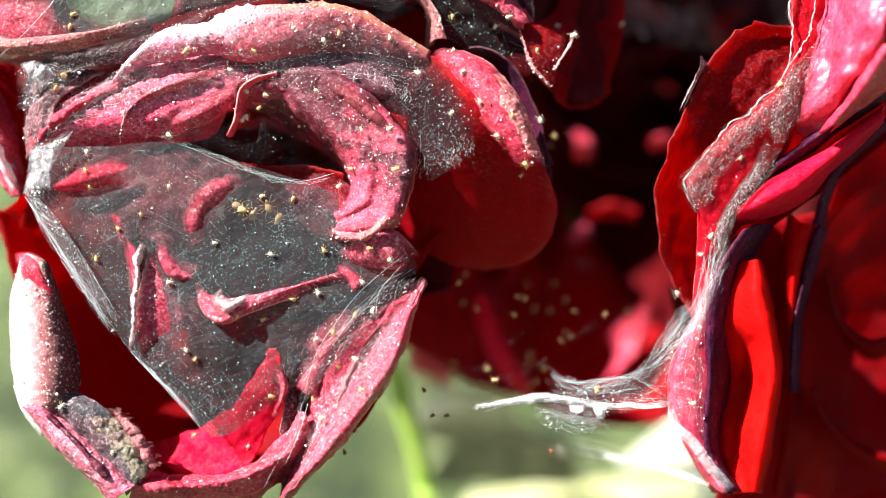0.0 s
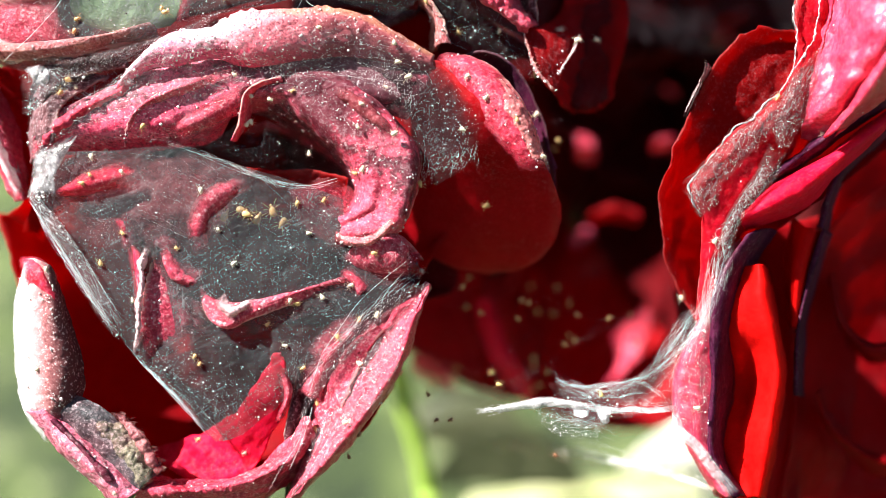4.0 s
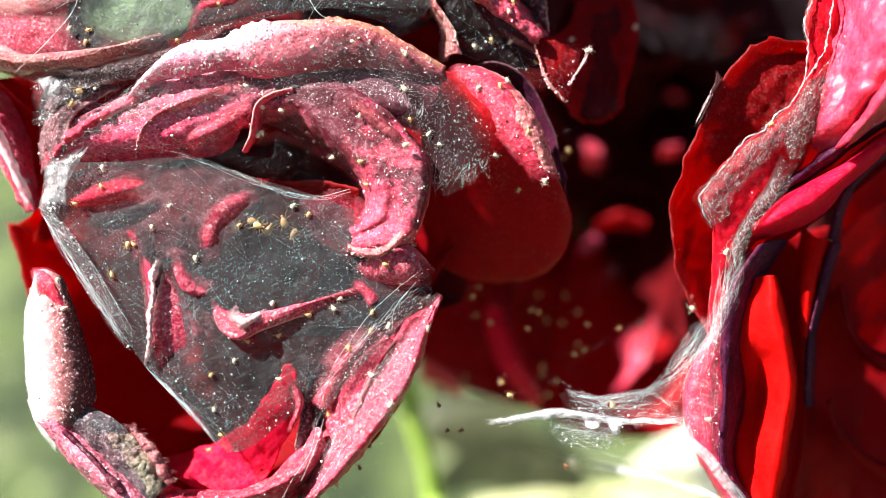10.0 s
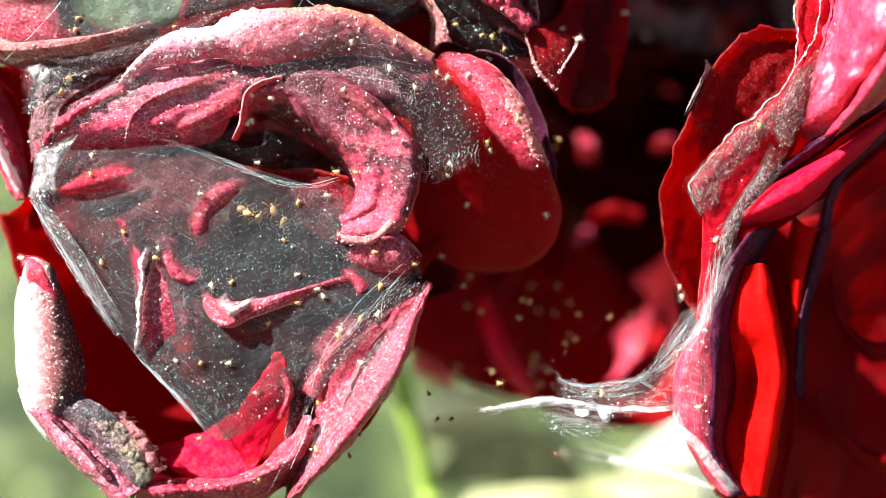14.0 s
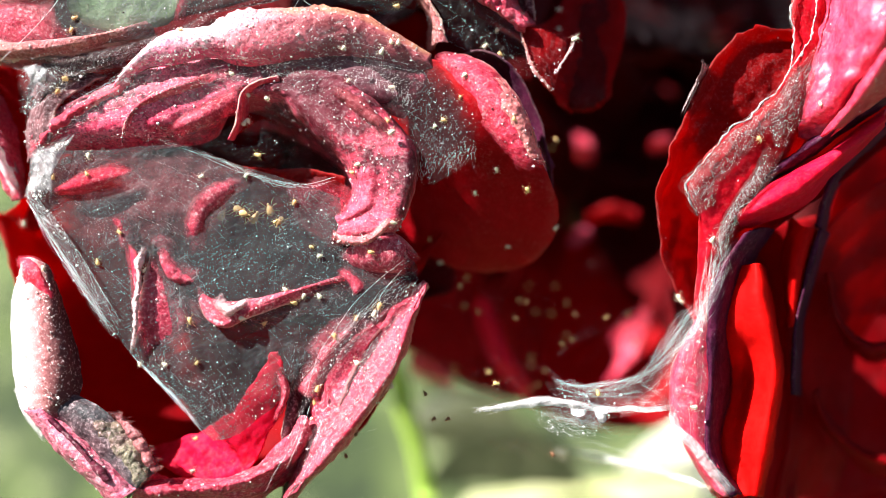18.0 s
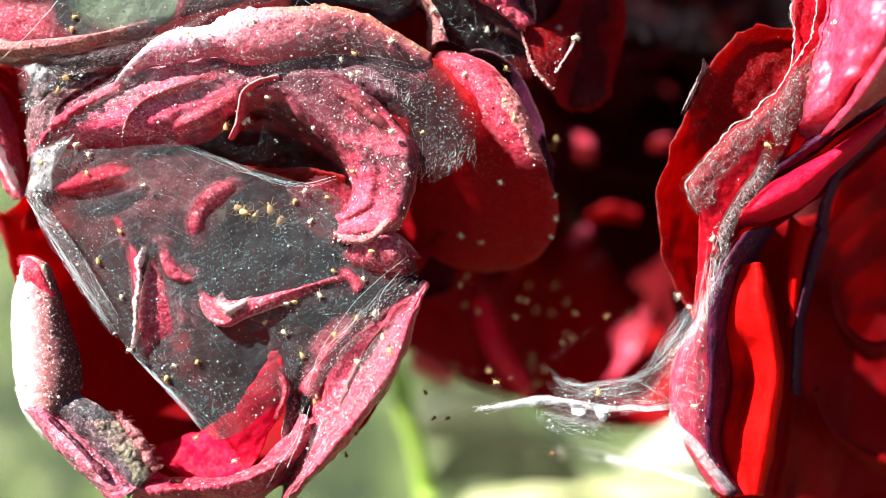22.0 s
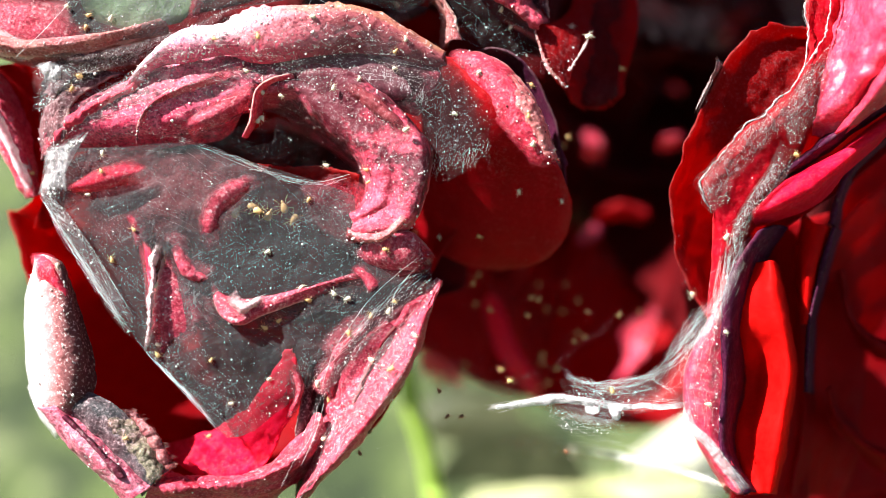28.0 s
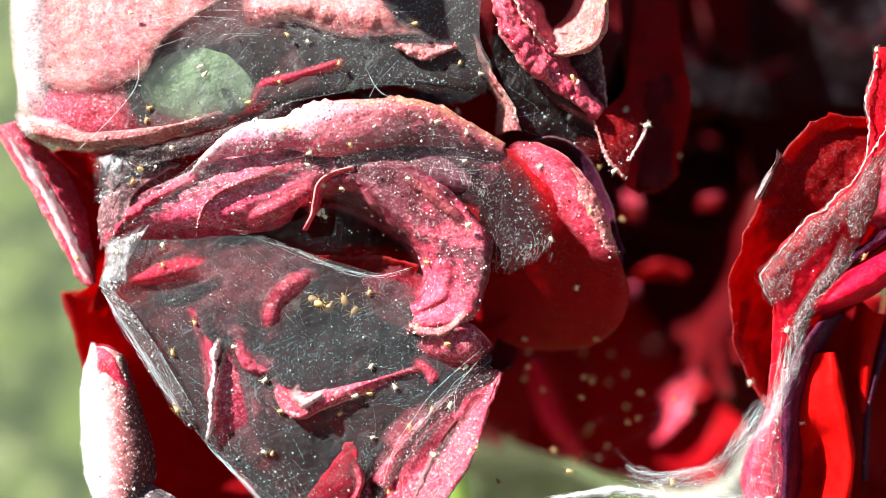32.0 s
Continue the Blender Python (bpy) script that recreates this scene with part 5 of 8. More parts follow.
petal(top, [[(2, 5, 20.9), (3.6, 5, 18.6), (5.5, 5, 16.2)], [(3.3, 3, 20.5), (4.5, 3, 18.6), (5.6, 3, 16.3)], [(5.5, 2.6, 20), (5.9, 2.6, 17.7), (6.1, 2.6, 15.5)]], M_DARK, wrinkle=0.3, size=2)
petal(top, [[(9.9, 12, 25.1), (10.7, 12, 25.3), (11.8, 12, 25.3), (12.9, 12, 25)], [(9.1, 10, 20.4), (10.3, 10, 20.2), (11.9, 10.4, 20.1), (13.2, 10, 19.9)], [(8.2, 8, 17.4), (9.6, 8.4, 17.2), (11.5, 9.4, 17.3), (13.4, 9, 17.4)], [(5.8, 5.4, 15.1), (8, 6.4, 14.9), (10.9, 8.4, 15), (13.1, 8.6, 15.4)], [(6.3, 4.6, 12.8), (8.2, 6.4, 13), (10.7, 8, 13.2), (12.6, 8.4, 13.5)], [(7, 4.4, 11.3), (8.6, 6.4, 11.4), (10.6, 7.6, 11.4), (12.1, 8.2, 12.3)], [(8.1, 5.4, 10.2), (9.2, 6.4, 10), (10.8, 7.4, 10.2), (12.1, 7.8, 11.2)]], M_DEEP, wrinkle=0.35, size=2.2, ragged=0.3, nu=60, nv=80, label="drooping dark red petal")
petal(top, [[(5.1, 2.6, 15.2), (6.6, 2.6, 14.9), (8.5, 3.2, 14.8)], [(5.5, 1.4, 12.9), (6.6, 1.7, 12.7), (7.8, 2.4, 12.7)], [(6.1, 1, 11.4), (6.7, 1.3, 11.2), (7.4, 1.9, 11.4)], [(6.8, 1.1, 10.5), (7, 1.2, 10.5), (7.2, 1.6, 10.6)]], M_EMBER, wrinkle=0.15, size=1.2, ragged=0.3, label="dusty crimson flap folded over it")
petal(top, [[(5, 2.2, 15.2), (5.2, 1.4, 13.5), (5.7, 1, 11.9), (7, 0.9, 10.5)], [(5.1, 2, 15), (5.3, 1.1, 13.4), (5.9, 0.7, 11.9), (7.1, 0.7, 10.5)]], M_TAN_TORN, nv=8, wrinkle=0.12, size=0.6, ragged=0.5, thick=0.05, label="pale margin")
petal(top, [[(8.9, 2.8, 14.7), (8.2, 2.2, 13.4), (7.6, 1.8, 12.4), (7.3, 1.6, 11.7)], [(8.9, 2.6, 14.6), (8.3, 1.9, 13.2), (7.7, 1.5, 12.3), (7.3, 1.5, 11.7)]], M_ASH, nv=8, wrinkle=0.12, size=0.6, ragged=0.5, thick=0.05, label="pale dried vein")
petal(top, [[(-0.9, 9, 16.8), (2.4, 9, 16.8), (7.4, 9, 16)], [(-0.6, 7, 14.1), (3, 7, 13.3), (6.3, 7, 12.5)], [(-0.1, 8, 13), (3.2, 8, 11.8), (6.4, 8, 11.8)]], M_SHADE, wrinkle=0.3, size=3)

# unseen petal, added above to keep the sun off the hanging petals
petal(top, [[(-2, 1, 25.5), (-1.5, 5, 25.5), (-1, 9, 26.5)], [(3, 0.5, 29.5), (3.5, 5, 29.5), (4, 9, 30)], [(8, 1, 33), (9, 5, 33), (10, 9, 34)]], M_DEEP, wrinkle=0.4, size=4, label="unseen upper petal added to shade those below")
# ---- the right rose, lit through its petals ----
right = thing("rose", (35.4, 22, -2.9), "large red rose with sunlit translucent petals and purple lips", "rose", "roses")
stalk(right, [(43.3, 28, -6.3), (44.9, 44, -16.2)] + down_to_ground((56.1, 60, -33.2)), 1.2)
RB = (40.2, 26, -6.2)
# outer petal, cupped towards the open side, with sun on its floor
petal(right, [[(22.5, 10, -4), (22.8, 11, -0.7), (22.3, 9, 2.3), (21.7, 5, 5.2), (21.8, 2.4, 8.2), (22.6, 2, 10.4), (23.5, 2, 11.9), (24.8, 2.4, 12.7)],
              [(20.1, 9, -4.6), (19.4, 9, -1), (18.9, 8, 1.9), (18.1, 5, 5), (19, 2.8, 8.2), (20.3, 2.3, 10.4), (21.9, 2.2, 12.7), (24.3, 2.6, 13.5)],
              [(17.7, 5, -4.6), (16.4, 5, -1.3), (15.8, 5, 1.4), (15.7, 4, 4.7), (16.4, 2.6, 7.8), (18.1, 2.2, 10.7), (20.5, 2.2, 13.6), (24.2, 2.8, 14.2)],
              [(16.8, 3, -4.8), (14.9, 2.6, -1.5), (14.2, 2, 1.4), (14.1, 1.5, 4.6), (15.2, 1.2, 8), (17.1, 1, 11.8), (19.7, 1.2, 14.5), (23.7, 2, 14.7)]], M_EMBER, ragged=0.4, wrinkle=0.3, size=2.4, nu=90, nv=60, ridge=0.4, label="cupped outer petal with sun on its floor")
# the shade of this recess is put into the petal colour
petal(right, [[(17.3, 13, -0.7), (18.2, 13, -6), (20, 13, -11.3), (21.7, 13, -14.8)], [(20.1, 12, 0.2), (21, 12, -5.9), (21.8, 12, -11.1), (23.1, 12, -14.6)], [(23.7, 11, 1), (23.7, 11, -5.8), (24.1, 11, -10.9), (24.5, 11, -14.4)]], M_SHADE, wrinkle=0.4, size=5, label="sheltered petal darkened for shade")
petal(right, [[(15.6, 2, 8.8), (16.4, 1.8, 10.7), (17.6, 1.8, 12.3)], [(15.6, 0.8, 9.3), (16.3, 0.6, 10.9), (17, 0.6, 12.2)], [(15.8, 0.4, 9.8), (16.4, 0.2, 11.2), (16.7, 0.2, 12.4)]], M_ASH, nv=14, wrinkle=0.1, size=0.8, ragged=0.3, label="pale dried tip of the petal edge")
# inner petal under the dusty silk
petal(right, [[(20.6, 8, -5.5), (22, 8, -0.6), (23.1, 7, 2.7), (24.7, 6, 5.4), (26.3, 6, 8.6), (27.1, 6, 11.8), (27.5, 6, 16.2), (27.9, 6, 20.5)],
              [(17.4, 1.4, -4.5), (18.1, 1.4, -0.4), (19.3, 1, 2.3), (21.5, 0.8, 5.9), (23.4, 0.8, 9.3), (24.3, 0.9, 12.1), (24.7, 1.2, 15.2), (25.4, 1.6, 19.2)],
              [(16.7, 0.6, -4.4), (17, 0.3, -0.4), (17.3, 0, 2.7), (19.2, -0.3, 6.3), (22.1, -0.2, 9.5), (23.2, 0.1, 12.3), (23.5, 0.5, 15.1), (24.2, 1, 19.1)],
              [(16.1, 0.9, -4.3), (16.5, 0.6, 2.4), (15.7, 0.3, 4.6), (17.7, 0, 7.1), (21.1, 0, 10.1), (22.5, 0.2, 12.7), (22.4, 0.4, 15.2), (23.4, 1, 19.1)]], M_RED, wrinkle=0.2, size=1.4, nu=150, nv=60, ridge=0.5, ragged=0.25)
# satin petals above
petal(right, [[(23.2, 1.5, 7.6), (24.4, 0.5, 7.3), (25.5, -1, 9), (26.7, -3, 11)],
              [(22.7, -0.2, 8.4), (23.9, -1.6, 9.3), (25, -3.4, 11.3), (25.9, -5, 13)],
              [(23.6, 0.2, 11.6), (24.6, -1.2, 12.6), (25.3, -3, 14.1), (26.1, -5, 15.3)],
              [(24.5, 0.8, 15), (25.3, -0.4, 16.1), (26, -2, 17.5), (26.7, -4, 18.6)],
              [(25.2, 1.6, 19.6), (26.1, 0.6, 20.8), (27, -1, 21.3), (27.6, -3, 21.7)]], M_SATIN, wrinkle=0.4, size=2.4, nu=80, nv=70, ridge=0.6, label="satin pink sunlit petal")
petal(right, [[(23.9, -0.4, 7.4), (25, -2.2, 9.4), (25.9, -4, 11.8)], [(24, -2, 7.6), (24.8, -3.8, 9.3), (25.9, -5.4, 11.9)], [(25, -1.4, 7.9), (25.7, -3, 9.4), (26.5, -4.8, 11.4)], [(24.8, 0.6, 7.5), (26.1, -0.6, 8.6), (27.3, -2.4, 9.7)]], M_SATIN, wrinkle=0.15, size=2, nv=30, label="second satin fold")
petal(right, [[(20.8, 2, 4.2), (23, 1.6, 5.6), (25.4, 1.2, 7.4), (28.8, 0.6, 9.8)], [(20.1, 0.6, 4.3), (22.5, 0.2, 6.1), (24.7, -0.4, 7.8), (27.9, -1.2, 10.2)], [(21.1, 1.4, 5), (23.1, 1, 6.7), (25.3, 0.4, 8.3), (28.3, -0.4, 10.8)]], M_PURPLE, nv=24, wrinkle=0.2, size=2, label="dark purple petal edge")
# scarlet rim
petal(right, [[(19.9, 2.4, 1.6), (22.1, 2, 2.4), (23.9, 1.8, 3.3), (25.6, 1.6, 5.1), (28.8, 1.4, 8.3)],
              [(18.8, 0.2, 2.1), (20, -0.5, 2.6), (22.1, -0.8, 3.7), (24.2, -0.8, 5.4), (27.8, -0.8, 8.4)],
              [(19, 0.2, 2.7), (20.4, -0.3, 3.8), (22.2, -0.5, 4.9), (24.4, -0.4, 6.2), (28, -0.4, 8.9)],
              [(19.8, 1.6, 3), (21.2, 1.4, 4.4), (23.1, 1.2, 5.5), (25.2, 1.2, 6.7), (28.7, 1, 9.4)]], M_HOT, wrinkle=0.12, size=3, nu=80, nv=40, label="rolled scarlet rim")
petal(right, [[(31.5, 6, 8.6), (29.3, 6, 6.6), (27.5, 6, 4.2), (26.7, 6, 1)], [(29.7, 2.4, 8.6), (27.7, 2.6, 6.8), (26, 2.8, 4.6), (25.3, 3.2, 1.6)], [(29.7, 2.4, 8.9), (27.5, 2.6, 7), (25.7, 2.8, 4.8), (25, 3.2, 1.8)]], M_PURPLE, nv=16, wrinkle=0.12, size=2, label="thin purple lip")
# lower bowl: pink outer wall, purple edge, glowing inside
petal(right, [[(19.4, 1.8, 1), (17.5, 0.8, -2.6), (17, 0.4, -5.5), (17.2, 0.3, -8.4), (16.9, 0.3, -12.1), (18.5, 0.3, -15.7)], [(18.5, 1.6, 0.3), (16.8, 0.5, -3.3), (15.9, 0.2, -6.2), (15.7, 0, -9.1), (16, 0, -12), (17.9, 0, -15.6)], [(18.4, 2.4, -0.1), (16.7, 1.4, -3.8), (15.3, 1, -6.7), (14.8, 1, -8.9), (15.3, 1, -11.7), (17.6, 1, -15.5)], [(19.4, 5, -0.5), (18.1, 5, -4.4), (16.6, 5, -7.4), (16, 5, -9.5), (16.5, 5, -12.7), (18.8, 5, -17)]], M_SATIN, nv=40, nu=80, wrinkle=0.18, size=2, label="pink sunlit outer wall")
petal(right, [[(22.5, 4, 1.6), (20.9, 4, -1.3), (19.9, 4, -5.1), (19.6, 4, -9), (19.2, 4, -14), (21.2, 4, -16.7)], [(20.9, 1.4, 1.6), (18.9, 1, -1.2), (18, 0.8, -4.8), (17.6, 0.6, -8.5), (17.4, 0.6, -12.7), (19.1, 0.6, -15.6)], [(19.7, 0.5, 1.4), (17.7, 0.2, -1.7), (17.1, 0, -4.9), (17.1, 0, -8.4), (16.9, 0, -12.9), (18.5, 0, -15.6)], [(19.2, 0.8, 1), (17.2, 0.4, -2.2), (16.9, 0.3, -5.1), (17, 0.2, -8.4), (16.7, 0.2, -13), (18.2, 0.2, -15.7)]], M_PURPLE, nv=36, nu=80, wrinkle=0.12, size=2, ridge=0.3, ragged=0.2, label="dark purple petal edge")
# bowl wall in the brightened red that stands in for sun on it
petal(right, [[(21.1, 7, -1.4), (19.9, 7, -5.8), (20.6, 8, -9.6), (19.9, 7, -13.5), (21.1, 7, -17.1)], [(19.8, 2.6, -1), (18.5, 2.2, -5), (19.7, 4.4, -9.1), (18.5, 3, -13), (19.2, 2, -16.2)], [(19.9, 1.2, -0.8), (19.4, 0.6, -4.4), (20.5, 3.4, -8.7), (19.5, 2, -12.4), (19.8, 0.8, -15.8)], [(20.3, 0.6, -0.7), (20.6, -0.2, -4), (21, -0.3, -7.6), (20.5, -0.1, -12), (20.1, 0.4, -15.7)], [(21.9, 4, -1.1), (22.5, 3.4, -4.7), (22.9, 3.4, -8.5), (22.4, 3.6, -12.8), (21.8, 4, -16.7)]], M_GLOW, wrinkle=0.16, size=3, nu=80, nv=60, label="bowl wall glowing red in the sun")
petal(right, [[(20.7, 7, 1), (19.5, 7, -3.8), (19.5, 7, -10.3), (19.5, 7, -18.3)], [(23.9, 8, 1.9), (23.4, 8, -3.9), (23.7, 8, -10.4), (22.6, 8, -18.6)], [(27.1, 8, 2.7), (26.3, 9, -4), (26.3, 9, -10.6), (25.9, 9, -18.9)]], M_DEEP, wrinkle=0.3, size=3, label="inner wall of the bowl")
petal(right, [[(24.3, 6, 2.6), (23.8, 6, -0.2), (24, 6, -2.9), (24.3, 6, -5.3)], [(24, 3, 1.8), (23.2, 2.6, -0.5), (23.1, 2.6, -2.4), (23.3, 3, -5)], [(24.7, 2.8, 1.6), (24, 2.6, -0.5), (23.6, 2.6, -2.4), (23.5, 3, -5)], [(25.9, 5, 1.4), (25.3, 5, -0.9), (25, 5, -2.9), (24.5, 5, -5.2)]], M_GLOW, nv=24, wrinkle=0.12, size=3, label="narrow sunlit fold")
petal(right, [[(27.5, 7, 1.4), (26.4, 7, -2.2), (25.6, 7, -5.4), (25.5, 7, -10.3)], [(25.3, 2.8, 1.5), (24.3, 2.8, -2.1), (23.6, 2.8, -5.1), (23.6, 3.2, -9.6)], [(25, 2.8, 1.4), (24, 2.8, -2.2), (23.4, 2.8, -5.2), (23.4, 3.2, -9.6)]], M_PURPLE, nv=14, wrinkle=0.12, size=2, label="thin purple lip")
# inner petals in the darkened red, which carries the bowl's shade
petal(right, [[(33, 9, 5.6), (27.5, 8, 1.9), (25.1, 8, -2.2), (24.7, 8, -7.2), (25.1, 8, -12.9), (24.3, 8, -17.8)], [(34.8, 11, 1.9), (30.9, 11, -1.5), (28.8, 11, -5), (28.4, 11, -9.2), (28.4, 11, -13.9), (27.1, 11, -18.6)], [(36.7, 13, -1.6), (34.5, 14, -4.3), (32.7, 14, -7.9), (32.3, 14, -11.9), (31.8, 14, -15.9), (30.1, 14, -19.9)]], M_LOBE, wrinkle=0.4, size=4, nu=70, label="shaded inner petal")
petal(right, [[(20.1, 4, 0.3), (22.8, 4, 1.8), (26.8, 4.4, 4.5), (31, 5, 7.7)], [(20.4, 5, 1.8), (23.2, 5, 3.2), (27.2, 5.4, 5.8), (31.5, 6, 9)]], M_DEEP, nv=14, wrinkle=0.2, size=3, label="shaded fold under the rim")
petal(right, [[(35.8, 13, -7.8), (32.7, 12, -8.5), (30.1, 11, -6.2), (28.8, 10, -2.3)], [(32.8, 7, -6.4), (30, 6.6, -7), (27.8, 6.4, -4.8), (26.9, 6, -1.5)], [(33, 7.4, -5.9), (30.3, 7, -6.4), (28.2, 6.8, -4.4), (27.4, 6.4, -1.4)]], M_DEEP, nv=20, wrinkle=0.3, size=3, label="deep inner fold")
petal(right, [[(35.8, 13, -17.9), (32.3, 12, -16.8), (29.2, 11, -13.9), (28, 10, -11.2)], [(32.8, 7, -15.5), (29.6, 6.6, -14.5), (27, 6.4, -12.2), (26, 6, -9.9)], [(33, 7.4, -15), (30, 7, -14), (27.5, 6.8, -11.7), (26.5, 6.4, -9.6)]], M_DEEP, nv=20, wrinkle=0.3, size=3, label="deep inner fold")
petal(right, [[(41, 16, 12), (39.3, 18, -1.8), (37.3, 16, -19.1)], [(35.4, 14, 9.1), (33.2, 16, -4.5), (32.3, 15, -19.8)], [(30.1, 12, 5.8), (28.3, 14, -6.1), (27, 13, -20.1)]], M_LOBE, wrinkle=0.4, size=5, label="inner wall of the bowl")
cup(right, [(27.5, 14, -20.5), (31.9, 14, -24), (40.9, 14, -23.2)], (45.4, 30, -8.6), M_DEEP, 3)
cup(right, [(39.5, 10, -19.4), (41.2, 10, -6.7), (40.3, 10, 6), (38.7, 10, 18.6)], (45.4, 30, -3.2), M_DEEP, 3)
cup(right, [(38.7, 10, 21.1), (33.7, 12, 22.6), (29.3, 14, 17.9), (28.2, 16, 6.5)], (45.4, 30, 2.2), M_DEEP, 3)

# ---- the rose behind, out of the sun but for small patches ----
back = thing("rose", (13.5, 44, 1.3), "dark red rose deep in shade with small sunlit patches", "rose", "roses")
stalk(back, [(16.6, 62, 4.5)] + HIDDEN_FOOT, 1.2, material=M_STEM_DARK)
KB = (16.6, 62, 4.5)
# cups in darkened petal copies: this rose's shade is put into their colour
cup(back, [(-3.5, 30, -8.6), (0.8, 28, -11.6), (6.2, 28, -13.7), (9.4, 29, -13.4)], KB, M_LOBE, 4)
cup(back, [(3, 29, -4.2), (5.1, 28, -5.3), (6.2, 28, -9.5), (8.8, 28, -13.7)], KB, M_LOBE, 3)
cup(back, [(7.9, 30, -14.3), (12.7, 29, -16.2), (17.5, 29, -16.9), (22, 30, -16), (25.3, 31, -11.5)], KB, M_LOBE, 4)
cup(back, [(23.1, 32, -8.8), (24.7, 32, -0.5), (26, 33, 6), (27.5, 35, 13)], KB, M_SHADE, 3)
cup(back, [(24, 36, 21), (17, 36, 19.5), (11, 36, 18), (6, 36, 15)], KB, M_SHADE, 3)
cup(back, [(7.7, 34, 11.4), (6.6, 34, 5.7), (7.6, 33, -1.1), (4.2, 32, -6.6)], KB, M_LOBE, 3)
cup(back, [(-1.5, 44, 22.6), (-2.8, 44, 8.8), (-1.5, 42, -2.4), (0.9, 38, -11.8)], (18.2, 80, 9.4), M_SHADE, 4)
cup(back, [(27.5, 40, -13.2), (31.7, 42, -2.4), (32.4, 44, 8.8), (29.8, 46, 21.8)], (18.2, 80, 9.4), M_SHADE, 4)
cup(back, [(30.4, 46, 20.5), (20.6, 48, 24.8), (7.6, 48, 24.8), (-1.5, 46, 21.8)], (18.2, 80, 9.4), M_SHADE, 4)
petal(back, [[(-5, 29, -0.4), (-1.3, 29, -0.4), (3.5, 29, -1.4)], [(-5, 27.6, -5.4), (-1, 27.6, -6.2), (3.5, 27.6, -7.2)], [(-4.9, 27, -8.5), (-1, 27, -10.1), (3.2, 27.4, -12.1)]], M_LOBE, wrinkle=0.4, size=4, label="dark petal low in the rose")
# small petals added at the sun gaps, sunlight put into their brighter colours
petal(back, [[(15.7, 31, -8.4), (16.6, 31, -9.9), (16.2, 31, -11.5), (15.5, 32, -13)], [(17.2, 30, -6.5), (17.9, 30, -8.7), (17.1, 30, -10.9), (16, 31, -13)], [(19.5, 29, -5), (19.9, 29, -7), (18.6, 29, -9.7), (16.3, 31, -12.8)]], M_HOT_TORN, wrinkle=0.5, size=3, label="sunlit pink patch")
petal(back, [[(14.8, 35, 2.9), (17.1, 35, 3.2), (19.4, 35, 2.7)], [(14.4, 34, 3.6), (16.9, 34, 4.1), (19.5, 34, 3.4)], [(14.8, 34, 4), (16.9, 34, 4.8), (19.4, 34, 4.1)]], M_LOBE, wrinkle=0.4, size=3)
petal(back, [[(12.5, 35, 1.1), (13.4, 35, 2), (14.6, 35, 2.5)], [(12.6, 34, 0.6), (13.7, 34, 1.5), (14.9, 34, 2)], [(13.2, 34, 0.4), (14.2, 34, 1.1), (15, 34, 1.4)]], M_SATIN, wrinkle=0.3, size=3)
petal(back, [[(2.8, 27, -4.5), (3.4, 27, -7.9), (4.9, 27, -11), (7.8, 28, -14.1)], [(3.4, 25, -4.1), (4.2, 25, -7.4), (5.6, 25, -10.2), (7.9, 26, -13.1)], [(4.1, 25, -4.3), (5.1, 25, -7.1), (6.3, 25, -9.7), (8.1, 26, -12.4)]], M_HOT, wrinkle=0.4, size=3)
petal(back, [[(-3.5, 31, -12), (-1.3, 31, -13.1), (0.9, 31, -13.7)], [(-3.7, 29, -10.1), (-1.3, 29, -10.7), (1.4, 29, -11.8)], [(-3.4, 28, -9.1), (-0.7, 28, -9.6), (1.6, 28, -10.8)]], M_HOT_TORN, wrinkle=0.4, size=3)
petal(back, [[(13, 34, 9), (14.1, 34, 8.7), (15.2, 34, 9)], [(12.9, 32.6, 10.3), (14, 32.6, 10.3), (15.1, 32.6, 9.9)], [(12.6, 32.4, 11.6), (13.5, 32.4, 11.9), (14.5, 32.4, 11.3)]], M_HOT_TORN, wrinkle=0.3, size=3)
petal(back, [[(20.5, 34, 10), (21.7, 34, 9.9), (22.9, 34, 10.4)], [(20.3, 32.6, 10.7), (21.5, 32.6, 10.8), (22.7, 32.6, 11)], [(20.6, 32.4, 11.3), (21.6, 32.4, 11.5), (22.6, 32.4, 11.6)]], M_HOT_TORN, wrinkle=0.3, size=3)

dim = thing("rose", (37.5, 50, 25.3), "dark withered rose in deep shade behind silk haze", "rose", "roses")
stalk(dim, [(37.9, 72, 30.3), (35.3, 100, 18.4)] + HIDDEN_FOOT, 1.2, material=M_STEM_DARK)
DB = (37.9, 72, 30.3)
# near-black cups, coloured for the deep shade they stand in
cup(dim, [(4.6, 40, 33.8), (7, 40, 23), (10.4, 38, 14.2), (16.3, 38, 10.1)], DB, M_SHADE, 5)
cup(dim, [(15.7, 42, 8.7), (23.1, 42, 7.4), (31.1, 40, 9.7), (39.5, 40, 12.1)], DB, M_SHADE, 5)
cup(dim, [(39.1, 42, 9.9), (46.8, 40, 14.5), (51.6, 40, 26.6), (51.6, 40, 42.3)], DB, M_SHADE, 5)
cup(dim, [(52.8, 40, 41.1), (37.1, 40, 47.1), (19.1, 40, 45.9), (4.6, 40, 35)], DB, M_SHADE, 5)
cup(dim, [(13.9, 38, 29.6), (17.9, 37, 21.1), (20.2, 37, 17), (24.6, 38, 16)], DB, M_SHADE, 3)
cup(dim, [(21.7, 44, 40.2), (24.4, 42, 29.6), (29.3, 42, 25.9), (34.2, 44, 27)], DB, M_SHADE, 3)
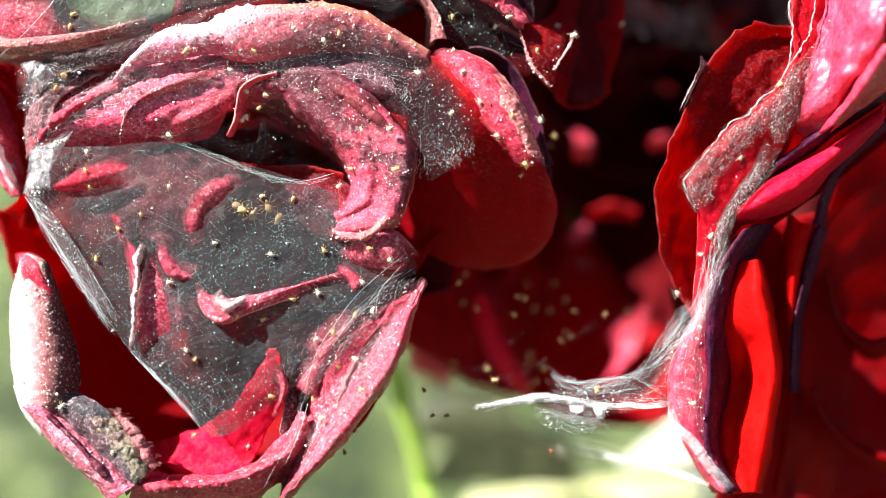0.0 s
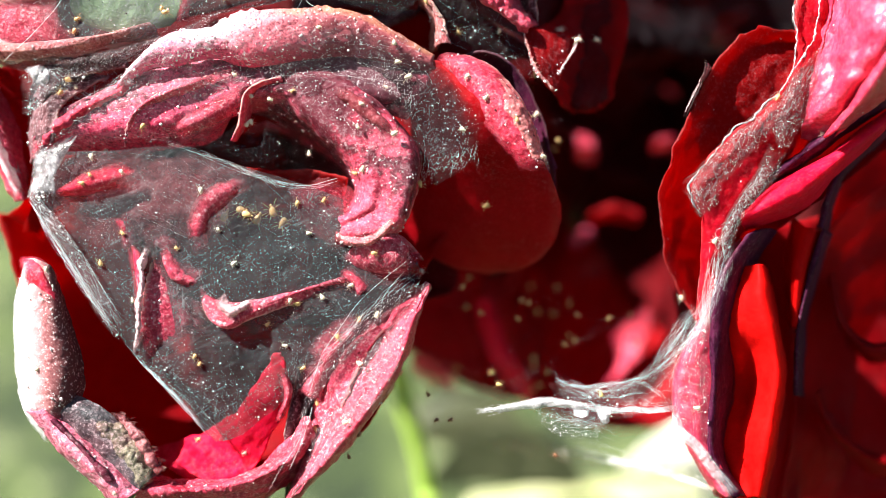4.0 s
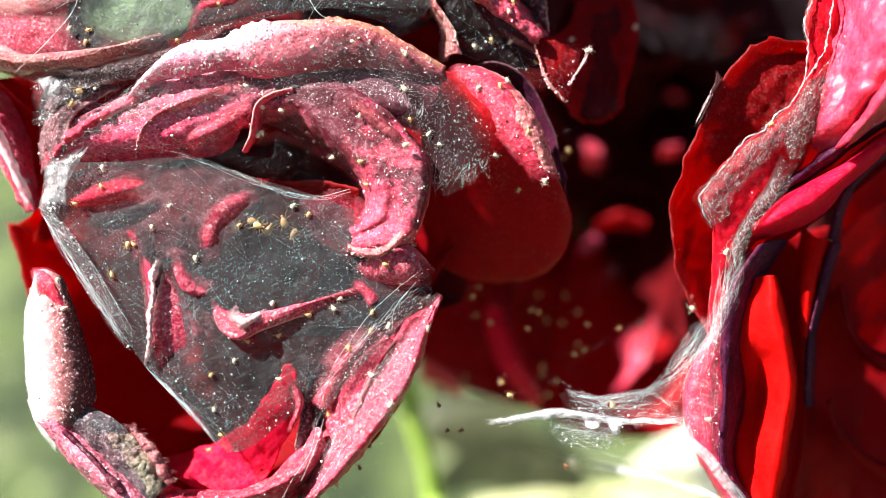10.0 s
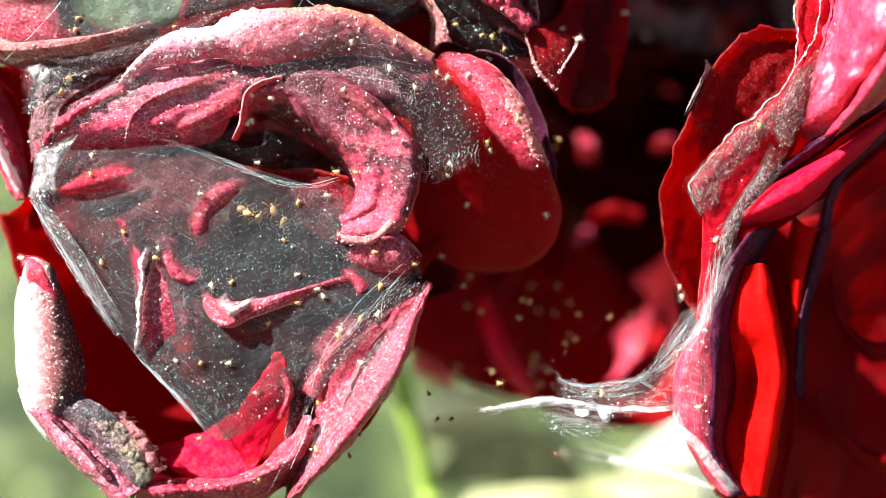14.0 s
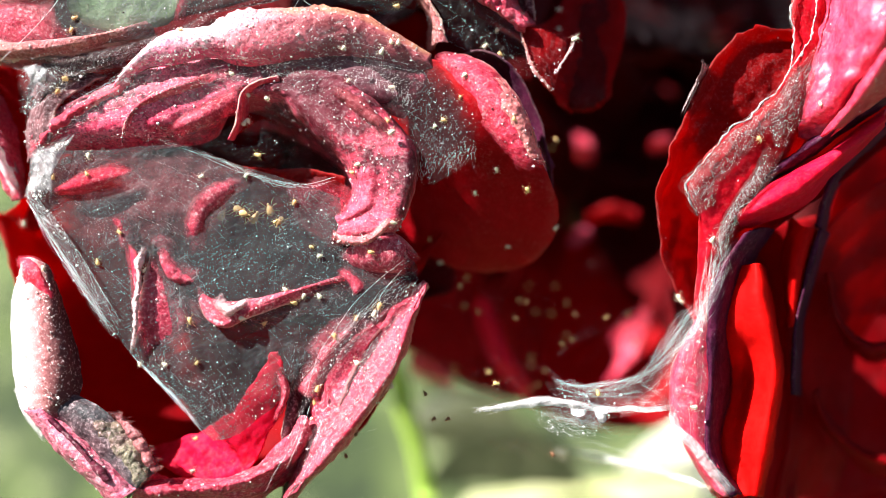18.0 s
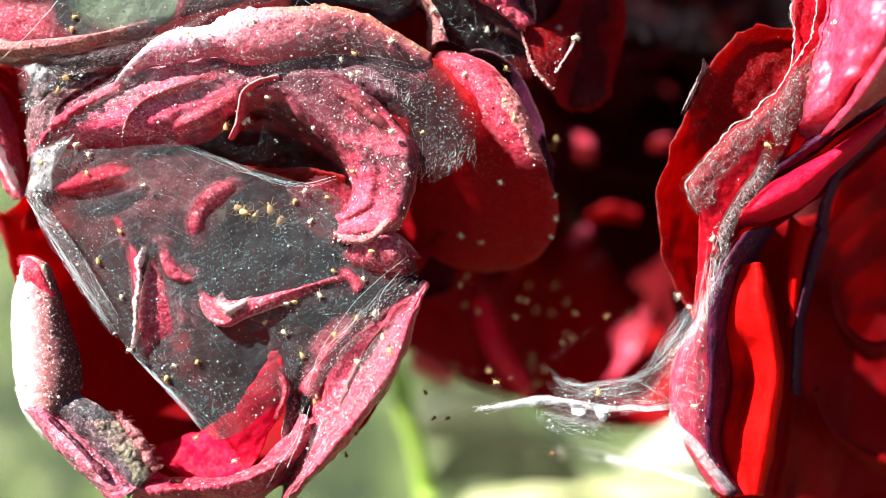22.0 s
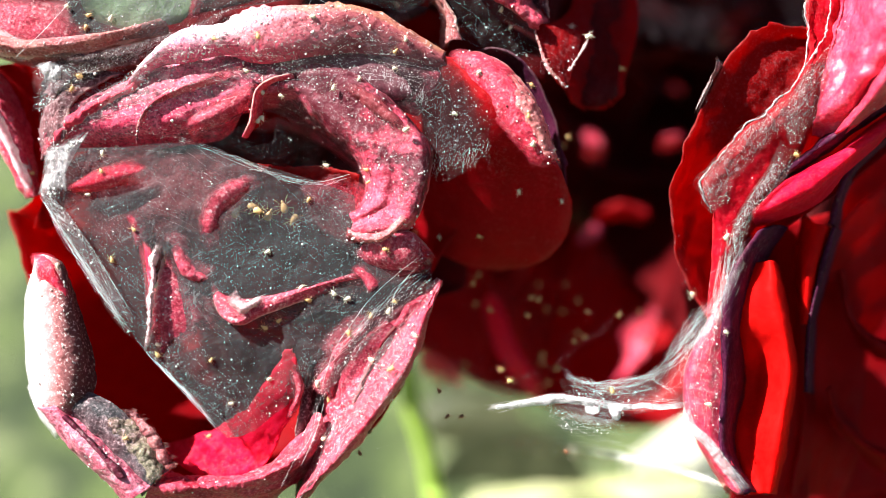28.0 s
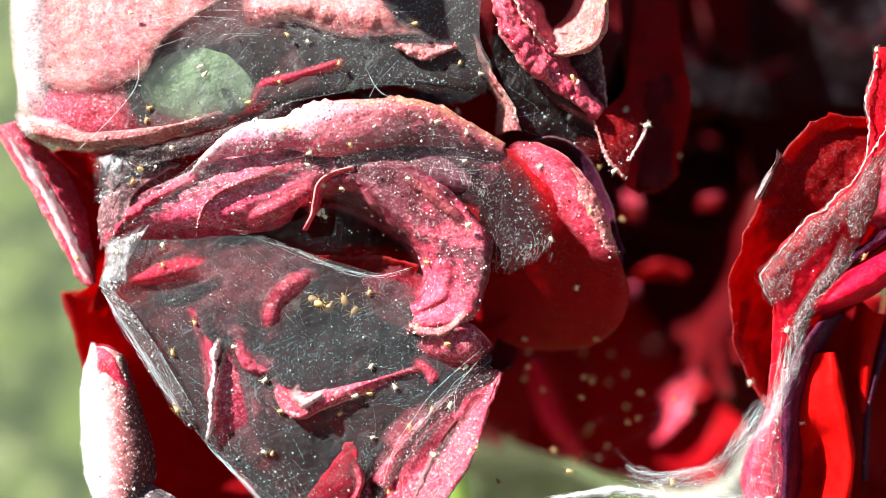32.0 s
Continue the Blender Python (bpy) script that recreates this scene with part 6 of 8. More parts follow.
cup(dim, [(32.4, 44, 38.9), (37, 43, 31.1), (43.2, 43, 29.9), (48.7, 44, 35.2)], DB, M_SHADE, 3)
# backdrop sheet added behind, its colour standing in for deep shade
petal(dim, [[(-0.3, 78, 68.3), (36.1, 84, 73), (76.2, 78, 68.3)], [(-0.3, 80, 42.3), (37.6, 90, 43.5), (77.3, 80, 42.3)], [(1.3, 78, 1.7), (36.1, 84, 0.1), (76.2, 78, 1.7)]], M_SHADE, wrinkle=1.5, size=12, label="outer petals as a backdrop in painted shade")
haze = thing("spider_mite_web", (24.2, 26, 23.4), "grey haze of silk in the shade between roses", "web", "webs")
web_sheet("sheet", [[(15.5, 27, 36.8), (27.1, 27, 37.8), (43.8, 27, 37.8)], [(15.3, 26, 26), (25.4, 25, 26.7), (41.8, 25, 28.7)], [(16.6, 27, 20), (24.7, 26, 18.2), (33, 26, 19.8)]], M_GAUZE_FAR, haze, 50, 40, 0.4, 5)

# ---- green parts ----
def leaf(at, rows, material, label, group="rose leaves"):
    ob = thing("leaf", at, label, "leaf", group)
    SEED[0] += 1
    sheet("blade", crumple(loft(rows, 34, 24), 0.25, 5, SEED[0]), material, ob, thick=0.25)
    mid = spline([np.mean(r, 0) + np.array((0, -0.12, 0)) for r in rows], 10)
    v, f = tube(mid, 0.18, 6, 16, 0.4)
    mesh_part("midrib", v, f, material, ob)
    return ob


leaf((20.6, 98, -41.8), [[(0.6, 96, -48.8), (20.3, 96, -47.9), (41.9, 96, -46.9)], [(2.5, 98, -44.7), (20.6, 98, -43.2), (42.5, 98, -41.8)], [(4.6, 100, -42), (20.8, 100, -40), (41.6, 100, -38.7)]], M_LEAF_PALE, "yellow-green rose leaf, blurred, lit by the sun")
leaf((37.2, 96, -35.6), [[(34.1, 108, -44.5), (42.2, 108, -44.5), (57.4, 108, -43.5)], [(32.2, 109, -40.7), (41.4, 109, -39.7), (57.7, 109, -37.1)], [(34.5, 110, -37.3), (43.2, 110, -34.8), (56, 110, -32.7)], [(39.8, 111, -33.4), (45.5, 111, -31.1), (52.2, 111, -30)], [(44.8, 112, -29), (46.9, 112, -27.9), (49.2, 112, -28.1)]], M_LEAF_WHITE, "pale leaf bleached white by the sun")

leaf((8, 88, -24), [[(-3.6, 92, -38.5), (8.8, 92, -38.1), (22.5, 92, -38.8)], [(-1.3, 91, -34.4), (9.7, 91, -33.1), (21.9, 91, -34.9)], [(2.4, 90, -30.5), (10.5, 90, -28.9), (19.5, 90, -31.3)], [(6.9, 90, -27.6), (10.9, 90, -26.9), (15.9, 90, -28.4)]], M_LEAF_DULL, "dull green rose leaf low in the bush")
# blurred leaf added to lay a shaded patch over the bright lawn
leaf((1.5, 96, -28), [[(-5.1, 98, -26.5), (-1.3, 97, -23.4), (5.3, 97, -22.5), (11.1, 98, -24.6)], [(-4.6, 96, -28.9), (-0.8, 95, -27.8), (5.7, 95, -27.4), (12.3, 96, -28)], [(-3.2, 96, -31.8), (0.1, 96, -32.7), (6.2, 96, -32.5), (11, 97, -31)]], M_LEAF_DULL, "added grey-green leaf, blurred, darkening the lawn behind")

# unseen leafy shoot, added up beside the cluster to cast shade on the roses behind
shoot = thing("rose_shoot", (-40, 40, 60), "unseen leafy green shoot added to shade the roses", "shoot")
v, f = tube([(-40, 40, 74), (-60, 46, 66), (-100, 60, 30), (-120, 80, -40)] + down_to_ground((-122, 84, -60)), 1.2, 10, 50)
mesh_part("stalk", v, f, M_STEM, shoot)
random.seed(11)
sun_mm = np.array((-0.62, -0.40, 0.68))
sun_mm /= np.linalg.norm(sun_mm)
side_a = np.cross(sun_mm, (0, 1, 0))
side_a /= np.linalg.norm(side_a)
side_b = np.cross(sun_mm, side_a)
# openings left in the added leaves let small sun patches through
SUN_GAPS = [np.array(q) for q in ((13.8, 32, 9.9), (21.3, 32, 10.6), (34.4, 96, -34.7), (18.8, 33, -8.9), (15.2, 35, 2.9), (5.2, 29, -9.6), (20.6, 98, -41.8))]
SPOTS = [(np.array((15, 46, 6)), 27, 34), (np.array((10, 16, 19)), 3, 3)]
for heart, reach, i, many in [(h_, w_, i_, n_) for h_, w_, n_ in SPOTS for i_ in range(n_)]:
    r, a = reach * math.sqrt((i + 0.5) / many), i * 2.39996
    c = heart + sun_mm * (70 + random.uniform(-8, 8)) + side_a * r * math.cos(a) + side_b * r * math.sin(a)
    if any(np.linalg.norm(np.cross(c - q, sun_mm)) < 5.6 for q in SUN_GAPS):
        continue
    d1 = side_a * math.cos(a) + side_b * math.sin(a) + sun_mm * random.uniform(-0.5, 0.5)
    d2 = np.cross(d1, sun_mm) + sun_mm * random.uniform(-0.4, 0.4)
    rows = []
    for f_, w_ in ((-1, 0.08), (-0.6, 0.7), (0, 1.0), (0.6, 0.65), (1, 0.05)):
        m_ = c + d1 * f_ * 6.5 - sun_mm * abs(f_) * 0.8
        rows.append([tuple(m_ - d2 * w_ * 3.9 + sun_mm * 0.5), tuple(m_), tuple(m_ + d2 * w_ * 3.9 + sun_mm * 0.5)])
    SEED[0] += 1
    sheet("leaf", crumple(loft(rows, 9, 13), 0.15, 4, SEED[0]), M_LEAF, shoot, thick=0.25)

# ---- silk ----
web = thing("spider_mite_web", (-14.6, 0, 0.8), "grey sheet of mite silk stretched over the rose", "web", "webs")
web_sheet("sheet", [[(-26.5, 0.7, 6.6), (-21.9, 0.2, 6.6), (-17.5, 0, 6.8), (-12.8, 0, 5.5), (-8.8, 0.1, 4.3), (-6.7, 0.1, 3.5)],
                    [(-26.6, 0.6, 5), (-21.9, 0.1, 5.1), (-17.5, -0.1, 5.1), (-12.8, 0, 4.2), (-8.5, 0.1, 3.1), (-6.3, 0.1, 1.8)],
                    [(-26.9, 0.4, 3.5), (-22.1, -0.2, 2.6), (-17.4, -0.3, 2.6), (-12.8, -0.2, 2.2), (-8.1, -0.2, 1.1), (-3.4, -0.2, 0.4)],
                    [(-24.5, 0.4, -0.3), (-21.1, -0.2, -1), (-16.7, -0.4, -1.4), (-12.7, -0.4, -1.4), (-8.1, -0.3, -1), (-1.7, 0.2, -1.1)],
                    [(-22.1, 0.2, -3.8), (-18.9, -0.1, -4.3), (-15.6, -0.4, -4.3), (-12, -0.4, -4.3), (-8, -0.4, -3.9), (-3.4, -0.2, -3.2)],
                    [(-20, 0.3, -6.7), (-17.5, -0.1, -7.2), (-14.5, -0.3, -7.2), (-11.7, -0.3, -6.8), (-8.8, -0.3, -6.4), (-5.9, -0.3, -5.4)],
                    [(-17.6, 0.2, -9), (-15.7, 0, -9.4), (-13.9, 0, -9.4), (-12.1, 0, -9), (-10.3, 0, -8.6), (-8.6, 0, -7.9)],
                    [(-14.9, 0.3, -12.1), (-14, 0.4, -12), (-13.1, 0.5, -11.6), (-12.2, 0.6, -10.9), (-11.3, 0.8, -10.2), (-10.4, 1, -9.5)]], M_SILK, web, 90, 80, 0.14, 2.5)
web_sheet("veil", [[(-26.2, 0.2, 7.9), (-20.6, -0.2, 8.2), (-14.8, -0.4, 9.1), (-10.5, -0.4, 11.2), (-5.4, -0.5, 10.7), (-1.7, -0.2, 9.7)],
                    [(-24.7, 0.1, 9.2), (-20.1, -0.5, 10), (-14.7, -0.8, 10.9), (-10.1, -0.7, 11.5), (-5.4, -0.7, 11.6), (-1.3, -0.2, 10.7)],
                    [(-22.2, 0.2, 10.5), (-18.6, -1, 12.2), (-14.6, -1.4, 12.8), (-9.6, -1.5, 12.6), (-5.4, -0.9, 13.1), (-1, 0.1, 12)],
                    [(-20.4, 0.4, 11.9), (-18.5, -0.9, 13.1), (-14.5, -1.3, 14.1), (-9.6, -1.3, 14.4), (-5.4, -0.7, 14.3), (-0.8, 0.5, 12.8)]], M_VEIL, web, 90, 50, 0.08, 1.5)
web_sheet("veil", [[(-10, 0.6, -15.3), (-8, -0.8, -10.5), (-4.9, -1, -6), (-1.4, 0.6, -1.8)], [(-10.2, -0.6, -15.7), (-6.8, -1.8, -10.7), (-4, -1.9, -6.7), (-1.2, 0.3, -1.9)], [(-10.8, -0.8, -16.6), (-6.4, -1.9, -11.6), (-3.2, -2.1, -7.2), (-1.1, 0.4, -2)]], M_VEIL, web, 60, 30, 0.1, 1.5)
web_sheet("upper_sheet", [[(-26.5, 0.6, 6.7), (-21.9, 0.2, 6.9), (-17.5, 0, 6.9), (-12.8, 0, 5.5), (-8.8, 0.1, 4.4), (-5.2, 0.2, 4)], [(-25.7, 0.6, 7.3), (-22, 0.4, 8.2), (-17.5, -0.1, 8.5), (-12.8, 0.1, 8.2), (-8.8, 0.1, 7.3), (-5.2, 0, 6.9)], [(-24.2, 0.4, 8.2), (-21.1, -0.2, 10), (-17.4, -0.4, 11), (-12.8, -0.2, 11.4), (-8.8, -0.3, 11.8), (-4.8, -0.2, 11.6)]], M_SILK_THIN, web, 90, 50, 0.1, 2.5)
web_sheet("flap", [[(-27, 0.1, 3.7), (-26.2, 0, 2.2), (-24.3, -0.1, -0.3), (-22.1, -0.2, -3.6)], [(-26.2, 0, 3.7), (-24.3, -0.2, 1.5), (-22.8, -0.3, -0.7), (-20.7, -0.3, -4.3)], [(-25.7, -0.2, 1.5), (-23.9, -0.3, -1.4), (-22.1, -0.4, -4.3), (-20.8, -0.4, -5.6)]], M_SILK_DENSE, web, 60, 24, 0.2, 1.5)
web_sheet("corner_sheet", [[(-27.6, 2, 12), (-25.2, 2, 12.4), (-21.5, 2, 12.4)], [(-27.2, 0.6, 8.8), (-24.6, 0.6, 9.5), (-21.4, 0.8, 10.7)], [(-27.3, 0.4, 6.8), (-25.2, 0.2, 7.3), (-23.2, 0.6, 8.4)]], M_SILK_DENSE, web, 40, 30, 0.35, 1.5)
web_sheet("knot", [[(-26.7, 0, 6.5), (-25.4, -0.2, 6.9), (-23.7, 0.2, 7.8)], [(-26.6, 0, 5.1), (-25.5, -0.3, 5.4), (-24.9, 0, 6.2)], [(-27.2, 0.2, 3.5), (-25.9, -0.3, 3.8), (-25, -0.3, 3.8)]], M_SILK_WHITE, web, 40, 34, 0.2, 1.0)
web_sheet("knot", [[(-25.8, -0.3, 6.4), (-24.8, -0.4, 6.6), (-23.5, 0, 7.8)], [(-25.6, -0.3, 5.6), (-24.9, -0.4, 5.8), (-24.2, -0.2, 6.5)], [(-25.4, -0.3, 4.4), (-25.1, -0.4, 4.7), (-24.8, -0.2, 5.4)]], M_SILK_WHITE, web, 30, 24, 0.1, 1.0)
web_sheet("knot", [[(-26.4, 0.2, 7.1), (-26.3, 0, 5.6), (-26.4, -0.1, 4.3), (-26.7, 0, 3.5)], [(-25.5, -0.2, 7), (-25.5, -0.4, 5.5), (-25.6, -0.5, 4.3), (-25.9, -0.3, 3.4)], [(-24.7, -0.1, 7.1), (-24.8, -0.3, 5.7), (-25.1, -0.4, 4.4), (-25.4, -0.2, 3.5)]], M_SILK_DENSE, web, 50, 40, 0.15, 0.8)
web_sheet("knot", [[(-25.1, -0.2, 6.6), (-24.6, -0.3, 6.9), (-23.9, -0.2, 7.2)], [(-24.9, -0.4, 6), (-24.4, -0.5, 6.5), (-23.8, -0.3, 6.9)]], M_SILK_DENSE, web, 30, 16, 0.1, 0.8)
web_sheet("side_sheet", [[(-9.1, 0.4, 12), (-4.7, -0.1, 13), (-2, -0.2, 13.5), (0.1, -0.3, 11.5)], [(-6.3, 0.6, 10.4), (-2.9, -0.1, 10.6), (-0.4, -0.7, 10), (2, -1, 8.7)], [(-2.8, 0.5, 7.5), (-1.3, -0.2, 7.5), (0.5, -0.9, 7.4), (2.1, -1.1, 7.4)], [(-2.2, 0.4, 4.5), (-1.2, -0.1, 4.2), (0.1, -0.7, 4.8), (1.8, -1, 5.8)]], M_SILK_FRAYED, web, 70, 50, 0.15, 2)
web_sheet("soot", [[(-12.4, -0.3, 11.3), (-8.7, -0.8, 11.5), (-5.1, -1.3, 9.8), (-2.7, -1.8, 6.7), (-2.4, -1.9, 3.5)], [(-12.4, -0.2, 10.6), (-9.1, -0.6, 10.8), (-5.8, -1, 8.9), (-3.6, -1.4, 6.3), (-3.2, -1.6, 3.6)], [(-12.4, 0, 9.9), (-9.5, -0.4, 10.1), (-6.6, -0.8, 8.2), (-4.6, -1.1, 5.7), (-4.2, -1.3, 3.6)]], M_SILK_THIN, web, 70, 24, 0.06, 1.2)
random.seed(21)
hairs = []
for i in range(46):
    hx, hz = random.uniform(0, 1), random.uniform(-0.25, 0.25)
    root = np.array((-4.8, -0.6, 11)) * (1 - hx) + np.array((-2, -0.9, 9.1)) * hx + np.array((0, 0, hz))
    tip = root + np.array((random.gauss(0.05, 0.12), random.uniform(-0.25, -0.05), random.uniform(0.25, 0.75)))
    hairs.append(([root, (root + tip) / 2 + np.array((0.03, 0, 0)), tip], 0.0055))
for i in range(60):
    hx = random.uniform(0, 1)
    root = np.array((-1.8, -0.4, 5.2)) * (1 - hx) + np.array((2, -1.3, 6.4)) * hx + np.array((0, 0, random.uniform(-0.4, 0.6)))
    tip = root + np.array((random.gauss(-0.1, 0.2), random.uniform(-0.1, 0.05), random.uniform(-0.9, -0.3)))
    hairs.append(([root, (root + tip) / 2 + np.array((random.gauss(0, 0.06), 0, 0)), tip], 0.004))
for i in range(40):
    hx = random.uniform(0, 1)
    root = np.array((-18.2, -0.9, 12.4)) * (1 - hx) + np.array((-15.3, -1.2, 12.7)) * hx
    tip = root + np.array((random.gauss(-0.1, 0.1), random.uniform(-0.15, 0), random.uniform(-0.6, -0.2)))
    hairs.append(([root, (root + tip) / 2, tip], 0.005))
tubes("hairs", hairs, M_THREAD, web, n=6, taper=0.4)
web_sheet("lower_sheet", [[(-8.6, -0.2, -7.5), (-6.2, -0.6, -5), (-3.7, -0.2, -2.5), (-1.8, 0.2, -1.1)], [(-9.2, -0.2, -9.3), (-6.5, -1, -6), (-4.1, -0.6, -3.5), (-1.4, 0.2, -1.8)], [(-9.6, 0.2, -10.9), (-7.9, -1.2, -8.8), (-5.1, -1.4, -5.3), (-1.2, 0.4, -1.9)]], M_SILK_FRAYED, web, 50, 20, 0.15, 2)

upper_web = thing("spider_mite_web", (-19, 1, 17.1), "grey silk sheet over the withered upper rose", "web", "webs")
web_sheet("sheet", [[(-32.5, 1.6, 25.3), (-22.7, 1, 25.5), (-11.6, 1, 25.5), (-2.1, 1.4, 25.3)], [(-32, 1.2, 20), (-22.5, 0.4, 20.6), (-11.6, 0.4, 20.6), (-2.5, 0.8, 20)], [(-31.5, 0.9, 15.9), (-22.4, 0, 16.5), (-13, 0, 18), (-1.7, 0.8, 17.8)], [(-30.6, 0.6, 13.5), (-22.3, -0.2, 14.1), (-15.9, 0, 15.4), (-7.9, 0.4, 16.6), (-2.1, 1, 16.3)], [(-29.8, 0.4, 12.8), (-22.4, 0, 13.3), (-17.4, 0.2, 14.2), (-14.5, 0.6, 15.5), (-8.7, 1.2, 16.7), (-3.5, 1.6, 15.5)]], M_SILK_PALE, upper_web, 90, 60, 0.15, 2.5)
web_sheet("hem", [[(-27.6, 0.4, 12.8), (-22.4, 0, 12.9), (-17, 0.2, 14.3)], [(-27.4, 0.8, 12.6), (-22.6, 0.6, 12.5), (-17.1, 0.8, 14)], [(-26.6, 1.6, 12.3), (-22.5, 1.6, 12.2), (-17.7, 1.8, 13.5)]], M_SILK_DENSE, upper_web, 60, 16, 0.2, 1.2)
web_sheet("hem", [[(-27.9, -0.1, 12.9), (-23.8, -0.3, 12.7), (-20.6, -0.3, 13.3), (-17.4, -0.1, 14.3), (-13.8, 0.2, 16.1)], [(-26.8, -0.1, 12.2), (-23.5, -0.3, 12.1), (-20.2, -0.3, 12.8), (-17, -0.1, 13.9), (-13.8, 0.2, 15.6)], [(-25.9, 0.3, 11.6), (-23.2, 0.1, 11.4), (-19.9, 0.1, 12.3), (-16.7, 0.2, 13.4), (-13.5, 0.4, 15.2)]], M_SILK_DUSTY, upper_web, 110, 40, 0.16, 0.9)

web_sheet("veil", [[(-32.4, 0.6, 25.4), (-26.1, 0.2, 25.6), (-17.7, 0.2, 25.3), (-5.8, 0.4, 25)], [(-32.1, 0.4, 20.6), (-26.6, -0.4, 20.4), (-19.8, -0.2, 22.2), (-6.5, 0, 21.2)], [(-32, 0.4, 16.6), (-28.6, -0.4, 15), (-24.2, -0.5, 16.4), (-18, -0.3, 19), (-5.7, 0, 19)]], M_VEIL, upper_web, 80, 40, 0.1, 2)
web_sheet("tangle", [[(-27.1, 0, 11.8), (-26.1, -0.3, 12), (-25.3, -0.1, 11.8)], [(-26.6, -0.3, 11.2), (-25.8, -0.6, 11.3), (-25.3, -0.3, 11.2)], [(-26.3, 0, 10.7), (-25.7, -0.2, 10.6), (-25.5, 0, 10.8)]], M_SILK_WHITE, upper_web, 40, 30, 0.2, 0.8)
web_sheet("film", [[(-27.7, 0.2, 12.4), (-25, -0.2, 12), (-22.2, 0, 12)], [(-27.3, 0, 10.6), (-24.9, -0.4, 10.6), (-23.3, 0, 11)], [(-27.4, 0.2, 8.9), (-26, -0.2, 9.3), (-24.5, 0.2, 10.3)]], M_SILK_DENSE, upper_web, 60, 40, 0.2, 1.2)
top_web = thing("spider_mite_web", (2.3, 1, 16.7), "loose silk between dried petals", "web", "webs")
web_sheet("sheet", [[(-2.1, 1.2, 20), (1.3, 1.6, 20.1), (5.1, 2, 19.5)], [(-0.6, 1.4, 16), (2.4, 2, 16.1), (5.4, 2, 15)], [(0.2, 2, 13.9), (3.3, 3, 12.9), (6.8, 3.2, 11.4)]], M_GAUZE, top_web, 40, 30, 0.2, 2)

right_web = thing("spider_mite_web", (18.7, 0, 5.1), "white silk gathered along the petal edge", "web", "webs")
web_sheet("sheet", [[(16.1, 0, 2.2), (15.3, -0.4, 4.4), (17.4, -0.6, 7.2), (19.1, -0.6, 8.5), (21.1, -0.6, 10.2)], [(16.5, -0.4, 2.5), (16.1, -0.7, 4.3), (18, -0.9, 6.5), (19.5, -0.9, 7.8), (21.2, -0.8, 9.4)], [(17.2, -0.3, 3), (17.5, -0.5, 4.3), (18.9, -0.7, 5.9), (20.5, -0.7, 7.4), (21.5, -0.6, 8.7)]], M_SILK_DUSTY, right_web, 130, 50, 0.14, 0.8)
web_sheet("sheet", [[(21.9, -0.5, 11.4), (21, -0.6, 10), (20.4, -0.6, 8.4), (21, -0.5, 6.6)], [(22.9, -0.6, 12.5), (22.1, -0.8, 10.3), (21.4, -0.8, 8.4), (21.2, -0.6, 6.6)], [(24.1, -0.3, 13.8), (23.7, -0.4, 11.5), (22.9, -0.4, 8.9), (21.6, -0.4, 6.6)]], M_SILK_DUSTY, right_web, 110, 50, 0.12, 0.8)
web_sheet("sheet", [[(20.5, -0.5, 7.1), (19.4, -0.6, 5), (18.2, -0.5, 3.2), (17.4, -0.3, 1.4), (17.7, 0, -0.4)], [(20.9, -0.7, 6.6), (19.9, -0.8, 4.6), (18.7, -0.7, 3), (17.8, -0.5, 1.2), (17.8, -0.2, -0.4)], [(21.5, -0.5, 6.4), (20.7, -0.5, 4.6), (19.3, -0.5, 3), (18.4, -0.4, 1.4), (18.2, -0.1, -0.4)]], M_SILK_DUSTY, right_web, 110, 40, 0.12, 0.8)
web_sheet("veil", [[(17.9, 0.8, -0.4), (16.4, 0.2, -3.5), (15, -0.1, -6.5), (14.4, -0.2, -8.7), (14.8, -0.3, -11.4)], [(18.4, 0.8, -0.1), (16.7, 0, -3.5), (15.8, -0.4, -6.3), (15.6, -0.6, -8.8), (15.7, -0.7, -11.5)], [(18.8, 0.6, 0.1), (17.1, 0, -3.3), (16.6, -0.3, -6.2), (16.7, -0.4, -8.8), (16.5, -0.4, -11.9)]], M_VEIL, right_web, 70, 30, 0.08, 1.2)
web_sheet("curtain", [[(16.6, 0.3, 3.3), (16.8, 0.5, 0.8), (16.7, 0.8, -2.2), (16.2, 1, -4.4), (13.3, 2, -7.8)], [(17.6, 0, 2.6), (17.3, 0.2, 0), (17, 0.4, -2.9), (16.5, 0.6, -4.7), (14.3, 1.4, -7.7)], [(18.2, -0.3, 1.5), (17.7, -0.1, -0.3), (17.1, 0.1, -3.2), (16.5, 0.2, -5), (15, 0.4, -9.1)]], M_GAUZE, right_web, 70, 24, 0.12, 1.5)
web_sheet("tail", [[(16.2, 0.8, -4.4), (13.6, 1.6, -7.4), (10.4, 2.4, -9.4), (6.7, 3, -8.6)], [(16.6, 0.4, -5.8), (14.6, 1, -8.8), (11.4, 2, -10.2), (7.4, 3, -10.2)], [(15.2, 0.5, -9.8), (13.5, 1.2, -10.4), (10.3, 2, -11), (6.7, 3, -10.6)]], M_GAUZE, right_web, 60, 24, 0.15, 2)

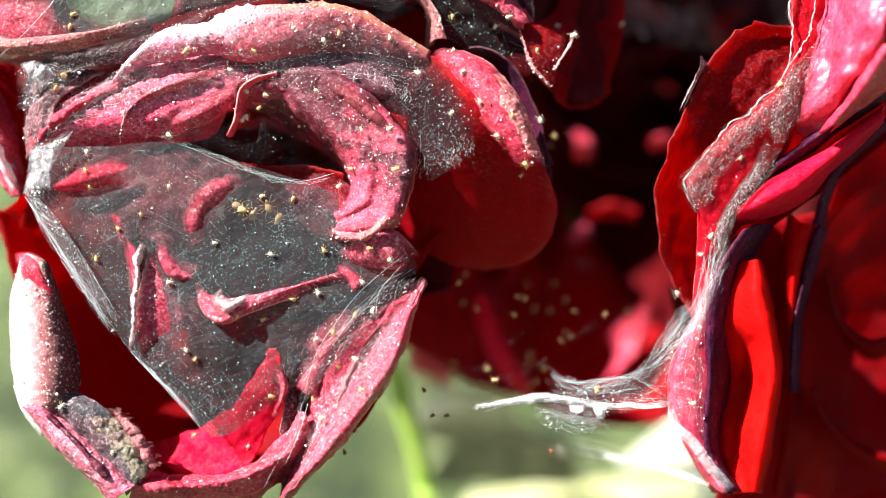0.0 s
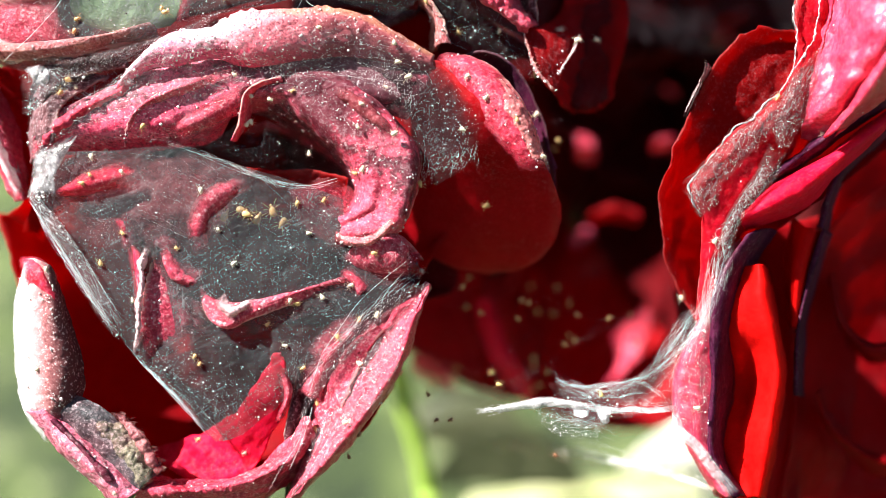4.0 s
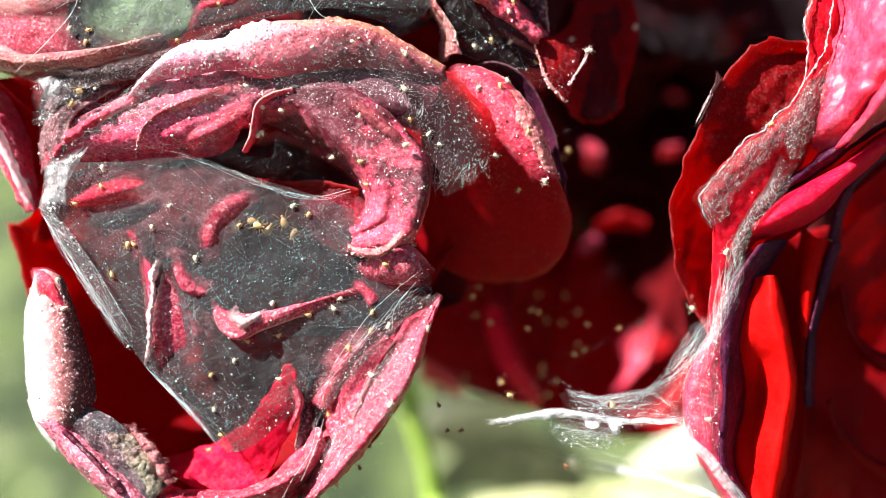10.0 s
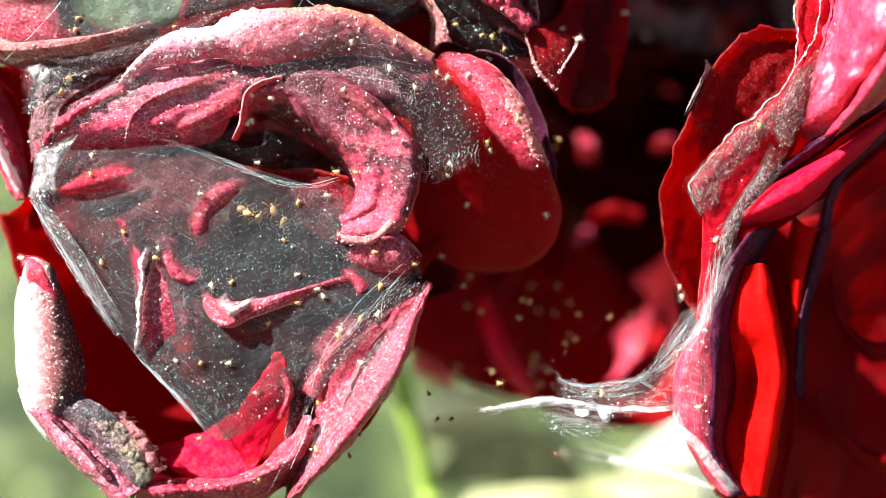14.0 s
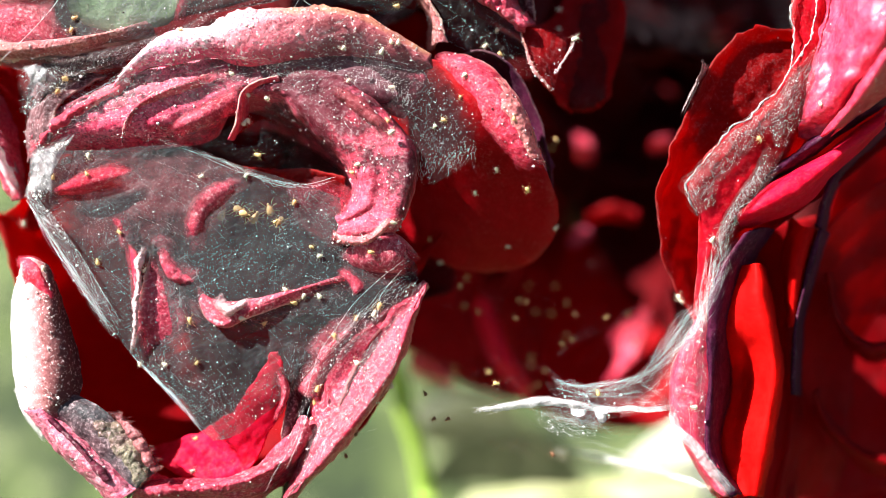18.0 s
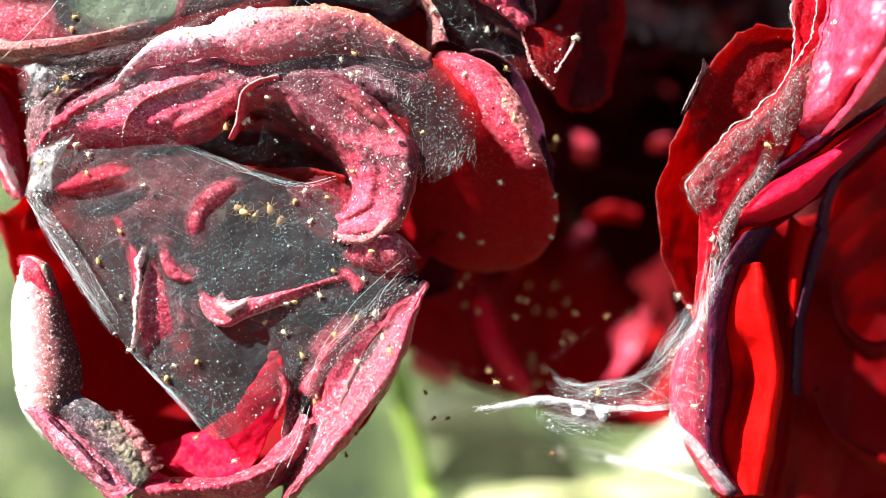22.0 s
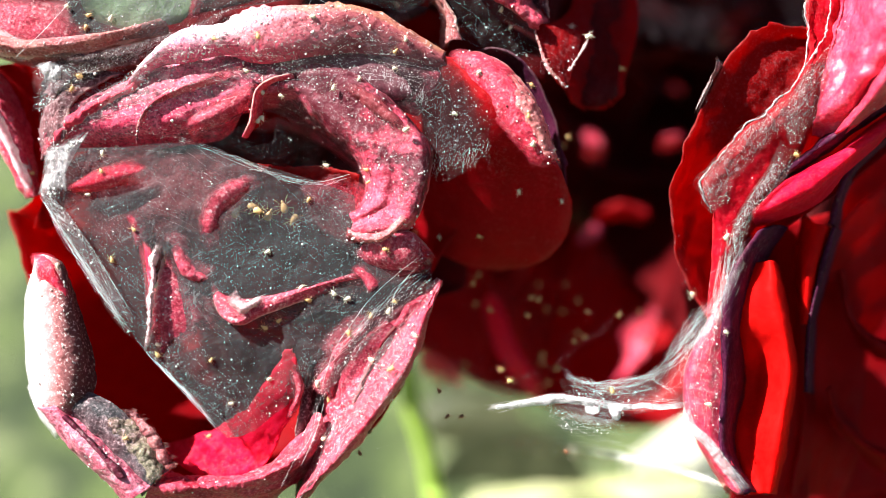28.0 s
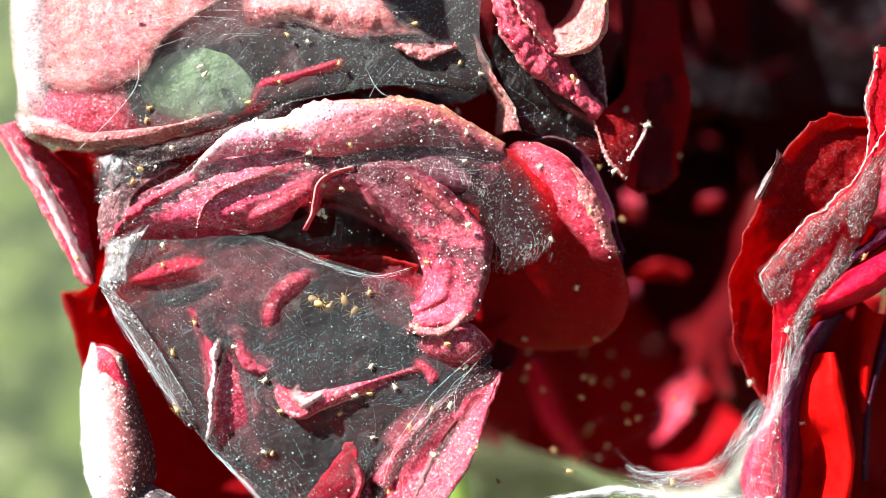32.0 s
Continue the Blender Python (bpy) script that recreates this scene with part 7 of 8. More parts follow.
# mites on single threads between the roses: x, y, z, amber or brown
DANGLING = [
    (5.14, 7.7, -4.73, 1),
    (8.59, 8.5, -6.65, 1),
    (1.75, 12.4, -1.92, 1),
    (7.59, 21.8, -11.98, 1),
    (1.61, 14.3, -4.26, 1),
    (8.99, 18.5, -5.16, 1),
    (2.51, 9.4, -4.43, 1),
    (0.9, 18.9, -9.66, 1),
    (6, 8.6, -3.64, 1),
    (7.42, 19.9, -9.59, 1),
    (9.39, 19.5, -2.92, 1),
    (7.75, 12.2, -9.14, 1),
    (5.61, 10, -3.54, 1),
    (7.28, 21.1, -2.98, 1),
    (11.4, 6.1, -4.58, 1),
    (7.22, 17.3, -8.62, 1),
    (7.37, 14.1, -10.45, 1),
    (9.89, 15.6, -6.7, 1),
    (9.35, 8.6, -6.37, 1),
    (7.72, 19, -5, 1),
    (1.13, 6.7, -2.37, 1),
    (14.6, 14.3, -4.93, 1),
    (15.68, 17.2, -7.4, 1),
    (3.33, 9.1, -8.79, 1),
    (9.97, 16.2, -4.13, 1),
    (9.6, 8.9, -4.53, 1),
    (7.41, 11.9, 6.5, 1),
    (8.08, 8, 8.16, 1),
    (7.04, 14.4, 14.17, 1),
    (8.54, 8.8, 11.74, 1),
    (8.55, 14.6, 8.28, 1),
    (5.95, 15.3, 11.67, 1),
    (6.12, 6.3, 8.95, 1),
    (-1.26, 1.5, -9.23, 0),
    (-5.79, 1.6, -11.92, 0),
    (7.2, 2.5, -13.45, 0),
    (-0.71, 2, -10.99, 0),
    (0.23, 2.5, -11.08, 0),
    (3.38, 1.6, -8.58, 1),
    (-6.42, 1.2, -13.25, 0),
]
random.seed(5)


def wisps(centre, spread, count, radius, jitter=0.4):
    """Threads that run more or less along a line of places."""
    out = []
    c = np.array(spline(centre, 7))
    for _ in range(count):
        o = np.array([random.gauss(0, 1) for _ in range(3)]) * np.array((spread, spread * 0.4, spread))
        f = sorted((random.random() * 0.5, 0.5 + random.random() * 0.5))
        seg = spline(c, 40)[int(f[0] * 39):int(f[1] * 39) + 1]
        line = spline(seg, 6) + o * np.linspace(random.random(), random.random(), 6)[:, None] + np.random.normal(0, jitter * 0.15, (6, 3))
        out.append((line, radius * random.uniform(0.6, 1.5)))
    return out


loose = thing("silk_threads", (8.3, 10, -6.7), "single silk threads hanging between the roses", "web", "webs")
hang = []
for x, y, z, c in DANGLING:
    hang.append(([(x - 6, y + 0.4, z + 2.4), (x - 2, y + 0.3, z + 0.2), (x, y + 0.12, z), (x + 3, y + 0.4, z + 1.0), (x + 7, y + 0.8, z + 4)], 0.0007))
tubes("threads", hang, M_THREAD, loose, n=12)
low_web = thing("spider_mite_web", (9.9, 16, -16.4), "brownish haze of loose silk under the strand", "web", "webs")
web_sheet("sheet", [[(3.7, 20, -15.7), (8, 15, -15.3), (11.9, 9, -15), (14.9, 4, -14.7), (17.2, 0.4, -15.1)], [(3.2, 20, -16.5), (7.7, 15, -15.9), (11.7, 9, -15.3), (14.8, 4, -15), (17.1, 0.2, -15.2)], [(4.6, 20, -17.2), (8.2, 15, -16.7), (11.9, 9, -15.8), (14.8, 4, -15.3), (17.2, 0.4, -15.4)]], M_GAUZE_TAN, low_web, 70, 24, 0.15, 2)
strand = thing("silk_strand", (8.1, 2.5, -10.3), "thick white silk strand hanging between roses", "web", "webs")
web_sheet("band", [[(1.8, 1.2, -10.2), (3.2, 1, -9.9), (4.4, 0.8, -9.6), (6.3, 0.6, -9.2), (7.9, 0.4, -9.4), (9.5, 0.4, -9.7)], [(1.8, 1, -10.4), (3.2, 0.8, -10.1), (4.3, 0.6, -9.9), (6.3, 0.4, -9.6), (7.8, 0.2, -9.7), (9.3, 0.2, -9.9)], [(1.9, 1.2, -10.5), (3.2, 1, -10.4), (4.4, 0.8, -10.3), (6.3, 0.6, -10), (7.9, 0.4, -10), (9.2, 0.4, -10.3)]], M_SILK_WHITE, strand, 90, 20, 0.08, 0.6, "flat ribbon of matted silk")
web_sheet("band", [[(8.9, 0.4, -9.6), (10.1, 0.3, -9.8), (11.1, 0.3, -9.9), (11.9, 0.2, -9.8), (13.1, 0.2, -9.9), (14.8, 0.2, -9.7)], [(8.9, 0.4, -10.2), (10.1, 0.3, -10.3), (11.1, 0.3, -10.3), (11.9, 0.2, -10.2), (13.1, 0.2, -10.3), (14.8, 0.2, -10.1)]], M_SILK_WHITE, strand, 70, 14, 0.08, 0.6, "flat ribbon of matted silk")
web_sheet("tuft", [[(9.5, 0.3, -9.9), (10, 0.2, -9.9), (10.7, 0.3, -10)], [(9.6, 0.1, -10.4), (10.1, 0, -10.5), (10.5, 0.1, -10.4)], [(9.9, 0.2, -10.9), (10.2, 0.2, -11), (10.5, 0.2, -10.8)]], M_SILK_WHITE, strand, 30, 24, 0.12, 0.5)
web_sheet("tuft", [[(8, 0.3, -10), (8.6, 0.2, -10), (9.2, 0.3, -10.1)], [(8.1, 0.2, -10.4), (8.6, 0.1, -10.6), (9.1, 0.2, -10.4)]], M_SILK_WHITE, strand, 30, 18, 0.12, 0.5)
tubes("strand", wisps([(1.9, 1.2, -10.4), (4.3, 0.8, -10), (6.3, 0.6, -9.6), (7.9, 0.4, -9.7), (10.1, 0.3, -10.1), (11.9, 0.2, -10), (14.7, 0.2, -9.9)], 0.10, 46, 0.0035, 0.7), M_THREAD_GREY, strand, n=10)
tubes("tuft", wisps([(6.4, 0.6, -10.4), (8.2, 0.5, -10.9), (9.7, 0.4, -11), (11, 0.6, -11.6)], 0.35, 60, 0.0022, 1.2), M_THREAD_GREY, strand, n=10)
tubes("threads", wisps([(7, 1.6, -8.2), (8.1, 1.4, -8.6), (9.6, 1.2, -8.7), (11.1, 1, -8.4), (12.3, 0.8, -8.2), (13.6, 0.6, -7.3)], 0.10, 16, 0.0024, 0.6) + wisps([(12.3, 0.8, -8.2), (13.6, 0.5, -9), (14.6, 0.2, -9.8)], 0.10, 10, 0.0022, 0.6) + wisps([(8.3, 0.6, -9.6), (9.4, 0.8, -9), (11.1, 1, -8.4)], 0.12, 14, 0.0020, 0.8), M_THREAD, strand, n=10)
web_sheet("film", [[(5.5, 0.8, -10), (7.5, 0.5, -10.1), (9.7, 0.4, -10.3)], [(6.1, 0.9, -11), (7.9, 0.6, -11.2), (9.9, 0.6, -11.4)], [(7, 1, -11.8), (8.5, 0.8, -12), (10.1, 0.7, -11.8)]], M_GAUZE, strand, 50, 30, 0.1, 1)
web_sheet("film", [[(7.1, 1.6, -8.3), (9.6, 1.2, -8.8), (12.3, 0.8, -8.3)], [(7.4, 1.2, -9.1), (9.8, 0.8, -9.4), (13, 0.5, -9.1)], [(7.9, 0.6, -9.6), (10.1, 0.5, -10), (14.6, 0.3, -9.8)]], M_GAUZE, strand, 60, 30, 0.1, 1)
tubes("cord", wisps([(-18, 0, 7.3), (-15.3, -0.1, 6.2), (-12.6, -0.1, 5.2), (-9.5, -0.1, 4.2), (-6.2, 0.1, 4.9)], 0.05, 9, 0.004, 1.0), M_THREAD, web, n=10)
tubes("cord", wisps([(-1.5, 0.2, -1.1), (-3.4, -0.3, -2.1), (-5.1, -0.7, -3.7), (-6.9, -0.8, -5.7), (-8.6, -0.6, -7.5), (-9.2, -0.2, -10.1)], 0.10, 14, 0.004, 1.0), M_THREAD, web, n=10)
tubes("edge_cord", wisps([(-26.7, 0.1, 3.5), (-24.4, 0, -0.3), (-22.1, -0.2, -3.7), (-20.9, -0.3, -5.5)], 0.05, 34, 0.006, 0.8), M_THREAD, web, n=10)
tubes("edge_cord", wisps([(-19.9, 0.2, -6.7), (-17.5, 0.1, -9.1), (-15, 0.2, -12)], 0.03, 26, 0.006, 0.5), M_THREAD, web, n=10)
tubes("strand", [([(-24.4, 0, 18.7), (-24.3, -0.6, 16.4), (-25.9, -0.8, 14.2), (-28.1, -0.6, 12.2)], 0.012), ([(-9.9, 0.6, 17.8), (-9.2, 0, 16.4), (-8.3, -0.2, 15.7), (-6.2, 0, 15.4)], 0.010), ([(-7.8, 1, 18.3), (-9.1, 0.4, 16.7), (-9.6, 0, 15.7)], 0.008)], M_THREAD, upper_web, n=24, sides=5)
tubes("strand", [([(-2.6, -0.6, -0.5), (-4, -1.1, -1.6), (-5.6, -1.2, -3.1), (-6.7, -1.1, -4.6), (-7.9, -1.1, -6.4), (-8.7, -1, -8.9)], 0.008), ([(-2.7, -0.8, -1.1), (-4, -1.2, -2.7), (-4.2, -1.4, -4.3)], 0.008), ([(-10.8, -0.4, 4.6), (-9, -0.5, 4.3), (-6.9, -0.6, 4.8)], 0.010), ([(-8.9, -1, -9.8), (-9.3, -1.3, -11.7), (-10.4, -1.6, -13.4), (-11.1, -1.8, -14.8)], 0.006), ([(-8.5, -1, -9.7), (-9, -1.4, -11.5), (-9.8, -1.8, -13.4)], 0.010)], M_THREAD, web, n=24, sides=5)
lower_strand = thing("silk_strand", (12.6, 6, -15.5), "loose fan of silk threads", "web", "webs")
tubes("threads", wisps([(4.9, 10, -13.9), (8.9, 8, -14.3), (13.2, 5, -14.9), (17.8, 2, -15.7), (19.3, 1, -16.5)], 0.7, 14, 0.003, 1.0), M_THREAD_GREY, lower_strand, n=10)
tubes("threads", wisps([(14.8, 0.6, -9.5), (15.2, 0.8, -7.3), (16.6, 0.4, -4.3), (17.3, 0.2, 0.4), (18.2, -0.2, 2.2)], 0.28, 60, 0.0028, 1.6), M_THREAD, right_web, n=10)
tubes("threads", wisps([(16.4, 26, 26), (24.2, 26, 22.9), (32.6, 25, 24.1), (39.8, 25, 28.7)], 3.0, 6, 0.002, 3.0), M_THREAD_GREY, haze, n=10)
tubes("threads", wisps([(7.1, 16, -15.9), (10.8, 10, -15.2), (13.1, 6.5, -15), (15.2, 3.5, -14.9), (17, 0.2, -15.2)], 0.30, 34, 0.004, 0.6) + wisps([(14.1, 4, -14.7), (15.2, 3, -15), (16.2, 1.6, -15), (17.1, 0, -15.2)], 0.18, 30, 0.004, 0.6), M_THREAD, low_web, n=10)
tubes("threads", wisps([(7.1, 3, -8.6), (10, 2.4, -9.3), (12.8, 1.6, -8.3), (15.3, 1, -6.2)], 0.22, 24, 0.0026, 1.6), M_THREAD_GREY, right_web, n=10)
CORD = [(23.2, 0.6, 18.6), (22.7, 0.2, 17), (22.1, -0.1, 15.5), (22.3, -0.3, 14.2), (22.1, -0.5, 12.9), (21.9, -0.6, 11.6), (20.9, -0.7, 10.1), (20, -0.7, 9.4), (19.3, -0.7, 8.5), (18.2, -0.7, 8), (17.5, -0.7, 7.2), (16.8, -0.6, 6.2), (15.6, -0.5, 4.8), (15.4, -0.3, 4.2), (15.8, -0.2, 3), (16.2, 0, 2.4)]
tubes("wedge", wisps([(13, 0.6, -7.5), (13.9, 0.4, -6.6), (14.9, 0.2, -5.1), (15.8, 0, -3.8), (16.9, 0, -2.7)], 0.30, 46, 0.0022, 0.9) + wisps([(13.9, 0.5, -7.1), (15.1, 0.2, -6.1), (16.1, 0, -4.7), (16.7, -0.1, -3.6)], 0.22, 30, 0.0022, 0.9), M_THREAD, right_web, n=10)
tubes("rope", wisps(CORD[:6], 0.05, 9, 0.0035, 0.5) + wisps(CORD[5:11], 0.05, 12, 0.0035, 0.5) + wisps(CORD[10:], 0.08, 12, 0.0035, 0.8), M_SILK_CORD, right_web, n=14)
cord(CORD, 0.06, 160, right_web)
cord([(22, -0.5, 11.7), (22.8, -0.5, 12.8), (23.4, -0.4, 14), (23.7, -0.2, 15.5), (24, 0, 17), (24.5, 0.4, 18.5)], 0.08, 80, right_web)
web_sheet("ribbon", [[(14.3, -0.1, -9.9), (14.5, -0.5, -11.3), (15.5, -0.8, -12.5), (16.3, -0.9, -13.6), (17.7, -0.9, -15.4)], [(14.4, -0.3, -9.8), (14.7, -0.7, -11.1), (15.7, -1, -12.2), (16.6, -1.1, -13.3), (18, -1.1, -15.1)], [(14.7, -0.1, -9.8), (15.1, -0.5, -11), (16.1, -0.8, -12), (16.9, -0.9, -13.1), (18.4, -0.9, -15)]], M_SILK_WHITE, right_web, 80, 16, 0.08, 0.6)
tubes("threads", wisps([(18, 0, 1), (17.7, 0, -1.1), (16.9, 0.2, -3.3), (16.4, 0.2, -5.1)], 0.22, 40, 0.0022, 1.6), M_THREAD, right_web, n=10)


# ---- spider mites ----
def ball(rx, ry, rz, c=(0, 0, 0), seg=10, ring=7):
    v, f = [], []
    for i in range(ring + 1):
        p = math.pi * i / ring
        for j in range(seg):
            a = 2 * math.pi * j / seg
            v.append((c[0] + rx * math.cos(p), c[1] + ry * math.sin(p) * math.cos(a), c[2] + rz * math.sin(p) * math.sin(a)))
    for i in range(ring):
        for j in range(seg):
            f.append((i * seg + j, i * seg + (j + 1) % seg, (i + 1) * seg + (j + 1) % seg, (i + 1) * seg + j))
    return np.array(v), f


def raw_mesh(name, v, f, material):
    me = bpy.data.meshes.new(name)
    me.from_pydata((np.asarray(v) * 0.001).tolist(), [], f)
    me.materials.append(material)
    me.shade_smooth()
    return me


def mite_kind(label, material, size):
    """A mite half a millimetre long, facing +x, its feet at z = 0: body, mouthparts and eight jointed legs."""
    ob = tagged(new("spider_mite"), label, "mite", "spider mites")
    bv, bf = ball(0.23, 0.15, 0.11, (0, 0, 0.12), 12, 8)
    bv[:, 1] *= 1 - 0.35 * np.clip(bv[:, 0] / 0.23, -1, 1)
    hv, hf = ball(0.07, 0.06, 0.05, (0.25, 0, 0.10), 8, 5)
    new("body", raw_mesh("body", bv, bf, material)).parent = ob
    new("mouthparts", raw_mesh("mouthparts", hv, hf, material)).parent = ob
    for s_ in (-1, 1):
        for i, (x0, ang) in enumerate(((0.17, 35), (0.10, 70), (-0.02, 110), (-0.10, 145))):
            d = np.array((math.cos(radians(ang)), s_ * math.sin(radians(ang)), 0))
            o = np.array((x0, s_ * 0.09, 0.11))
            ln = 1.15 if i in (0, 3) else 0.9
            v, f = tube([o, o + d * 0.12 * ln + (0, 0, 0.05), o + d * 0.24 * ln + (0, 0, 0.01), o + d * 0.31 * ln + (0, 0, -0.10)], 0.011, 5, 9, 0.5)
            new("leg", raw_mesh("leg", v, f, material)).parent = ob
    ob.scale = (size,) * 3
    return ob


bpy.context.view_layer.update()
DEPS = bpy.context.evaluated_depsgraph_get()
EYE = Vector((0, EYE_Y, 0))
BACK = TILT.inverted()


def settle(x, z):
    """Where a mite stands in front of (x, z): its place and the way up from the surface, in millimetres; None where nothing is near."""
    way = (Vector((x, 0, z)) - EYE).normalized()
    hit, place, normal, _, ob, _ = scene.ray_cast(DEPS, W(EYE), (TILT.to_3x3() @ way))
    if not hit:
        return None
    p = (BACK @ place) * 1000
    n = BACK.to_3x3() @ normal
    if n.dot(way) > 0:
        n = -n
    return (p, n) if p.y < 9 else None


def stand(p, n, heading):
    """The pose of a mite at p, on a surface that faces n, walking towards heading in the picture's plane."""
    up = (n * 0.6 + Vector((0, -0.7, 0))).normalized()
    fwd = Vector((math.cos(heading), 0, math.sin(heading)))
    fwd = (fwd - up * fwd.dot(up)).normalized()
    m = Matrix((fwd, up.cross(fwd), up)).transposed()
    rot = TILT.to_3x3() @ m
    return Matrix.Translation(W(p + n * 0.02)) @ rot.to_4x4()


def near_turn(old, want, most=1.2):
    d = (want - old + math.pi) % (2 * math.pi) - math.pi
    return old + max(-most, min(most, d))


def stroll(rnd, t, x, z, heading, t_end, pace):
    """A mite's wandering from one time to another: rows of (t, x, z, heading)."""
    out, step = [], 1.0 if t_end > t else -1.0
    while (t_end - t) * step > 1e-6:
        t = t + step if abs(t_end - t) >= 1 else t_end
        for attempt in range(6):
            h = heading + rnd.uniform(-0.7, 0.7) * (1 + 0.25 * attempt)
            h = near_turn(heading, h, 1.25)
            go = pace * rnd.choice((0.15, 0.6, 1.0, 1.3)) * (1 if attempt < 3 else 0.3)
            nx, nz = x + step * go * math.cos(h), z + step * go * math.sin(h)
            spot = settle(nx, nz)
            if spot and -34 < nx < 30 and -17 < nz < 24:
                x, z = nx, nz
                break
        heading = h
        out.append((t, x, z, heading))
    return out


# mites whose way is known for a while: time, x, z
TRACKS = [
    [(9, -4.81, 10.04), (9.5, -3.22, 9.92), (10, -3.09, 9.32), (10.5, -2.52, 8.74), (11, -1.59, 8.86), (11.5, -1.49, 8.99), (12, -1, 9.41), (12.5, -0.17, 10.9), (13, 0.44, 12.53), (13.5, 1.32, 13.2)],
    [(8, 0.05, 13.1), (8.5, 0.45, 13.14), (9, 1.2, 12.82), (9.5, 1.45, 12.23), (10, 2.01, 11.53), (10.5, 2.11, 10.66), (11, 1.31, 9.8), (11.5, 0.58, 8.19), (12, -0.6, 5.97), (12.5, -1.48, 6.16)],
    [(6, 5.14, 7.5), (6.5, 5.29, 6.46), (7.5, 5.57, 6.81), (8, 5.44, 5.69)],
    [(6, 6.08, 13.61), (6.5, 3.41, 12.79), (7, 3.74, 13.86)],
    [(10.5, 1.35, 13.63), (11, 1.74, 13.13), (11.5, 1.52, 12.64)],
    [(12.5, 3.95, 13.9), (13, 3.77, 14.26), (13.5, 3.89, 13.7)],
    [(8, -8.31, 8.83), (8.5, -6.6, 9.3), (9, -7.81, 7.18), (9.5, -7.67, 6.92), (10.5, -8.85, 6.61)],
    [(13, -5.82, 6.81), (13.5, -4.79, 8.39)],
    [(12.5, -1.84, 13.11), (13, -1.59, 12.67), (13.5, -0.7, 11.61)],
]
# mites that sit still: x, z
RESTING = [
    (-22.14, -0.61, "a"),
    (-15.84, -7.05, "a"),
    (-9.59, 3.22, "a"),
    (-4.7, 0.04, "a"),
    (-24.31, 11.18, "a"),
    (-24.74, 10.35, "a"),
    (-12.8, 8.28, "p"),
    (-13.6, 11.47, "p"),
    (-3.4, 13.49, "p"),
    (1.3, 11.36, "p"),
    (-0.69, -1.77, "a"),
    (-22.75, 6.19, "p"),
    (-21.78, 6.62, "p"),
    (-22.86, 5.03, "a"),
    (-7.99, -2.79, "p"),
    (-9.62, -3.15, "a"),
    (-4.49, -3.94, "p"),
    (-5.64, -4.23, "a"),
    (-7.02, -5.32, "a"),
    (-11.5, -4.52, "a"),
    (-12.55, 8.43, "p"),
    (-5.86, 5.17, "a"),
    (-3.4, 7.7, "p"),
    (4.45, 8.57, "a"),
    (3.36, 14.25, "p"),
    (7.34, 14.25, "p"),
    (17.11, 0.83, "p"),
    (15.95, -9.87, "p"),
    (14.98, -2.79, "p"),
    (9.84, -9.01, "a"),
    (-15.88, -11.9, "a"),
    (-22.64, -9.19, "a"),
    (-25.65, -0.98, "p"),
    (-8.25, -9.59, "a"),
    (-5.57, -7.05, "p"),
    (-20.76, 1.3, "a"),
    (-12.55, 10.09, "p"),
    (-11.36, 9.87, "p"),
    (-23.65, 15, "a"),
    (-23.83, 14.24, "a"),
    (-15.44, 17.24, "p"),
    (-13.53, 19.23, "p"),
    (-11.54, 17.89, "a"),
    (3.48, 16.81, "a"),
    (8.36, 13.62, "p"),
    (-24.74, 10.37, "a"),
    (-24.2, 11.09, "a"),
    (-15.33, 16.7, "a"),
]
# where others set out: x, z
ROAMERS = [
    (-17.51, 4.02),
    (-14.61, 0.4),
    (-11, -0.33),
    (-19.32, 2.21),
    (-13.17, -4.3),
    (-8.1, -5.75),
    (-16.42, -6.47),
    (-5.21, -2.13),
    (-3.4, -0.69),
    (-6.66, 4.02),
    (-3.04, 5.1),
    (-5.21, 7.63),
    (-8.1, 10.16),
    (-12.08, 12.7),
    (-16.42, 12.7),
    (-9.55, 14.14),
    (-6.66, 13.78),
    (-1.59, 11.25),
    (0.58, 8.72),
    (2.39, 9.44),
    (3.47, 7.27),
    (5.28, 5.46),
    (-17.51, 7.27),
    (-20.4, 8.72),
    (-22.57, 4.02),
    (-24.02, 5.1),
    (-6.66, -7.56),
    (-5.21, -9.01),
    (-7.74, -10.82),
    (-11, -9.37),
    (-12.44, -12.62),
    (-17.51, -2.13),
    (-24.38, -10.09),
    (-21.12, -12.99),
    (16.49, -0.33),
    (19.03, 5.82),
    (21.56, 10.53),
    (4.2, 14.87),
    (6, 12.7),
    (0.58, 14.87),
    (-28.9, 18.32),
    (-26, 19.77),
    (-21.3, 17.6),
    (-18.05, 16.15),
    (-14.43, 19.77),
    (-10.09, 18.69),
    (-5.75, 19.77),
    (-3.58, 17.6),
    (0.4, 18.32),
    (-7.92, 16.52),
]
PALE = mite_kind("straw-coloured spider mite walking on silk", M_MITE_PALE, 0.82)
AMBER = mite_kind("amber spider mite on a dusty petal", M_MITE, 0.8)
BROWN = mite_kind("dark brown spider mite on a silk thread", M_MITE_DARK, 0.75)
WAYS = []
rnd = random.Random(21)
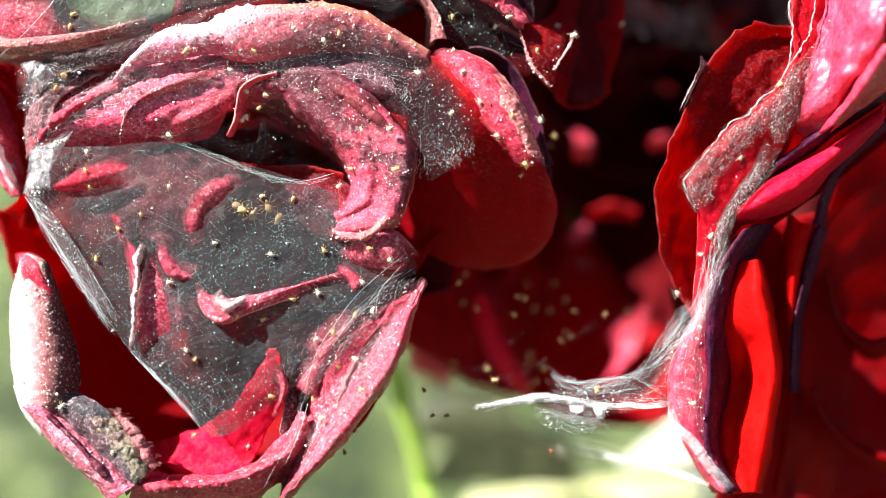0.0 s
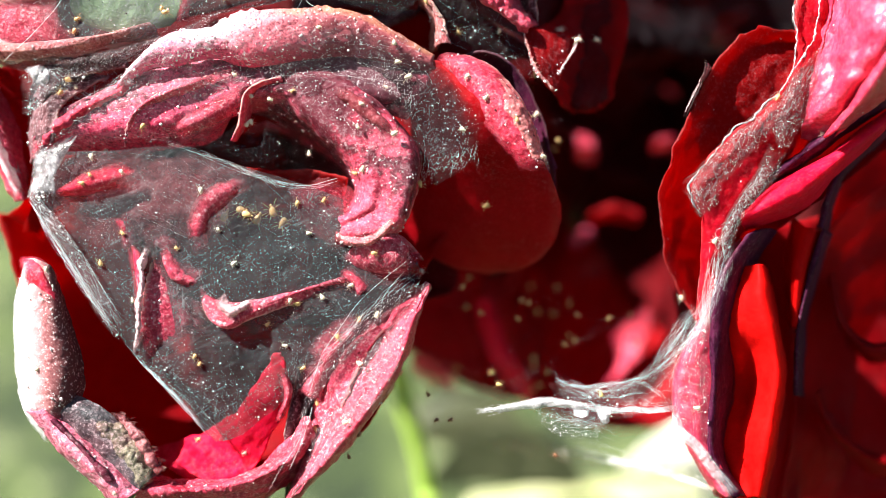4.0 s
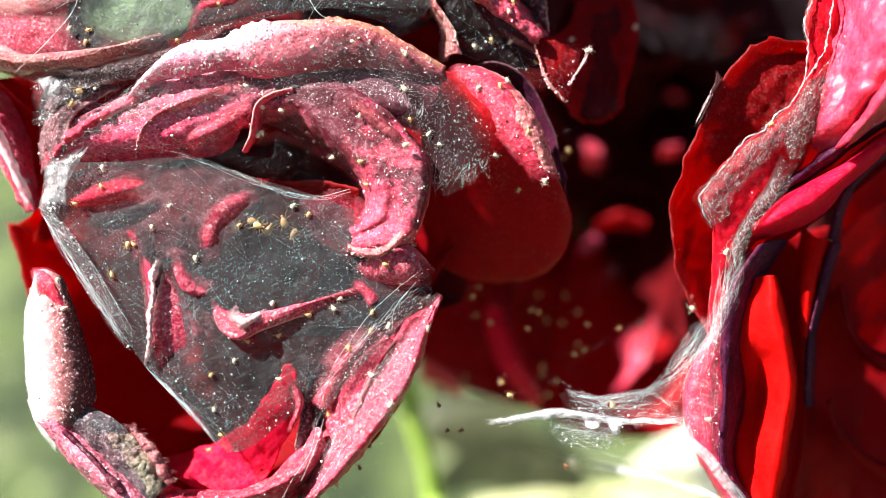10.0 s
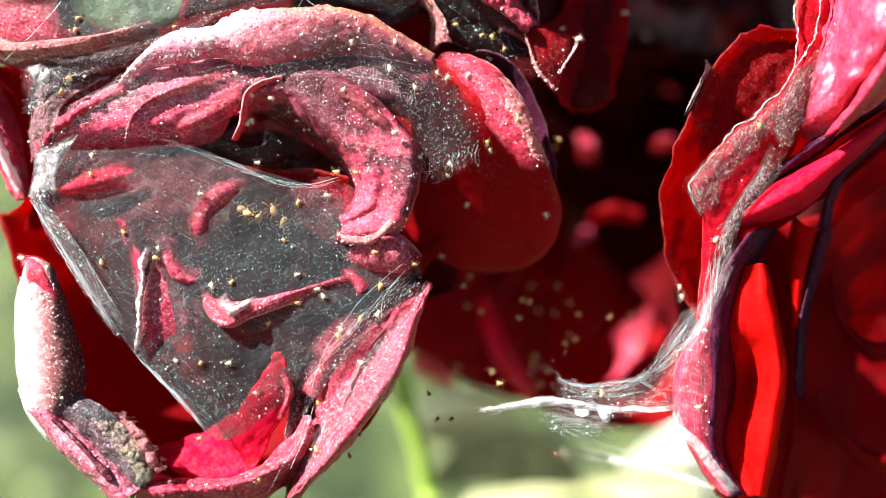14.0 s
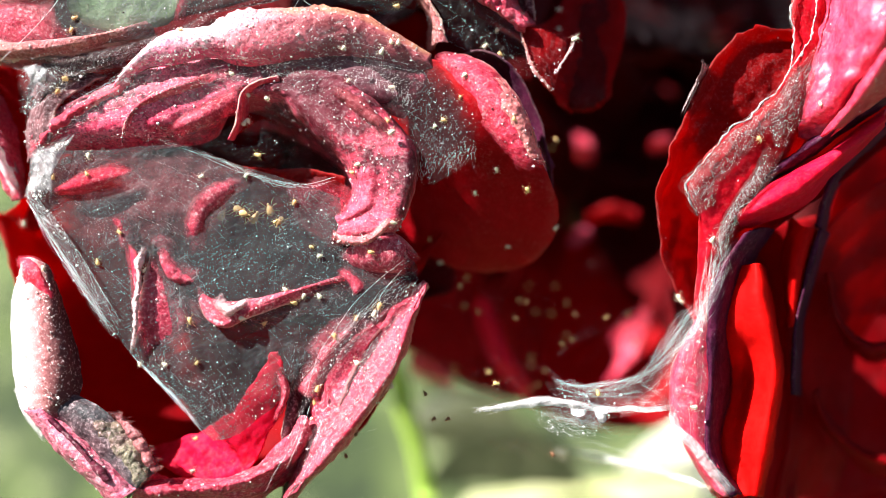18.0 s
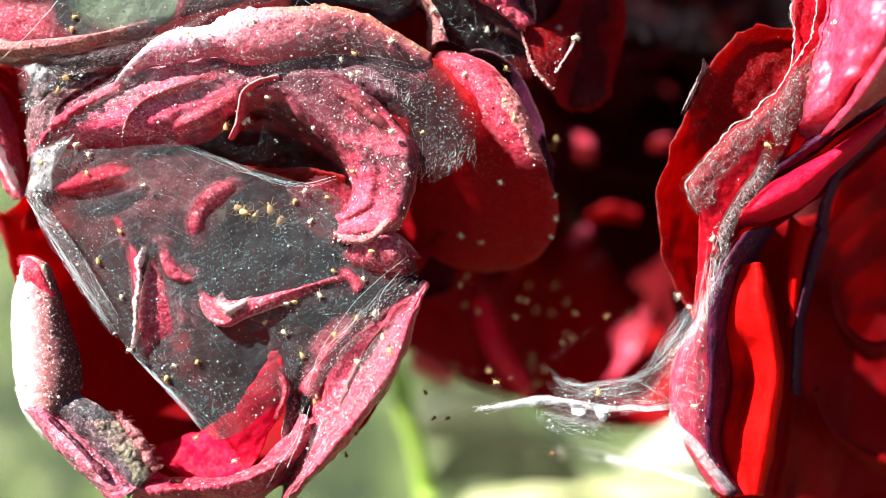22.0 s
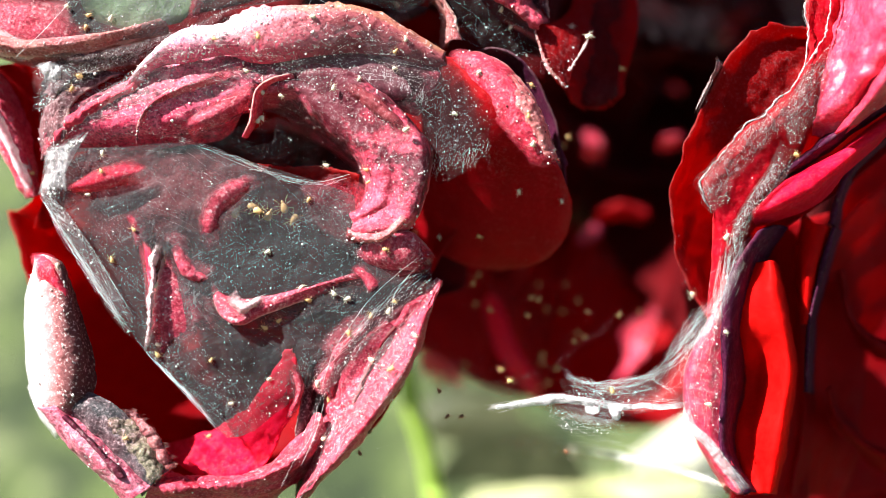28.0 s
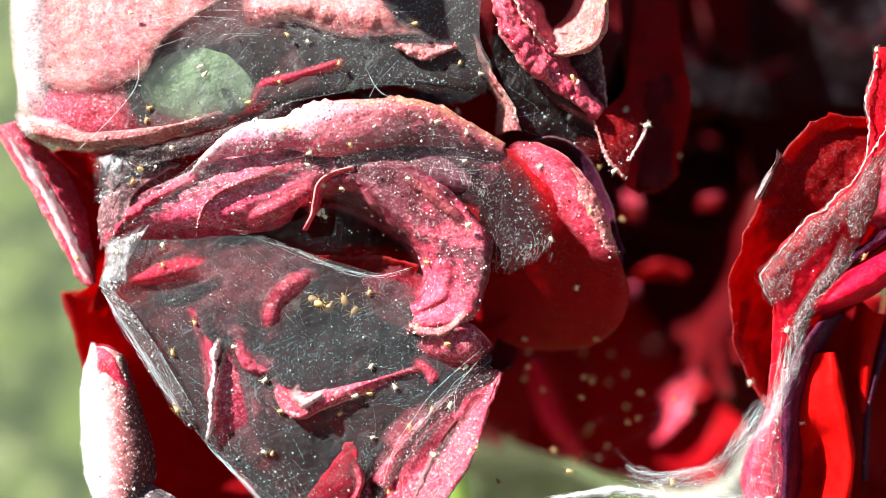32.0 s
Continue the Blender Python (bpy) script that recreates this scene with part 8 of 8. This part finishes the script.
for track in TRACKS:
    rows = []
    head = None
    for i, (t, x, z) in enumerate(track):
        j = min(i, len(track) - 2)
        want = math.atan2(track[j + 1][2] - track[j][2], track[j + 1][1] - track[j][1])
        head = want if head is None else near_turn(head, want)
        rows.append((t, x, z, head))
    if rows[0][0] > 0:
        rows = stroll(rnd, *rows[0], 0.0, 1.1)[::-1] + rows
    if rows[-1][0] < 32:
        rows = rows + stroll(rnd, *rows[-1], 32.0, 1.1)
    WAYS.append((rows, rnd.choice((PALE, PALE, AMBER))))
for x, z in ROAMERS:
    h = rnd.uniform(-3, 3)
    WAYS.append(([(0.0, x, z, h)] + stroll(rnd, 0.0, x, z, h, 32.0, rnd.choice((0.3, 0.9, 1.4))), rnd.choice((PALE, PALE, AMBER))))
LIVE = []
for rows, kind_ in WAYS:
    poses, last = [], None
    for t, x, z, h in rows:
        spot = settle(x, z) or last
        if spot is None:
            continue
        if last is not None and abs(spot[0].y - last[0].y) > 2.5:
            spot = (Vector((spot[0].x, 0.6 * last[0].y + 0.4 * spot[0].y, spot[0].z)), spot[1])
        last = spot
        m = stand(spot[0], spot[1], h)
        if poses:
            q0, q1 = poses[-1][1].to_quaternion(), m.to_quaternion()
            turn = q0.rotation_difference(q1).angle
            turn = min(turn, 2 * math.pi - turn)
            if turn > 1.45:
                m = Matrix.Translation(m.translation) @ q0.slerp(q1, 1.4 / turn).to_matrix().to_4x4()
        poses.append((t, m))
    if len(poses) > 1:
        LIVE.append((poses, kind_))
MITES = []
for poses, kind_ in LIVE:
    keep = kind_.scale.copy()
    kind_.scale = keep * rnd.uniform(0.75, 1.2)
    MITES.append((copy_thing(kind_, poses[0][1]), poses))
    kind_.scale = keep
for x, z, c in RESTING:
    spot = settle(x, z)
    if spot:
        src_ = {"p": PALE, "a": AMBER, "b": BROWN}[c]
        keep = src_.scale.copy()
        src_.scale = keep * rnd.uniform(0.8, 1.15)
        copy_thing(src_, stand(spot[0], spot[1], rnd.uniform(-3, 3)))
        src_.scale = keep
# a huddle of amber mites under the silk, and brown ones on single threads against the light
HUDDLE = [
    (-14.3, 2.4, 2.4), (-13.2, 2.2, 2.8), (-12.8, 2, 2.5), (-12.2, 2.4, 2.2), (-11.2, 2.4, 2.7), (-10.6, 2.6, 2),
]
for x, y, z in HUDDLE:
    src_ = AMBER
    keep = src_.scale.copy()
    src_.scale = keep * rnd.uniform(1.7, 2.1)
    copy_thing(src_, stand(Vector((x, y - 2.0, z)), Vector((0, -1, 0)), rnd.uniform(-3, 3)))
    src_.scale = keep
for x, y, z, c in DANGLING:
    copy_thing(AMBER if c else BROWN, stand(Vector((x, y, z)), Vector((0, -1, 0)), rnd.uniform(-3, 3)))
for ob in (PALE, AMBER, BROWN):
    for o in (*ob.children_recursive, ob):
        bpy.data.objects.remove(o)

# ---- threads and specks on silk and petals ----
rng = np.random.default_rng(3)


def on_grid(g, u, v):
    """Places on a grid at fractions u, v, with normals turned to the open side."""
    nv, nu = g.shape[:2]
    x, y = np.clip(u, 0, 1) * (nu - 1.001), np.clip(v, 0, 1) * (nv - 1.001)
    i, j = y.astype(int), x.astype(int)
    fy, fx = (y - i)[:, None], (x - j)[:, None]
    p = g[i, j] * (1 - fy) * (1 - fx) + g[i + 1, j] * fy * (1 - fx) + g[i, j + 1] * (1 - fy) * fx + g[i + 1, j + 1] * fy * fx
    n = grid_normals(g)[i, j]
    n = n * np.where(n[:, 1:2] > 0, -1, 1)
    return p, n


def silk_threads(ob, count, length, radius, lift=0.05, turn=None, spread=0.5):
    """Single threads that lie on a sheet of silk."""
    g = GRIDS[ob]
    lines = []
    for _ in range(count):
        a = (turn if turn is not None else 0.0) + rng.normal(0, spread)
        ln = length * rng.uniform(0.3, 1.4)
        u0, v0 = rng.uniform(0, 1, 2)
        s = np.linspace(-0.5, 0.5, 6)
        bow = rng.normal(0, 0.02)
        u = u0 + s * ln * math.cos(a) - bow * (s ** 2) * math.sin(a)
        v = v0 + s * ln * math.sin(a) + bow * (s ** 2) * math.cos(a)
        p, n = on_grid(g, u, v)
        lines.append((p + n * rng.uniform(0.01, lift), radius * rng.uniform(0.5, 1.6)))
    return tubes("threads", lines, M_THREAD, ob, n=6)


OCT_V = np.array(((1, 0, 0), (-1, 0, 0), (0, 1, 0), (0, -1, 0), (0, 0, 1), (0, 0, -1)), float)
OCT_F = ((0, 2, 4), (2, 1, 4), (1, 3, 4), (3, 0, 4), (2, 0, 5), (1, 2, 5), (3, 1, 5), (0, 3, 5))


def specks(ob, count, small, big, material, name="specks"):
    """Eggs, shed skins and dust, far too many to count."""
    g = GRIDS[ob]
    p, n = on_grid(g, rng.uniform(0.02, 0.98, count), rng.uniform(0.15, 0.99, count))
    r = small + (big - small) * rng.random(count) ** 4
    shape = rng.uniform(0.35, 1.7, (count, 1, 3))
    v = (p + n * (r[:, None] * 0.6 + 0.06))[:, None, :] + OCT_V[None] * shape * r[:, None, None]
    f = [tuple(q + 6 * i for q in t) for i in range(count) for t in OCT_F]
    return tagged(mesh_part(name, v.reshape(-1, 3), f, material, ob), kind="stuff")


for ob in list(GRIDS):
    mat = ob.data.materials[0]
    if mat in (M_SILK, M_SILK_PALE):
        silk_threads(ob, 220 if mat == M_SILK else 120, 0.15, 0.0011 if mat == M_SILK else 0.0008, turn=0.9, spread=0.28)
        specks(ob, 650, 0.014, 0.06, M_SKIN)
        specks(ob, 260, 0.014, 0.05, M_FRASS, "droppings")
    elif mat == M_VEIL:
        silk_threads(ob, 160, 0.10, 0.0022, turn=0.6, spread=0.9)
        specks(ob, 200, 0.014, 0.07, M_SKIN)
    elif mat == M_SILK_THIN:
        silk_threads(ob, 26, 0.07, 0.002, turn=0.3, spread=0.8)
        specks(ob, 260, 0.014, 0.05, M_SKIN)
    elif mat == M_SILK_FRAYED:
        silk_threads(ob, 30, 0.12, 0.002, turn=1.2, spread=0.9)
        specks(ob, 420, 0.013, 0.04, M_SKIN)
    elif mat == M_SILK_DENSE:
        silk_threads(ob, 60, 0.25, 0.0025, turn=0.3, spread=0.9)
        specks(ob, 120, 0.02, 0.08, M_SKIN)
    elif mat == M_SILK_DUSTY:
        specks(ob, 600, 0.011, 0.03, M_SKIN)
    elif mat == M_GAUZE:
        silk_threads(ob, 70, 0.3, 0.0022, turn=0.1, spread=1.3)
        specks(ob, 60, 0.02, 0.07, M_SKIN)
    elif mat in (M_RIM, M_LIP, M_CRESCENT, M_SCORCH):
        specks(ob, 420, 0.016, 0.09, M_SKIN)
        if mat != M_SCORCH:
            specks(ob, 130, 0.014, 0.05, M_FRASS, "droppings")
    elif mat in (M_PINK, M_PALE, M_TAN, M_TAN_TORN, M_PINK_FOLD, M_CORAL_TORN):
        specks(ob, 90, 0.014, 0.08, M_SKIN)
        specks(ob, 60, 0.014, 0.06, M_FRASS, "droppings")
    elif mat in (M_RED, M_SATIN, M_EMBER):
        specks(ob, 25, 0.02, 0.09, M_SKIN)


def motions():
    for ob, rows in MITES:
        if rows[-1][0] < 32:
            rows = rows + [(32.0, rows[-1][1])]
        walk(ob, rows)


motions()
